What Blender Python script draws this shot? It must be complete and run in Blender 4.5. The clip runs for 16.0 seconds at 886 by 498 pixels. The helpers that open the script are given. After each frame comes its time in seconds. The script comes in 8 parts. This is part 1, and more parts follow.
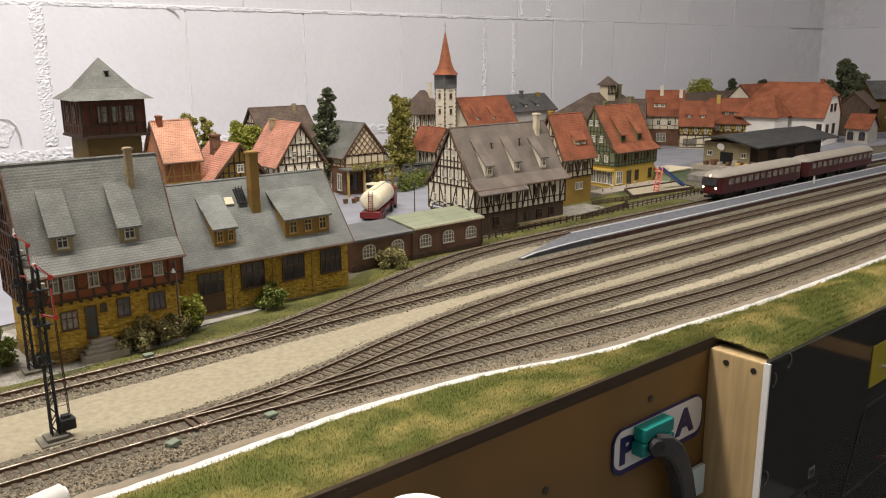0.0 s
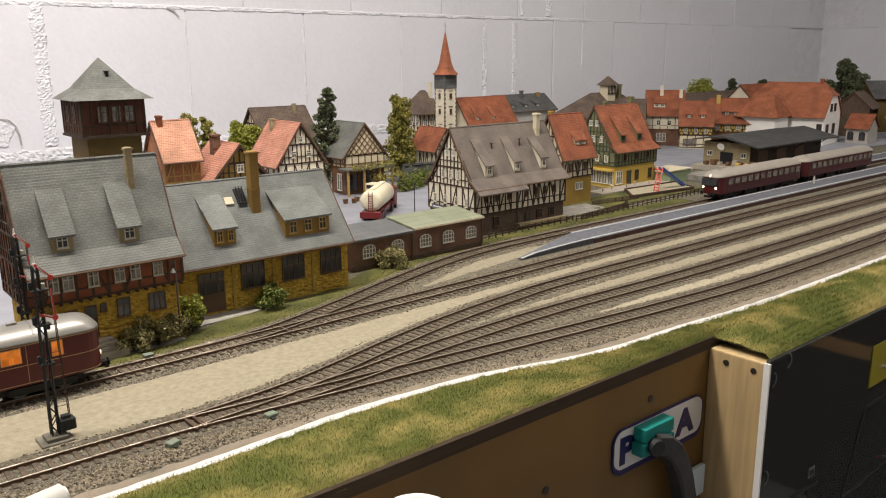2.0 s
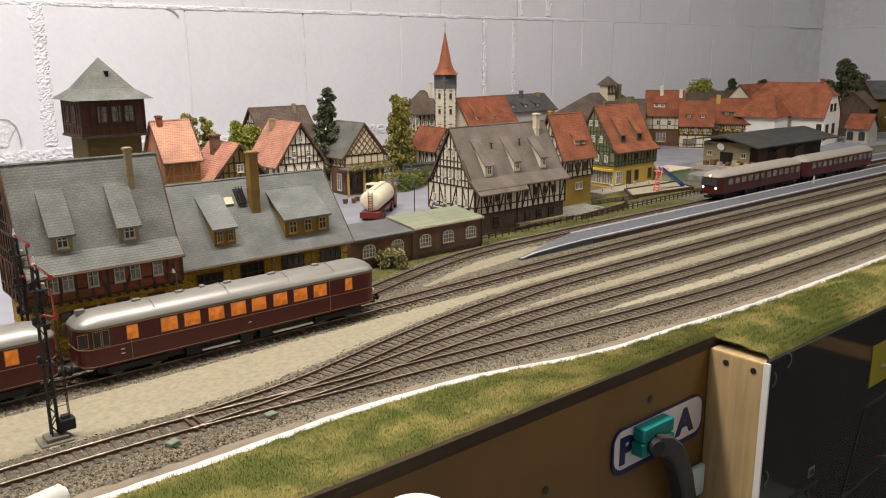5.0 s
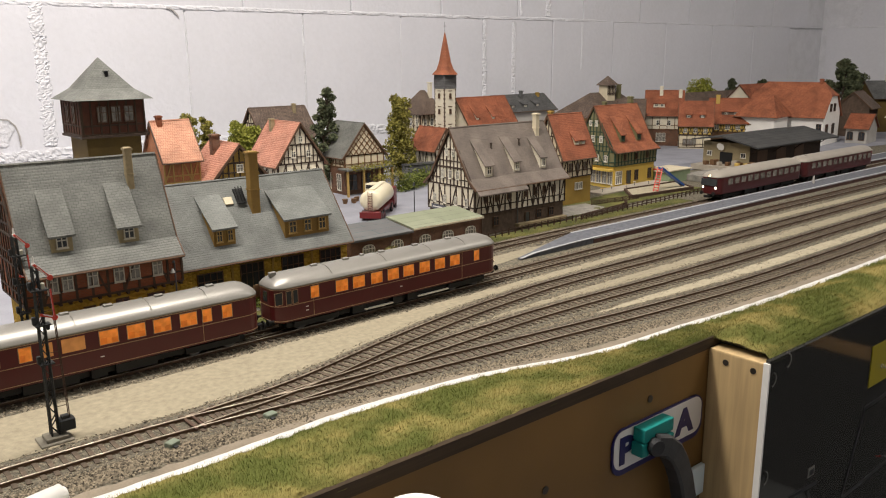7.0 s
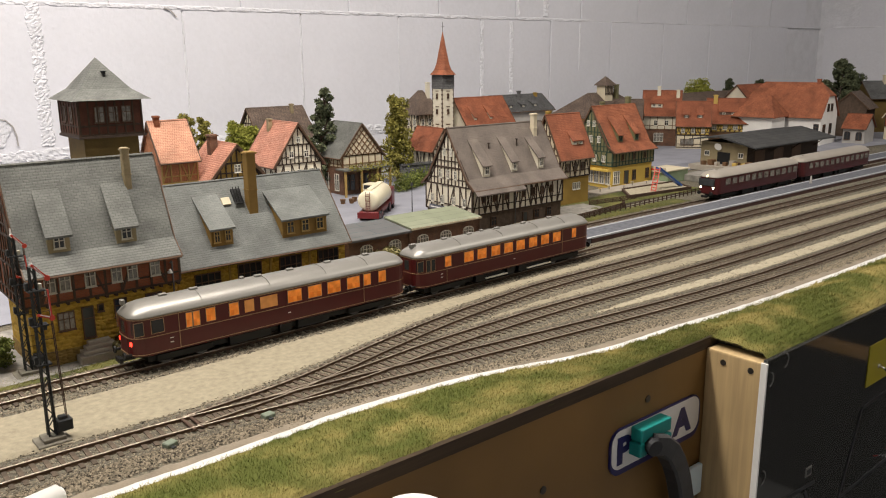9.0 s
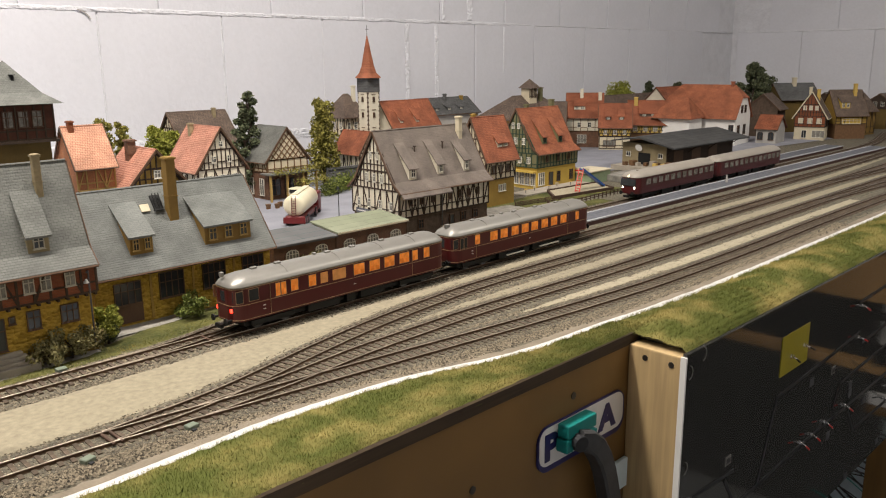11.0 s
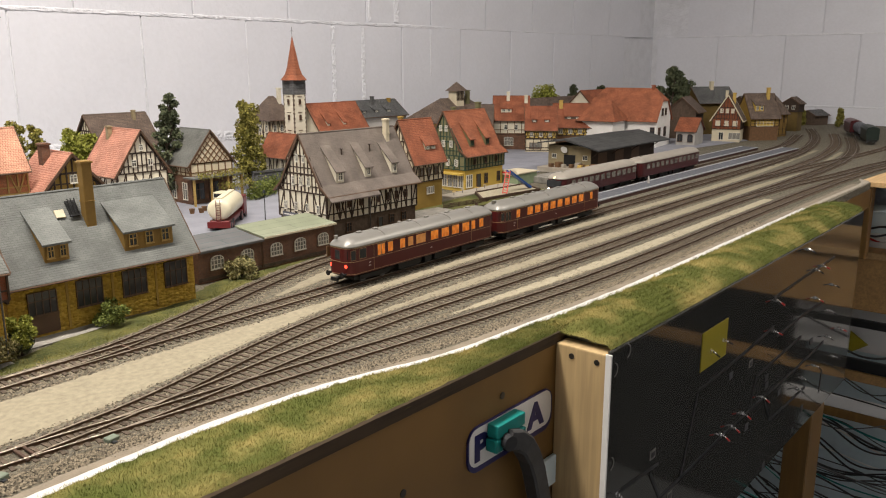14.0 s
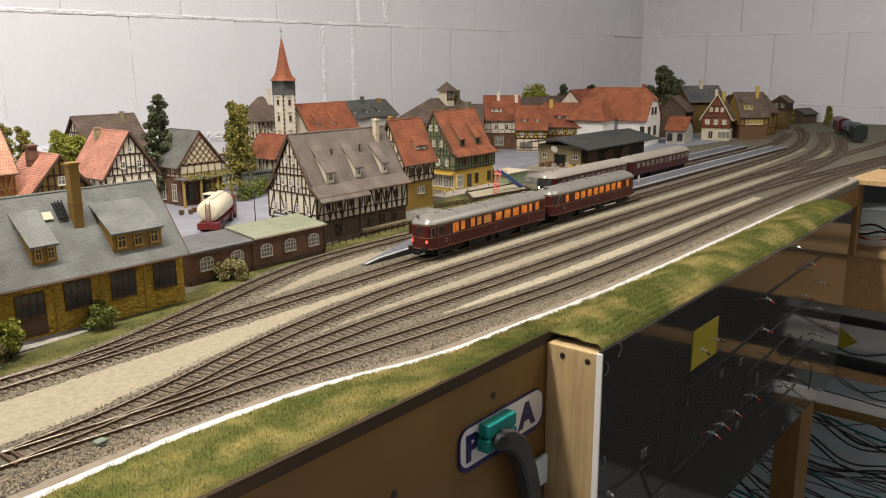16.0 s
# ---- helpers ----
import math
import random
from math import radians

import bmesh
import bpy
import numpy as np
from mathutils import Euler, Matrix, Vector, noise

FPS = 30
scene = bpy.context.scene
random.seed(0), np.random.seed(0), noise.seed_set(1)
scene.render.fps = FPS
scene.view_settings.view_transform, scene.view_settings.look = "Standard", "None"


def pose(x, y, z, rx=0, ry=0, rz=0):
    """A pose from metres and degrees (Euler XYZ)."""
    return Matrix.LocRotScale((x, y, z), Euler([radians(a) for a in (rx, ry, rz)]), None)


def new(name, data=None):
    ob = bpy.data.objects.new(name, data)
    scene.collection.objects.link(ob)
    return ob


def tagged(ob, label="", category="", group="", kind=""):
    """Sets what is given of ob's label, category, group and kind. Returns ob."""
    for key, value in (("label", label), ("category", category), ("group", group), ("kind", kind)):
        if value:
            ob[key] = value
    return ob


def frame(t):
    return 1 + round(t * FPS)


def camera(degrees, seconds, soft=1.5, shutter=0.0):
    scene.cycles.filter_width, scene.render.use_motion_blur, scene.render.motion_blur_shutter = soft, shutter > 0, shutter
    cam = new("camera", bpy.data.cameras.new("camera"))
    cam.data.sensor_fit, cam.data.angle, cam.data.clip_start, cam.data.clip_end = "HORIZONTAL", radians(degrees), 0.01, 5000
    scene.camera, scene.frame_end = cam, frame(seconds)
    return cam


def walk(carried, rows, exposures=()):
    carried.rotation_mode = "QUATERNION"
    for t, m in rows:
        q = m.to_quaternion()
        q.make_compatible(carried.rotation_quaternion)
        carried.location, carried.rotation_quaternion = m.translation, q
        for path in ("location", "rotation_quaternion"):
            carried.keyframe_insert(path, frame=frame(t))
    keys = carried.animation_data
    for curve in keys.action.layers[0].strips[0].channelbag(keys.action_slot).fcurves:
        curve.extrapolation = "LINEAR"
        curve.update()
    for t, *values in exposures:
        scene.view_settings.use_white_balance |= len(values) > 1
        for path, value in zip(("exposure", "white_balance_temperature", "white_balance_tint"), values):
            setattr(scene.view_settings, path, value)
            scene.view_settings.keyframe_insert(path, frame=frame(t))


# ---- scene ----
cam = camera(57.5, 16.0, soft=1.1)

PATH = [  # seconds, place, heading, tilt, roll
    (0.0, 0, 0, 0.21, -40, -13.45, 0.45), (8.7, 0, 0, 0.21, -40.05, -13.45, 0.45), (9.3, 0.0004, -0.0005, 0.21, -40.55, -13.42, 0.45),
    (10.0, 0.0012, -0.0015, 0.21, -42.25, -13.36, 0.44), (10.5, 0.0018, -0.0023, 0.21, -43.7, -13.31, 0.43),
    (11, 0.0024, -0.0029, 0.2101, -45.22, -13.27, 0.42), (11.5, 0.0031, -0.0037, 0.2104, -46.68, -13.24, 0.36),
    (12, 0.0035, -0.0039, 0.2104, -48.02, -13.19, 0.22), (12.5, 0.0036, -0.0042, 0.2102, -49.01, -13.12, 0.12),
    (13, 0.0036, -0.0042, 0.2102, -49.72, -13.12, 0.05), (13.5, 0.0037, -0.0042, 0.2101, -49.86, -13.13, 0.03),
    (14, 0.004, -0.0043, 0.21, -50.2, -13.11, 0.07), (14.5, 0.0042, -0.0043, 0.21, -50.52, -13.13, 0.08),
    (15, 0.0045, -0.0042, 0.21, -50.56, -13.17, 0.14), (15.5, 0.005, -0.0043, 0.2099, -50.39, -13.17, 0.21),
    (16, 0.0054, -0.0045, 0.2098, -50.86, -13.11, 0.27)]
walk(cam, [(t, pose(x, y, z, 90 + pitch, roll, yaw)) for t, x, y, z, yaw, pitch, roll in PATH], [(0, -0.06), (8.7, -0.06), (12.5, 0.06), (16, 0.08)])

# ---- light: a closed cellar room under one ceiling tube and two added lights ----
world = bpy.data.worlds.new("room_air")
world.use_nodes = True
world.node_tree.nodes["Background"].inputs[0].default_value = (0.9, 0.95, 1.0, 1)
world.node_tree.nodes["Background"].inputs[1].default_value = 0.02
scene.world = world
scene.view_settings.exposure = 0.0


def area_light(x, y, z, length, width, power, colour, rz=0):
    light = bpy.data.lights.new("overhead_area", "AREA")
    light.shape, light.size, light.size_y, light.energy, light.color = "RECTANGLE", length, width, power, colour
    ob = new("overhead_area", light)
    ob.matrix_basis = pose(x, y, z, 0, 0, rz)
    return ob


area_light(0.1, 0.6, 1.26, 1.2, 0.1, 35.5, (1.0, 0.922, 0.845))
# Assumed light, unseen: evens the far end and the east wall.
area_light(1.65, 0.05, 1.26, 1.2, 0.1, 10.5, (1.0, 0.935, 0.86))

# Unseen fill light, added to brighten fronts and the space under the layout.
area_light(1.5, -1.2, 1.26, 1.2, 0.1, 4.0, (1.0, 0.935, 0.86))

# ---- materials ----
MATS = {}


def nodes_of(name):
    m = bpy.data.materials.new(name)
    m.use_nodes = True
    MATS[name] = m
    return m, m.node_tree.nodes, m.node_tree.links, m.node_tree.nodes["Principled BSDF"]


def tint(c, k):
    return tuple(min(1.0, max(0.0, v * k)) for v in c[:3]) + (1,)


def plain(name, col, rough=0.6, var=0.18, scale=90.0, bump=0.25, fine=900.0, metal=0.0, spec=0.4, col2=None, depth=0.0004, uv=False):
    """Painted or natural surface: broad stains and fine grain in colour, and relief."""
    m, N, L, P = nodes_of(name)
    tc = N.new("ShaderNodeTexCoord")
    src = tc.outputs["UV" if uv else "Object"]
    big, small = N.new("ShaderNodeTexNoise"), N.new("ShaderNodeTexNoise")
    big.inputs["Scale"].default_value, big.inputs["Detail"].default_value = scale, 4
    small.inputs["Scale"].default_value, small.inputs["Detail"].default_value = fine, 3
    for n in (big, small):
        L.new(src, n.inputs["Vector"])
    add = N.new("ShaderNodeMath"); add.operation = "MULTIPLY_ADD"
    L.new(small.outputs["Fac"], add.inputs[0]); add.inputs[1].default_value = 0.5
    L.new(big.outputs["Fac"], add.inputs[2])
    ramp = N.new("ShaderNodeValToRGB")
    ramp.color_ramp.elements[0].position, ramp.color_ramp.elements[1].position = 0.48, 1.0
    ramp.color_ramp.elements[0].color = tint(col, 1 - var)
    ramp.color_ramp.elements[1].color = tint(col2, 1) if col2 else tint(col, 1 + var)
    L.new(add.outputs[0], ramp.inputs[0])
    info = N.new("ShaderNodeObjectInfo")
    hsv = N.new("ShaderNodeHueSaturation")
    mr = N.new("ShaderNodeMapRange"); mr.inputs[3].default_value, mr.inputs[4].default_value = 1 - var * 0.35, 1 + var * 0.35
    L.new(info.outputs["Random"], mr.inputs[0]); L.new(mr.outputs[0], hsv.inputs["Value"]); L.new(ramp.outputs[0], hsv.inputs["Color"])
    L.new(hsv.outputs[0], P.inputs["Base Color"])
    P.inputs["Roughness"].default_value, P.inputs["Metallic"].default_value = rough, metal
    P.inputs["Specular IOR Level"].default_value = spec
    if bump:
        b = N.new("ShaderNodeBump"); b.inputs["Strength"].default_value, b.inputs["Distance"].default_value = bump, depth
        L.new(add.outputs[0], b.inputs["Height"]); L.new(b.outputs[0], P.inputs["Normal"])
    return m


def tiled(name, c1, c2, joint, w, h, gap=0.0003, rough=0.75, bump=0.6, offset=0.5, stain=0.25, metal=0.0, depth=0.0004):
    """Courses of tiles, slates or bricks, w by h metres, from the mesh's metric UV."""
    m, N, L, P = nodes_of(name)
    tc = N.new("ShaderNodeTexCoord")
    br = N.new("ShaderNodeTexBrick")
    br.offset = offset
    br.inputs["Color1"].default_value, br.inputs["Color2"].default_value, br.inputs["Mortar"].default_value = tint(c1, 1), tint(c2, 1), tint(joint, 1)
    br.inputs["Scale"].default_value, br.inputs["Mortar Size"].default_value = 1.0, gap
    br.inputs["Brick Width"].default_value, br.inputs["Row Height"].default_value = w, h
    br.inputs["Mortar Smooth"].default_value = 0.3
    L.new(tc.outputs["UV"], br.inputs["Vector"])
    big = N.new("ShaderNodeTexNoise"); big.inputs["Scale"].default_value, big.inputs["Detail"].default_value = 45, 5
    L.new(tc.outputs["Object"], big.inputs["Vector"])
    mr = N.new("ShaderNodeMapRange"); mr.inputs[1].default_value, mr.inputs[2].default_value = 0.3, 0.7
    mr.inputs[3].default_value, mr.inputs[4].default_value = 1 - stain, 1 + stain
    L.new(big.outputs["Fac"], mr.inputs[0])
    hsv = N.new("ShaderNodeHueSaturation"); L.new(mr.outputs[0], hsv.inputs["Value"]); L.new(br.outputs["Color"], hsv.inputs["Color"])
    L.new(hsv.outputs[0], P.inputs["Base Color"])
    b = N.new("ShaderNodeBump"); b.inputs["Strength"].default_value, b.inputs["Distance"].default_value, b.invert = bump, depth, True
    L.new(br.outputs["Fac"], b.inputs["Height"]); L.new(b.outputs[0], P.inputs["Normal"])
    P.inputs["Roughness"].default_value, P.inputs["Metallic"].default_value = rough, metal
    P.inputs["Specular IOR Level"].default_value = 0.35
    return m


def rubble(name, c1, c2, scale):
    """Rough stone laid in low courses: each stone domed and of its own tone, with sunk joints."""
    m, N, L, P = nodes_of(name)
    tc, mp, vo, fine = N.new("ShaderNodeTexCoord"), N.new("ShaderNodeMapping"), N.new("ShaderNodeTexVoronoi"), N.new("ShaderNodeTexNoise")
    mp.inputs["Scale"].default_value = (1.0, 1.75, 1.0)
    L.new(tc.outputs["UV"], mp.inputs["Vector"]); L.new(mp.outputs[0], vo.inputs["Vector"]); L.new(tc.outputs["Object"], fine.inputs["Vector"])
    vo.inputs["Scale"].default_value, fine.inputs["Scale"].default_value, fine.inputs["Detail"].default_value = scale, 420, 4
    tone, mx, ramp = N.new("ShaderNodeSeparateColor"), N.new("ShaderNodeMath"), N.new("ShaderNodeValToRGB")
    L.new(vo.outputs["Color"], tone.inputs[0])
    mx.operation = "MULTIPLY_ADD"; mx.inputs[1].default_value = 0.7
    L.new(tone.outputs[0], mx.inputs[0]); L.new(fine.outputs["Fac"], mx.inputs[2])
    ramp.color_ramp.elements[0].position, ramp.color_ramp.elements[1].position = 0.45, 1.0
    ramp.color_ramp.elements[0].color, ramp.color_ramp.elements[1].color = tint(c1, 1), tint(c2, 1)
    L.new(mx.outputs[0], ramp.inputs[0]); L.new(ramp.outputs[0], P.inputs["Base Color"])
    hgt, b = N.new("ShaderNodeMath"), N.new("ShaderNodeBump")
    hgt.operation = "MULTIPLY_ADD"; hgt.inputs[1].default_value = -0.35
    L.new(fine.outputs["Fac"], hgt.inputs[0]); L.new(vo.outputs["Distance"], hgt.inputs[2])
    b.inputs["Strength"].default_value, b.inputs["Distance"].default_value, b.invert = 0.9, 0.0016, True
    L.new(hgt.outputs[0], b.inputs["Height"]); L.new(b.outputs[0], P.inputs["Normal"])
    P.inputs["Roughness"].default_value, P.inputs["Specular IOR Level"].default_value = 0.85, 0.3
    return m


def glow(name, col, strength):
    m, N, L, P = nodes_of(name)
    tc = N.new("ShaderNodeTexCoord")
    n = N.new("ShaderNodeTexNoise"); n.inputs["Scale"].default_value, n.inputs["Detail"].default_value = 190, 3
    L.new(tc.outputs["Object"], n.inputs["Vector"])
    mr = N.new("ShaderNodeMapRange"); mr.inputs[1].default_value, mr.inputs[2].default_value = 0.35, 0.65
    mr.inputs[3].default_value, mr.inputs[4].default_value = strength * 0.55, strength * 1.25
    L.new(n.outputs["Fac"], mr.inputs[0]); L.new(mr.outputs[0], P.inputs["Emission Strength"])
    P.inputs["Base Color"].default_value = tint(col, 0.5)
    P.inputs["Emission Color"].default_value = tint(col, 1)
    P.inputs["Roughness"].default_value = 0.2
    return m


def leafy(name, c1, c2, rough=0.8):
    m, N, L, P = nodes_of(name)
    geo = N.new("ShaderNodeNewGeometry")
    ramp = N.new("ShaderNodeValToRGB")
    ramp.color_ramp.elements[0].color, ramp.color_ramp.elements[1].color = tint(c1, 1), tint(c2, 1)
    L.new(geo.outputs["Random Per Island"], ramp.inputs[0]); L.new(ramp.outputs[0], P.inputs["Base Color"])
    P.inputs["Roughness"].default_value = rough
    P.inputs["Specular IOR Level"].default_value = 0.2
    return m


def wooden(name, col, rough=0.5, stretch=(3, 60, 60), scale=14, var=0.3, spec=0.4):
    m, N, L, P = nodes_of(name)
    tc, mp, n, w = N.new("ShaderNodeTexCoord"), N.new("ShaderNodeMapping"), N.new("ShaderNodeTexNoise"), N.new("ShaderNodeTexNoise")
    mp.inputs["Scale"].default_value = stretch
    L.new(tc.outputs["Object"], mp.inputs["Vector"]); L.new(mp.outputs[0], n.inputs["Vector"])
    n.inputs["Scale"].default_value, n.inputs["Detail"].default_value, n.inputs["Distortion"].default_value = scale * 0.2, 6, 0.6
    w.inputs["Scale"].default_value = scale
    L.new(tc.outputs["Object"], w.inputs["Vector"])
    mx = N.new("ShaderNodeMath"); mx.operation = "MULTIPLY_ADD"; mx.inputs[1].default_value = 0.6
    L.new(w.outputs["Fac"], mx.inputs[0]); L.new(n.outputs["Fac"], mx.inputs[2])
    ramp = N.new("ShaderNodeValToRGB")
    ramp.color_ramp.elements[0].position, ramp.color_ramp.elements[1].position = 0.5, 1.0
    ramp.color_ramp.elements[0].color, ramp.color_ramp.elements[1].color = tint(col, 1 - var), tint(col, 1 + var)
    L.new(mx.outputs[0], ramp.inputs[0]); L.new(ramp.outputs[0], P.inputs["Base Color"])
    P.inputs["Roughness"].default_value, P.inputs["Specular IOR Level"].default_value = rough, spec
    return m


def patchy(name, c1, c2):
    """Grass fibres: patches of green and straw, each fibre a little apart."""
    m, N, L, P = nodes_of(name)
    tc, geo, n, mx, ramp = N.new("ShaderNodeTexCoord"), N.new("ShaderNodeNewGeometry"), N.new("ShaderNodeTexNoise"), N.new("ShaderNodeMath"), N.new("ShaderNodeValToRGB")
    n.inputs["Scale"].default_value, n.inputs["Detail"].default_value = 24, 4
    L.new(tc.outputs["Object"], n.inputs["Vector"])
    mx.operation = "MULTIPLY_ADD"; mx.inputs[1].default_value = 0.10
    L.new(geo.outputs["Random Per Island"], mx.inputs[0]); L.new(n.outputs["Fac"], mx.inputs[2])
    ramp.color_ramp.elements[0].position, ramp.color_ramp.elements[1].position = 0.47, 0.80
    ramp.color_ramp.elements[0].color, ramp.color_ramp.elements[1].color = tint(c1, 1), tint(c2, 1)
    L.new(mx.outputs[0], ramp.inputs[0]); L.new(ramp.outputs[0], P.inputs["Base Color"])
    P.inputs["Roughness"].default_value, P.inputs["Specular IOR Level"].default_value = 0.85, 0.2
    return m


def smoked(name, col, clear):
    """Tinted acrylic: a dark gloss through which a part of the light passes."""
    m, N, L, P = nodes_of(name)
    P.inputs["Base Color"].default_value, P.inputs["Roughness"].default_value = tint(col, 1), 0.06
    P.inputs["Specular IOR Level"].default_value = 0.6
    tr, mx = N.new("ShaderNodeBsdfTransparent"), N.new("ShaderNodeMixShader")
    tr.inputs["Color"].default_value, mx.inputs["Fac"].default_value = (0.95, 0.92, 0.85, 1), clear
    L.new(P.outputs[0], mx.inputs[1]); L.new(tr.outputs[0], mx.inputs[2]); L.new(mx.outputs[0], N["Material Output"].inputs["Surface"])
    return m


# room
plain("wall_paint", (0.73, 0.735, 0.78), 0.6, 0.05, 5, 0.5, 130, depth=0.003)
plain("blue_sheet", (0.64, 0.76, 0.8), 0.5, 0.1, 6, 0.1, 60)
plain("mortar_paint", (0.73, 0.735, 0.77), 0.6, 0.08, 30, 1.0, 160, depth=0.006)
plain("bare_block", (0.42, 0.4, 0.38), 0.9, 0.25, 60, 0.8, 400, depth=0.003)
plain("ceiling_paint", (0.75, 0.75, 0.74), 0.8, 0.03, 4, 0.1, 80)
plain("floor_paint", (0.23, 0.24, 0.24), 0.45, 0.12, 7, 0.2, 60, depth=0.001)
wooden("brown_board", (0.165, 0.09, 0.025), 0.42, (3, 40, 3), 10, 0.3)
wooden("pine", (0.47, 0.335, 0.165), 0.6, (60, 60, 3), 16, 0.22)
wooden("pine_flat", (0.55, 0.36, 0.17), 0.6, (3, 60, 60), 16, 0.22)
wooden("pine_brown", (0.5, 0.3, 0.12), 0.55, (3, 60, 60), 16, 0.25)
wooden("plywood_edge", (0.045, 0.028, 0.014), 0.8, (2, 30, 90), 30, 0.3)
plain("label_grey", (0.16, 0.155, 0.14), 0.5, 0.1, 60, 0.05, 500)
plain("white_plastic", (0.78, 0.77, 0.73), 0.3, 0.04, 20, 0.02, 200)
plain("teal_plastic", (0.008, 0.2, 0.18), 0.35, 0.08, 30, 0.05, 300)
plain("black_rubber", (0.018, 0.018, 0.02), 0.5, 0.2, 60, 0.3, 700)
plain("cable_grey", (0.04, 0.04, 0.041), 0.55, 0.3, 80, 0.4, 900)
plain("navy_ink", (0.02, 0.018, 0.09), 0.35, 0.05, 30, 0.0, 300)
plain("label_white", (0.68, 0.66, 0.62), 0.35, 0.04, 30, 0.0, 300)
plain("yellow_card", (0.3, 0.25, 0.015), 0.4, 0.08, 30, 0.05, 300)
plain("chrome", (0.75, 0.75, 0.75), 0.18, 0.05, 40, 0.0, 300, metal=1.0)
plain("red_cap", (0.5, 0.02, 0.015), 0.3, 0.05, 40, 0.0, 300)
plain("black_paint", (0.016, 0.016, 0.017), 0.45, 0.2, 60, 0.05, 500)
plain("grey_tape", (0.05, 0.052, 0.055), 0.5, 0.1, 60, 0.05, 500)
plain("screw_dark", (0.09, 0.08, 0.07), 0.4, 0.2, 90, 0.1, 500, metal=0.8)
smoked("smoked_acrylic", (0.035, 0.0345, 0.031), 0.1)
# layout ground
plain("gravel", (0.12, 0.106, 0.076), 0.9, 0.7, 330, 1.0, 1100, depth=0.0014)
plain("ballast", (0.12, 0.106, 0.076), 0.9, 0.7, 330, 1.0, 1100, depth=0.0014)
plain("sand", (0.262, 0.23, 0.16), 0.95, 0.2, 240, 0.6, 1900, depth=0.0004)
plain("sand_pale", (0.36, 0.32, 0.226), 0.95, 0.18, 240, 0.6, 1900, depth=0.0004)
plain("edge_strip", (0.215, 0.18, 0.132), 0.9, 0.25, 50, 0.5, 700, depth=0.0006)
plain("white_edge", (0.56, 0.55, 0.52), 0.7, 0.12, 60, 0.4, 500, depth=0.0006)
plain("asphalt", (0.27, 0.275, 0.31), 0.85, 0.16, 25, 0.3, 800, depth=0.0003)
plain("paving", (0.25, 0.235, 0.205), 0.85, 0.35, 90, 0.8, 500, depth=0.0008)
plain("turf", (0.045, 0.075, 0.012), 0.95, 0.5, 26, 1.0, 500, col2=(0.17, 0.155, 0.04), depth=0.002)
plain("sleeper", (0.088, 0.065, 0.044), 0.85, 0.4, 200, 0.6, 900)
plain("rail_rust", (0.095, 0.055, 0.03), 0.7, 0.35, 200, 0.3, 900, metal=0.2)
plain("rail_top", (0.32, 0.265, 0.205), 0.34, 0.3, 120, 0.1, 900, metal=0.9)
leafy("stones", (0.026, 0.022, 0.016), (0.35, 0.295, 0.21))
patchy("grass_blades", (0.088, 0.102, 0.02), (0.36, 0.285, 0.10))
leafy("leaf_green", (0.05, 0.07, 0.015), (0.22, 0.25, 0.06))
leafy("leaf_dark", (0.032, 0.042, 0.022), (0.17, 0.19, 0.105))
leafy("leaf_lime", (0.14, 0.16, 0.018), (0.40, 0.40, 0.085))
leafy("leaf_olive", (0.10, 0.095, 0.018), (0.36, 0.32, 0.08))
leafy("leaf_dry", (0.09, 0.085, 0.03), (0.42, 0.37, 0.17))
plain("bark", (0.07, 0.05, 0.035), 0.9, 0.3, 200, 0.6, 900)
# buildings
tiled("slate", (0.138, 0.142, 0.128), (0.166, 0.17, 0.153), (0.098, 0.1, 0.09), 0.0036, 0.0022, 0.0002, stain=0.26, bump=0.4)
tiled("slate_fine", (0.142, 0.15, 0.138), (0.166, 0.173, 0.16), (0.106, 0.11, 0.1), 0.005, 0.002, 0.00015, stain=0.22, bump=0.3)
tiled("slate_dark", (0.10, 0.1, 0.1), (0.14, 0.14, 0.135), (0.05, 0.05, 0.05), 0.005, 0.003)
tiled("tile_grey", (0.152, 0.125, 0.105), (0.168, 0.14, 0.118), (0.122, 0.1, 0.084), 0.004, 0.0022, 0.00014, stain=0.24, bump=0.3)
tiled("tile_brown", (0.13, 0.095, 0.075), (0.18, 0.13, 0.1), (0.06, 0.045, 0.035), 0.003, 0.0028)
tiled("tile_orange", (0.52, 0.27, 0.175), (0.58, 0.32, 0.21), (0.34, 0.14, 0.085), 0.0026, 0.0042, 0.0003, bump=0.4)
tiled("tile_pink", (0.46, 0.22, 0.15), (0.52, 0.26, 0.18), (0.3, 0.11, 0.07), 0.003, 0.0028, 0.0003, bump=0.4)
tiled("tile_red", (0.265, 0.086, 0.04), (0.32, 0.112, 0.055), (0.165, 0.047, 0.024), 0.003, 0.0026, bump=0.4, stain=0.3)
tiled("tile_rust", (0.29, 0.096, 0.043), (0.342, 0.124, 0.06), (0.18, 0.052, 0.027), 0.003, 0.0026, bump=0.4, stain=0.3)
tiled("felt_grey", (0.105, 0.105, 0.105), (0.13, 0.13, 0.127), (0.06, 0.09, 0.09), 0.4, 0.014, 0.0005, stain=0.12)
tiled("felt_black", (0.045, 0.045, 0.045), (0.06, 0.06, 0.058), (0.025, 0.025, 0.025), 0.05, 0.012, 0.0005, stain=0.2)
tiled("felt_green", (0.2, 0.22, 0.145), (0.23, 0.245, 0.17), (0.14, 0.15, 0.1), 0.4, 0.014, 0.0005, stain=0.12)
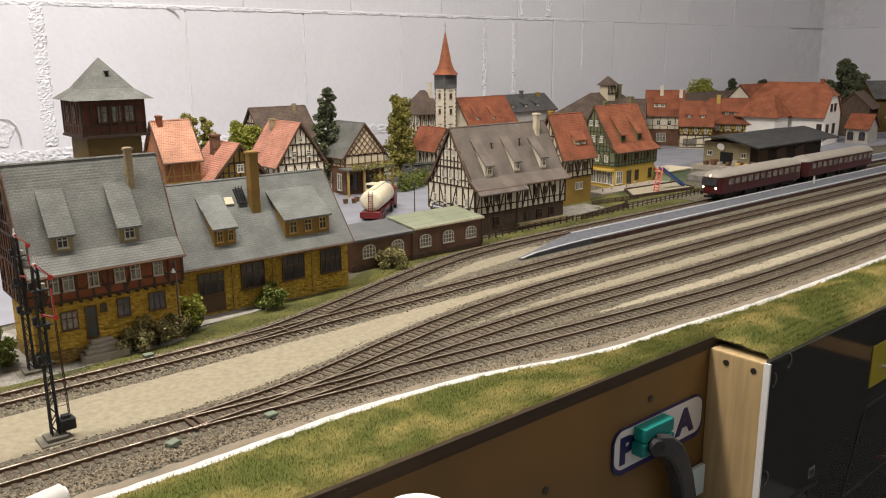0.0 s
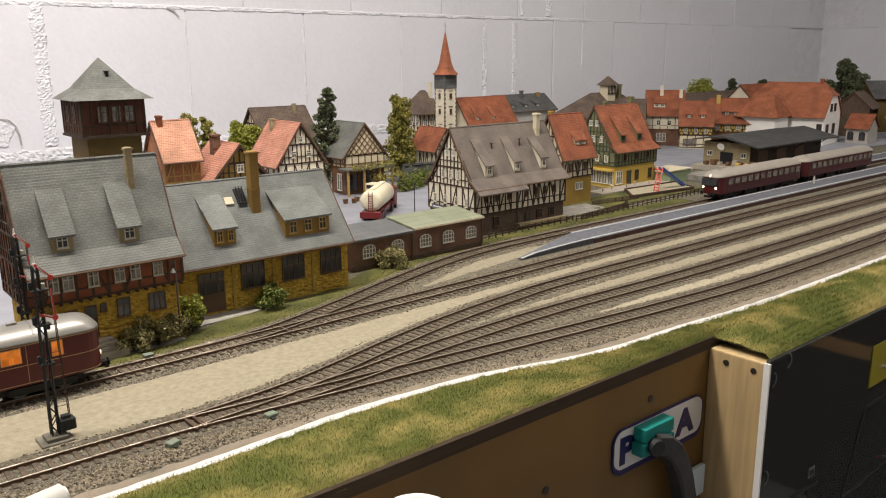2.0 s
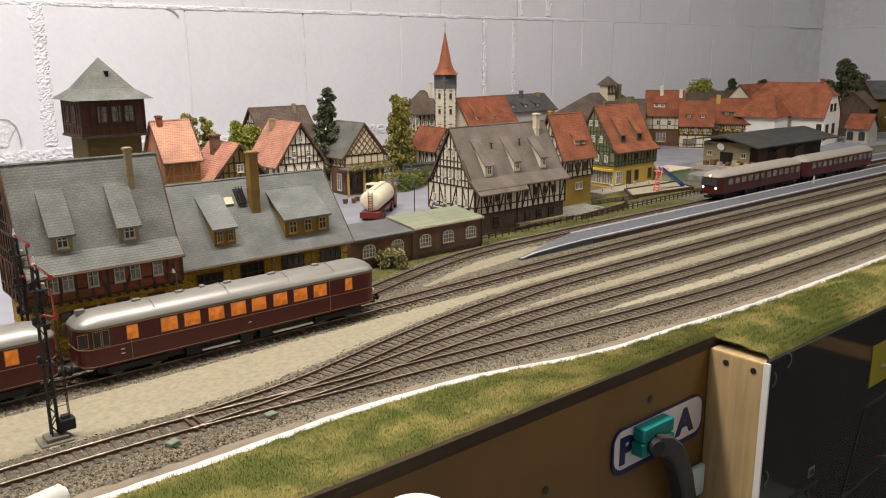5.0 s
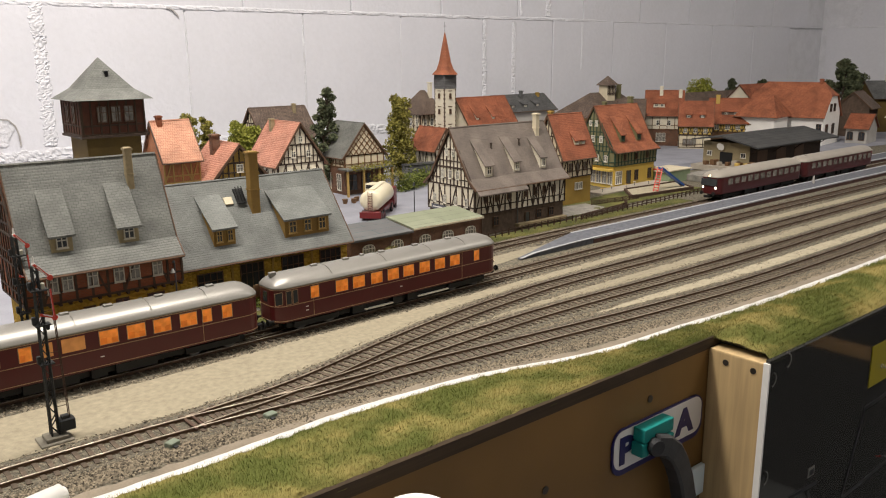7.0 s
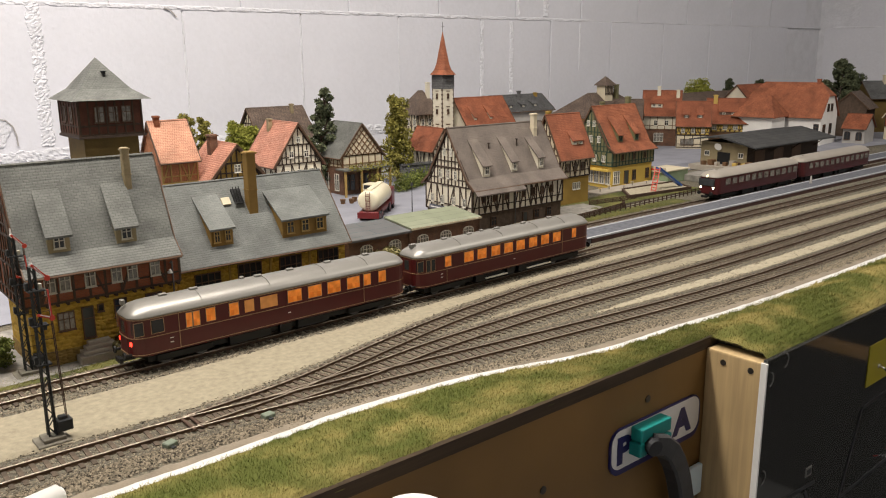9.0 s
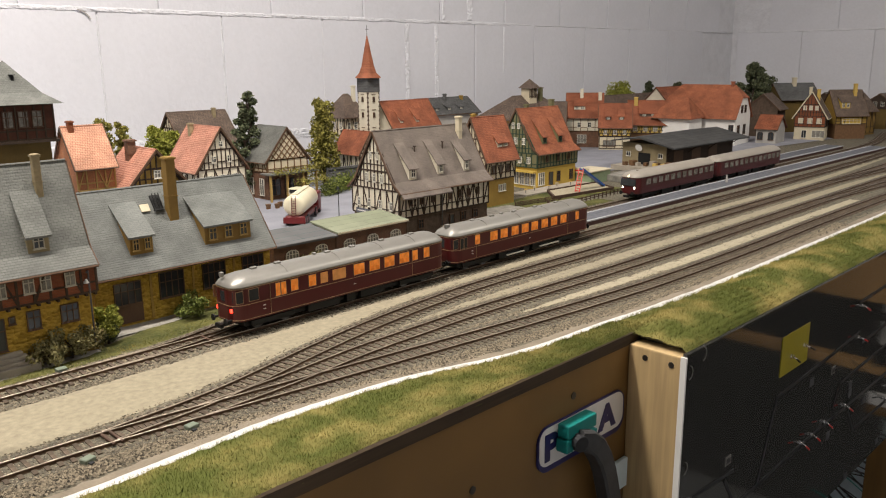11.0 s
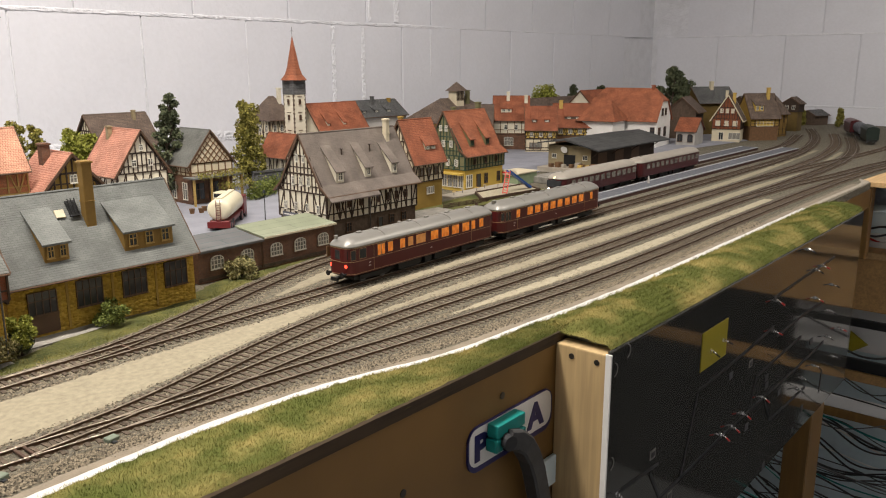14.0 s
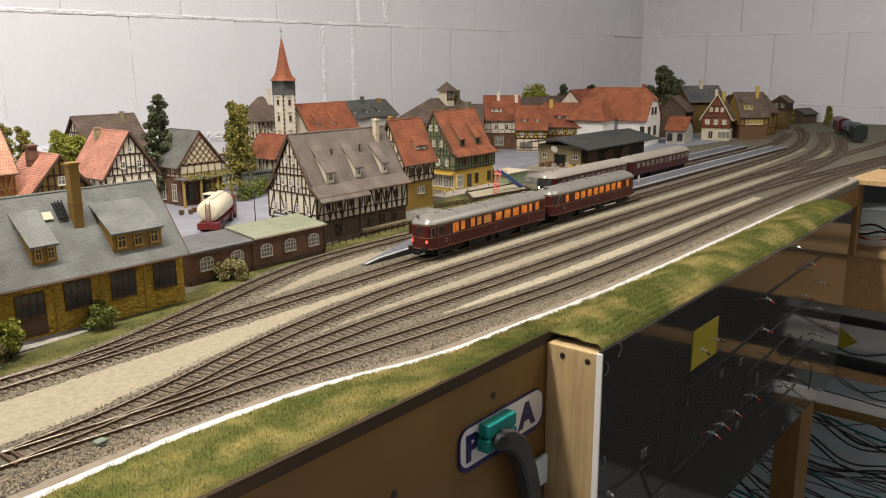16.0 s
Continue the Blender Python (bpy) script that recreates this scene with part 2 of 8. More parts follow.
tiled("brick_brown", (0.15, 0.07, 0.04), (0.2, 0.1, 0.055), (0.12, 0.08, 0.06), 0.003, 0.0011, 0.0002)
tiled("brick_orange", (0.42, 0.15, 0.06), (0.48, 0.19, 0.085), (0.33, 0.17, 0.09), 0.003, 0.0011, 0.0002)
tiled("brick_red", (0.21, 0.055, 0.02), (0.26, 0.075, 0.028), (0.2, 0.08, 0.04), 0.003, 0.0011, 0.0002)
rubble("stone_yellow", (0.31, 0.19, 0.022), (0.47, 0.305, 0.045), 250)
plain("plaster_ochre", (0.33, 0.21, 0.045), 0.8, 0.12, 60, 0.2, 700)
plain("plaster_mustard", (0.24, 0.145, 0.035), 0.8, 0.12, 60, 0.2, 700)
plain("plaster_cream", (0.60, 0.53, 0.38), 0.8, 0.08, 60, 0.15, 700)
plain("plaster_white", (0.66, 0.61, 0.48), 0.8, 0.08, 60, 0.15, 700)
plain("plaster_grey", (0.42, 0.40, 0.37), 0.8, 0.12, 60, 0.2, 700)
plain("plaster_yellow", (0.55, 0.38, 0.075), 0.8, 0.08, 60, 0.15, 700)
plain("plaster_green", (0.155, 0.145, 0.07), 0.8, 0.12, 60, 0.2, 700)
plain("stone_brown", (0.095, 0.065, 0.045), 0.85, 0.35, 160, 0.8, 500, depth=0.0008)
plain("stone_tan", (0.30, 0.24, 0.14), 0.85, 0.2, 100, 0.5, 500, depth=0.0006)
plain("shed_olive", (0.24, 0.195, 0.11), 0.85, 0.15, 60, 0.3, 600)
plain("timber_dark", (0.045, 0.028, 0.018), 0.75, 0.3, 200, 0.3, 900)
plain("timber_brown", (0.14, 0.075, 0.035), 0.75, 0.3, 200, 0.3, 900)
plain("timber_umber", (0.05, 0.03, 0.017), 0.75, 0.3, 200, 0.3, 900)
plain("pane_blue", (0.05, 0.065, 0.09), 0.12, 0.3, 60, 0.0, 300, spec=0.5)
plain("timber_green", (0.025, 0.05, 0.03), 0.7, 0.3, 200, 0.3, 900)
plain("frame_white", (0.66, 0.63, 0.54), 0.6, 0.06, 100, 0.05, 700)
plain("frame_grey", (0.46, 0.43, 0.345), 0.6, 0.1, 100, 0.05, 700)
plain("plaster_bright", (0.84, 0.82, 0.77), 0.75, 0.05, 60, 0.1, 700)
plain("brick_dark", (0.085, 0.028, 0.014), 0.8, 0.3, 120, 0.4, 700)
plain("plaster_umber", (0.13, 0.085, 0.022), 0.8, 0.2, 60, 0.3, 700)
rubble("plinth_yellow", (0.17, 0.105, 0.025), (0.26, 0.17, 0.045), 260)
plain("base_tan", (0.17, 0.155, 0.12), 0.85, 0.2, 100, 0.3, 700)
plain("frame_brown", (0.10, 0.055, 0.03), 0.6, 0.2, 100, 0.1, 700)
plain("frame_ochre", (0.42, 0.28, 0.09), 0.6, 0.1, 100, 0.05, 700)
plain("pane_dark", (0.03, 0.033, 0.036), 0.12, 0.3, 60, 0.0, 300, spec=0.5)
plain("pane_curtain", (0.2, 0.19, 0.165), 0.25, 0.45, 260, 0.05, 700, spec=0.5)
plain("door_dark", (0.05, 0.055, 0.05), 0.5, 0.2, 100, 0.1, 700)
plain("concrete", (0.36, 0.32, 0.26), 0.85, 0.15, 90, 0.3, 700)
plain("platform_grey", (0.105, 0.11, 0.125), 0.85, 0.35, 220, 0.7, 1200)
plain("kerb_pale", (0.4, 0.405, 0.42), 0.8, 0.15, 90, 0.3, 700)
plain("platform_side", (0.075, 0.035, 0.028), 0.8, 0.3, 90, 0.3, 700)
plain("fence_brown", (0.07, 0.04, 0.025), 0.8, 0.3, 200, 0.3, 900)
plain("gutter_metal", (0.12, 0.12, 0.12), 0.5, 0.2, 100, 0.1, 700, metal=0.4)
# vehicles and small things
plain("coach_red", (0.075, 0.0105, 0.0105), 0.3, 0.06, 60, 0.02, 700)
plain("railbus_red", (0.062, 0.0085, 0.0095), 0.35, 0.06, 60, 0.02, 700)
plain("roof_silver", (0.25, 0.24, 0.215), 0.36, 0.08, 40, 0.03, 700, metal=0.35)
plain("roof_beige", (0.31, 0.28, 0.235), 0.4, 0.08, 40, 0.03, 700)
plain("gold_line", (0.34, 0.22, 0.115), 0.45, 0.1, 60, 0.0, 700)
plain("underframe", (0.006, 0.006, 0.006), 0.6, 0.2, 100, 0.2, 700)
plain("tank_cream", (0.72, 0.66, 0.48), 0.3, 0.05, 60, 0.02, 700)
plain("truck_red", (0.14, 0.014, 0.014), 0.35, 0.06, 60, 0.02, 700)
plain("bright_red", (0.55, 0.05, 0.03), 0.4, 0.06, 60, 0.02, 700)
plain("slide_blue", (0.03, 0.09, 0.33), 0.35, 0.06, 60, 0.02, 700)
plain("signal_iron", (0.02, 0.022, 0.022), 0.55, 0.2, 100, 0.1, 700)
plain("point_box_green", (0.16, 0.19, 0.14), 0.7, 0.15, 100, 0.1, 700)
plain("pale_green", (0.26, 0.33, 0.2), 0.6, 0.1, 100, 0.1, 700)
plain("crate_yellow", (0.55, 0.38, 0.10), 0.7, 0.1, 100, 0.1, 700)
plain("loco_green", (0.012, 0.022, 0.016), 0.5, 0.1, 100, 0.1, 700)
glow("window_glow", (1.0, 0.29, 0.04), 0.37)
glow("window_dim", (1.0, 0.42, 0.12), 0.15)
glow("seat_shade", (1.0, 0.25, 0.03), 0.27)
glow("tail_red", (1.0, 0.03, 0.015), 6.0)
glow("head_white", (1.0, 0.9, 0.7), 6.0)
glow("head_warm", (1.0, 0.8, 0.45), 3.0)


# ---- mesh tools ----
def box(bm, x0, x1, y0, y1, z0, z1):
    v = [bm.verts.new((x, y, z)) for x in (x0, x1) for y in (y0, y1) for z in (z0, z1)]
    for a in ((0, 1, 3, 2), (4, 6, 7, 5), (0, 4, 5, 1), (2, 3, 7, 6), (0, 2, 6, 4), (1, 5, 7, 3)):
        bm.faces.new([v[i] for i in a])
    return v


def bevelled(bm, x0, x1, y0, y1, z0, z1, r, seg=2):
    v = box(bm, x0, x1, y0, y1, z0, z1)
    e = list({e for w in v for e in w.link_edges})
    bmesh.ops.bevel(bm, geom=e, offset=r, segments=seg, affect="EDGES", profile=0.6)


def prism(bm, pts, x0, x1):
    """The outline pts in (y, z), drawn out along x."""
    a, b = [bm.verts.new((x0, y, z)) for y, z in pts], [bm.verts.new((x1, y, z)) for y, z in pts]
    bm.faces.new(a), bm.faces.new(b[::-1])
    for i in range(len(pts)):
        j = (i + 1) % len(pts)
        bm.faces.new((a[j], a[i], b[i], b[j]))


def rod(bm, p0, p1, r0, r1=None, n=8):
    """A round bar, open to taper, with closed ends."""
    p0, p1, r1 = Vector(p0), Vector(p1), r0 if r1 is None else r1
    q = (p1 - p0).to_track_quat("Z", "Y")
    rings = []
    for p, r in ((p0, r0), (p1, r1)):
        rings.append([bm.verts.new(p + q @ Vector((r * math.cos(k * math.tau / n), r * math.sin(k * math.tau / n), 0))) for k in range(n)])
    for k in range(n):
        bm.faces.new((rings[0][k], rings[0][(k + 1) % n], rings[1][(k + 1) % n], rings[1][k]))
    bm.faces.new(rings[0][::-1]), bm.faces.new(rings[1])


def bar(bm, p0, p1, w, d, up=(0, 0, 1)):
    """A squared bar from p0 to p1, w wide and d deep."""
    p0, p1 = Vector(p0), Vector(p1)
    t = (p1 - p0).normalized()
    s = t.cross(Vector(up))
    s = s.normalized() if s.length > 1e-6 else Vector((1, 0, 0))
    u = s.cross(t)
    v = [bm.verts.new(p + s * a * w / 2 + u * b * d / 2) for p in (p0, p1) for a, b in ((-1, -1), (1, -1), (1, 1), (-1, 1))]
    for f in ((3, 2, 1, 0), (4, 5, 6, 7), (0, 1, 5, 4), (1, 2, 6, 5), (2, 3, 7, 6), (3, 0, 4, 7)):
        bm.faces.new([v[i] for i in f])


def metric_uv(bm):
    uv = bm.loops.layers.uv.verify()
    bm.normal_update()
    for f in bm.faces:
        n = f.normal
        t = Vector((-n.y, n.x, 0)) if abs(n.z) < 0.98 else Vector((1, 0, 0))
        t = t.normalized() if t.length else Vector((1, 0, 0))
        s = n.cross(t)
        for l in f.loops:
            l[uv].uv = (l.vert.co.dot(t), l.vert.co.dot(s))


def part(name, bm, material, parent=None, label="", smooth=False):
    bmesh.ops.recalc_face_normals(bm, faces=bm.faces)
    metric_uv(bm)
    me = bpy.data.meshes.new(name)
    bm.to_mesh(me)
    bm.free()
    me.materials.append(MATS[material])
    if smooth:
        me.polygons.foreach_set("use_smooth", [True] * len(me.polygons))
    ob = new(name, me)
    ob.parent = parent
    return tagged(ob, label)


def thing(name, m, label, category, group="", kind=""):
    ob = new(name)
    ob.empty_display_size = 0.01
    ob.matrix_basis = m
    return tagged(ob, label, category, group, kind)


def B():
    return bmesh.new()


def cloud(name, verts, faces, material, parent=None, label="", category="", kind="stuff"):
    me = bpy.data.meshes.new(name)
    me.from_pydata([tuple(v) for v in verts], [], faces)
    me.materials.append(MATS[material])
    ob = new(name, me)
    ob.parent = parent
    return tagged(ob, label, category, "", kind)


# ---- the room ----
WALL_Y, WALL_X, COURSE = 1.45, 3.03, 0.242


def room():
    def slab(name, a, mtl, label):
        bm = B(); box(bm, *a)
        return tagged(part(name, bm, mtl), label, name.split("_")[0], "", "structure")
    slab("floor", (-1.5, 3.2, -1.8, 1.6, -1.05, -0.95), "floor_paint", "blue-grey painted cellar floor")
    slab("ceiling", (-1.5, 3.2, -1.8, 1.6, 1.36, 1.46), "ceiling_paint", "plain white cellar ceiling")
    back = slab("wall_north", (-1.5, WALL_X, WALL_Y, WALL_Y + 0.15, -0.95, 1.36), "mortar_paint", "white painted block wall with rough mortar joints")
    east = slab("wall_east", (WALL_X, WALL_X + 0.15, -1.65, WALL_Y + 0.15, -0.95, 1.36), "mortar_paint", "white painted block wall at the room's end")
    slab("wall_west", (-1.6, -1.5, -1.65, WALL_Y + 0.15, -0.95, 1.36), "wall_paint", "plain white painted wall")
    slab("wall_south", (-1.5, WALL_X, -1.75, -1.65, -0.95, 1.36), "wall_paint", "plain white painted wall")
    rnd = random.Random(3)
    meshes = []
    for k in range(4):  # a block, its face a little proud of the joints
        bm = B()
        bevelled(bm, 0.0012, COURSE - 0.0012, -0.004, 0.02, 0.0012, COURSE - 0.0012, 0.0022, 2)
        metric_uv(bm)
        me = bpy.data.meshes.new("block"); bm.to_mesh(me); bm.free(); me.materials.append(MATS["wall_paint"]); meshes.append(me)
    zs = [0.297 + COURSE * k for k in range(-2, 4)]
    for r, z in enumerate(zs):
        off = 0.612 if r % 2 else 0.727
        for k in range(-4, 11):
            x = off + COURSE * k
            if x + COURSE > WALL_X:
                continue
            ob = new("block", meshes[(r + k) % 4]); ob.parent = back
            ob.matrix_basis = pose(x, WALL_Y + rnd.uniform(-0.0006, 0.0006), z, 0, 0, 0)
        for k in range(0, 9):
            y = WALL_Y - 0.02 - (0.0 if r % 2 else COURSE / 2) - COURSE * k
            ob = new("block", meshes[(r + k) % 4]); ob.parent = east
            ob.matrix_basis = pose(WALL_X, y, z, 0, 0, -90)
    # bulging mortar smears, troweled and painted over
    def smear(parent, p0, p1, w, bulge, seed, n=70):
        q = random.Random(seed)
        p0, p1 = Vector(p0), Vector(p1)
        t = (p1 - p0).normalized()
        nrm = Vector((0, -1, 0)) if parent is back else Vector((-1, 0, 0))
        s = t.cross(nrm)
        bm = B(); rows = []
        n = n * 2 if w > 0.006 else n
        cols = 9 if w > 0.006 else 5
        for i in range(n + 1):
            p = p0.lerp(p1, i / n)
            row = []
            for k in range(cols):
                f = -1 + 2 * k / (cols - 1)
                side = 1 + 0.45 * noise.noise((i * 0.35, f * 0.6 + seed, 4.0)) + 0.15 * q.uniform(-1, 1)
                edge = abs(f) > 0.99
                h = 0.003 if edge else 0.0042 + bulge * (0.25 + 0.45 * noise.noise((i * 0.6, k * 0.9, seed)) + 0.3 * q.random() * (1 - abs(f) * 0.5))
                row.append(bm.verts.new(p + s * (f * w * side) + nrm * max(h, 0.003)))
            rows.append(row)
        for a, b in zip(rows, rows[1:]):
            for j in range(cols - 1):
                bm.faces.new((a[j], a[j + 1], b[j + 1], b[j]))
        part("mortar", bm, "mortar_paint", parent)
    yb = WALL_Y
    smear(back, (0.2, yb, 0.297), (1.75, yb, 0.297), 0.0048, 0.0026, 1, 240)
    smear(back, (1.75, yb, 0.297), (WALL_X, yb, 0.297), 0.0025, 0.0012, 2, 120)
    smear(back, (0.2, yb, 0.055), (1.35, yb, 0.055), 0.012, 0.004, 4, 160)
    smear(back, (0.365, yb, 0.07), (0.365, yb, 0.30), 0.0115, 0.0036, 5, 60)
    smear(back, (1.343, yb, 0.05), (1.343, yb, 0.29), 0.0065, 0.004, 6, 60)
    smear(back, (1.441, yb, 0.05), (1.441, yb, 0.29), 0.0075, 0.004, 7, 60)
    smear(back, (1.465, yb, 0.305), (1.465, yb, 0.54), 0.005, 0.004, 9, 40)
    smear(back, (1.56, yb, 0.305), (1.56, yb, 0.54), 0.010, 0.005, 10, 40)
    smear(back, (1.693, yb, 0.17), (1.693, yb, 0.29), 0.004, 0.004, 8, 40)
    for x in (0.612, 0.853, 1.096):
        smear(back, (x, yb, 0.06), (x, yb, 0.29), 0.0022, 0.0008, int(x * 100), 40)
    # broken-out hole where the bare block shows
    bm = B()
    ring = [(0.005 * math.cos(a) * 5.2 * (1 + 0.25 * math.sin(3 * a)), 0.026 * math.sin(a) * (1 + 0.2 * math.cos(2 * a + 1))) for a in [k * math.tau / 22 for k in range(22)]]
    f = bm.faces.new([bm.verts.new((0.285 + u, yb - 0.0062, 0.098 + v)) for u, v in ring])
    g = bmesh.ops.inset_region(bm, faces=[f], thickness=0.006, depth=-0.012)
    part("hole", bm, "mortar_paint", back, "chipped hole baring grey block")
    def crack(pts, w):
        bm = B()
        for p, q in zip(pts, pts[1:]):
            bar(bm, (p[0], yb - 0.0066, p[1]), (q[0], yb - 0.0066, q[1]), w, 0.0012, (0, 1, 0))
        part("chip", bm, "bare_block", back, "chipped edge baring grey block")
    crack([(0.2927, 0.1172), (0.3048, 0.1156), (0.3142, 0.1052), (0.3183, 0.0905), (0.3189, 0.074)], 0.0022)
    crack([(0.579, 0.296), (0.5898, 0.2926), (0.597, 0.285), (0.6001, 0.2803)], 0.0020)
    smear(east, (WALL_X, 0.1, 0.297), (WALL_X, 1.4, 0.297), 0.004, 0.002, 21, 120)
    smear(east, (WALL_X, 0.1, 0.055), (WALL_X, 1.4, 0.055), 0.004, 0.002, 22, 120)
    # housings over all three lights, above the view; the last two are added
    for x, y, w in ((0.1, 0.6, 1.2), (1.65, 0.05, 1.2), (1.5, -1.2, 1.2)):
        lamp = thing("unseen_lamp", pose(x, y, 1.30), "white batten housing above the view, put over an area light", "ceiling lamp", "ceiling lamps")
        bm = B(); bevelled(bm, -w / 2 - 0.02, w / 2 + 0.02, -0.06, 0.06, 0.0, 0.06, 0.006)
        part("housing", bm, "white_plastic", lamp)


room()

# ---- the layout: board, ground, tracks ----
GROUND = -0.0035


def catmull(pts, step=0.006):
    p = [Vector((*a, 0)) for a in pts]
    p = [2 * p[0] - p[1]] + p + [2 * p[-1] - p[-2]]
    fine = []
    for i in range(1, len(p) - 2):
        for k in range(24):
            t = k / 24
            a, b, c, d = p[i - 1], p[i], p[i + 1], p[i + 2]
            fine.append(0.5 * (2 * b + (c - a) * t + (2 * a - 5 * b + 4 * c - d) * t * t + (3 * b - a - 3 * c + d) * t ** 3))
    fine.append(p[-2])
    out, want, run = [fine[0]], step, 0.0
    for a, b in zip(fine, fine[1:]):
        d = (b - a).length
        while d > 0 and run + d >= want:
            out.append(a.lerp(b, (want - run) / d))
            want += step
        run += d
    return out


def side_of(path):
    out = []
    for i in range(len(path)):
        t = (path[min(i + 1, len(path) - 1)] - path[max(i - 1, 0)]).normalized()
        out.append(Vector((-t.y, t.x, 0)))
    return out


def sweep(bm, path, sides, d, w, z0, z1):
    rows = [[bm.verts.new(p + s * (d + a * w / 2) + Vector((0, 0, z))) for a, z in ((-1, z0), (-1, z1), (1, z1), (1, z0))] for p, s in zip(path, sides)]
    for a, b in zip(rows, rows[1:]):
        for j in range(4):
            k = (j + 1) % 4
            bm.faces.new((a[j], a[k], b[k], b[j]))
    bm.faces.new(rows[0]), bm.faces.new(rows[-1][::-1])


def crown(bm, path, sides, d, w, z0, z1):
    """A rounded rail head."""
    prof = [(math.cos(radians(a)), math.sin(radians(a))) for a in range(180, -1, -30)]
    rows = [[bm.verts.new(p + s * (d + c * w / 2) + Vector((0, 0, z0 + (z1 - z0) * h))) for c, h in prof] for p, s in zip(path, sides)]
    for a, b in zip(rows, rows[1:]):
        for j in range(len(prof) - 1):
            bm.faces.new((a[j], a[j + 1], b[j + 1], b[j]))


def ribbon(name, lo, hi, z, mtl, label, jitter=0.0015, seed=1, thick=0.0003, rise=0.0, category="ground"):
    """A strip of scenery between two lines over the ground, with an uneven edge."""
    a, b = catmull(lo, 0.004), catmull(hi, 0.004)
    n = min(len(a), len(b))
    bm = B(); rows = []
    for i in range(n):
        p, q = a[round(i * (len(a) - 1) / (n - 1))], b[round(i * (len(b) - 1) / (n - 1))]
        ja, jb = (jitter * (noise.noise((p.x * 160, seed * 7.1, k)) + 0.6 * noise.noise((p.x * 520, seed * 3.3, k))) for k in (0, 5))
        p, q = p + Vector((0, ja, 0)), q + Vector((0, jb, 0))
        row = [bm.verts.new((p.x, p.y, z - thick))]
        for k in range(7):
            w = p.lerp(q, 0.04 + 0.92 * k / 6)
            h = 0.0006 * noise.noise((w.x * 60, w.y * 60, seed)) + rise * math.sin(math.pi * k / 6)
            row.append(bm.verts.new((w.x, w.y, z + h)))
        row.append(bm.verts.new((q.x, q.y, z - thick)))
        rows.append(row)
    for r, s in zip(rows, rows[1:]):
        for k in range(8):
            bm.faces.new((r[k], s[k], s[k + 1], r[k + 1]))
    return tagged(part(name, bm, mtl, None, "", True), label, category, "", "structure")


def board():
    pts = [(-1.2, 0.3195), (0.545, 0.3195), (0.545, 0.268), (1.262, 0.268), (1.262, 0.326), (1.60, 0.3265), (1.612, 0.349), (1.80, 0.349), (1.95, 0.1), (2.1, -0.4), (WALL_X, -0.4), (WALL_X, WALL_Y), (-1.2, WALL_Y)]
    bm = B()
    f = bm.faces.new([bm.verts.new((x, y, GROUND)) for x, y in pts])
    ext = bmesh.ops.extrude_face_region(bm, geom=[f])
    bmesh.ops.translate(bm, verts=[v for v in ext["geom"] if isinstance(v, bmesh.types.BMVert)], vec=(0, 0, -0.012))
    tagged(part("ground", bm, "gravel"), "grey-brown gravelled layout board of a model railway", "ground", "", "structure")


TRACKS = {
    "main": [(-0.5, 0.549), (-0.1, 0.549), (0.1, 0.549), (0.25, 0.549), (0.5, 0.553), (0.7, 0.557), (1.0, 0.557), (1.6, 0.557), (1.95, 0.566), (2.2, 0.60), (2.45, 0.66), (2.75, 0.76)],
    "loop": [(0.20, 0.5487), (0.28, 0.555), (0.36, 0.577), (0.45, 0.608), (0.53, 0.632), (0.6, 0.645), (0.7, 0.648), (1.0, 0.648), (1.6, 0.648), (1.95, 0.645), (2.2, 0.66), (2.5, 0.72)],
    "yard_a": [(0.17, 0.4375), (0.25, 0.446), (0.34, 0.468), (0.41, 0.4825), (0.49, 0.493), (0.58, 0.499), (0.86, 0.497), (1.4, 0.496), (1.8, 0.499), (2.05, 0.52), (2.3, 0.565), (2.6, 0.65)],
    "yard_b": [(0.22, 0.43), (0.29, 0.4335), (0.36, 0.441), (0.42, 0.4435), (0.51, 0.4445), (0.75, 0.437), (1.3, 0.438), (1.7, 0.44), (1.95, 0.455), (2.2, 0.50), (2.5, 0.58)],
    "outer": [(-0.5, 0.444), (-0.1, 0.441), (0.07, 0.4395), (0.16, 0.437), (0.24, 0.428), (0.33, 0.417), (0.467, 0.40), (0.58, 0.388), (0.7, 0.380), (0.9, 0.378), (1.1, 0.380), (1.4, 0.378), (1.65, 0.37), (1.9, 0.345), (2.15, 0.28), (2.4, 0.13)],
    "throat": [(1.25, 0.4375), (1.45, 0.425), (1.65, 0.40), (1.9, 0.375), (2.2, 0.33), (2.45, 0.24), (2.65, 0.05)],
    "corner": [(1.45, 0.496), (1.7, 0.478), (1.95, 0.455), (2.2, 0.44), (2.5, 0.43), (2.8, 0.36)],
}
LINES = {k: catmull(v, 0.0068) for k, v in TRACKS.items()}


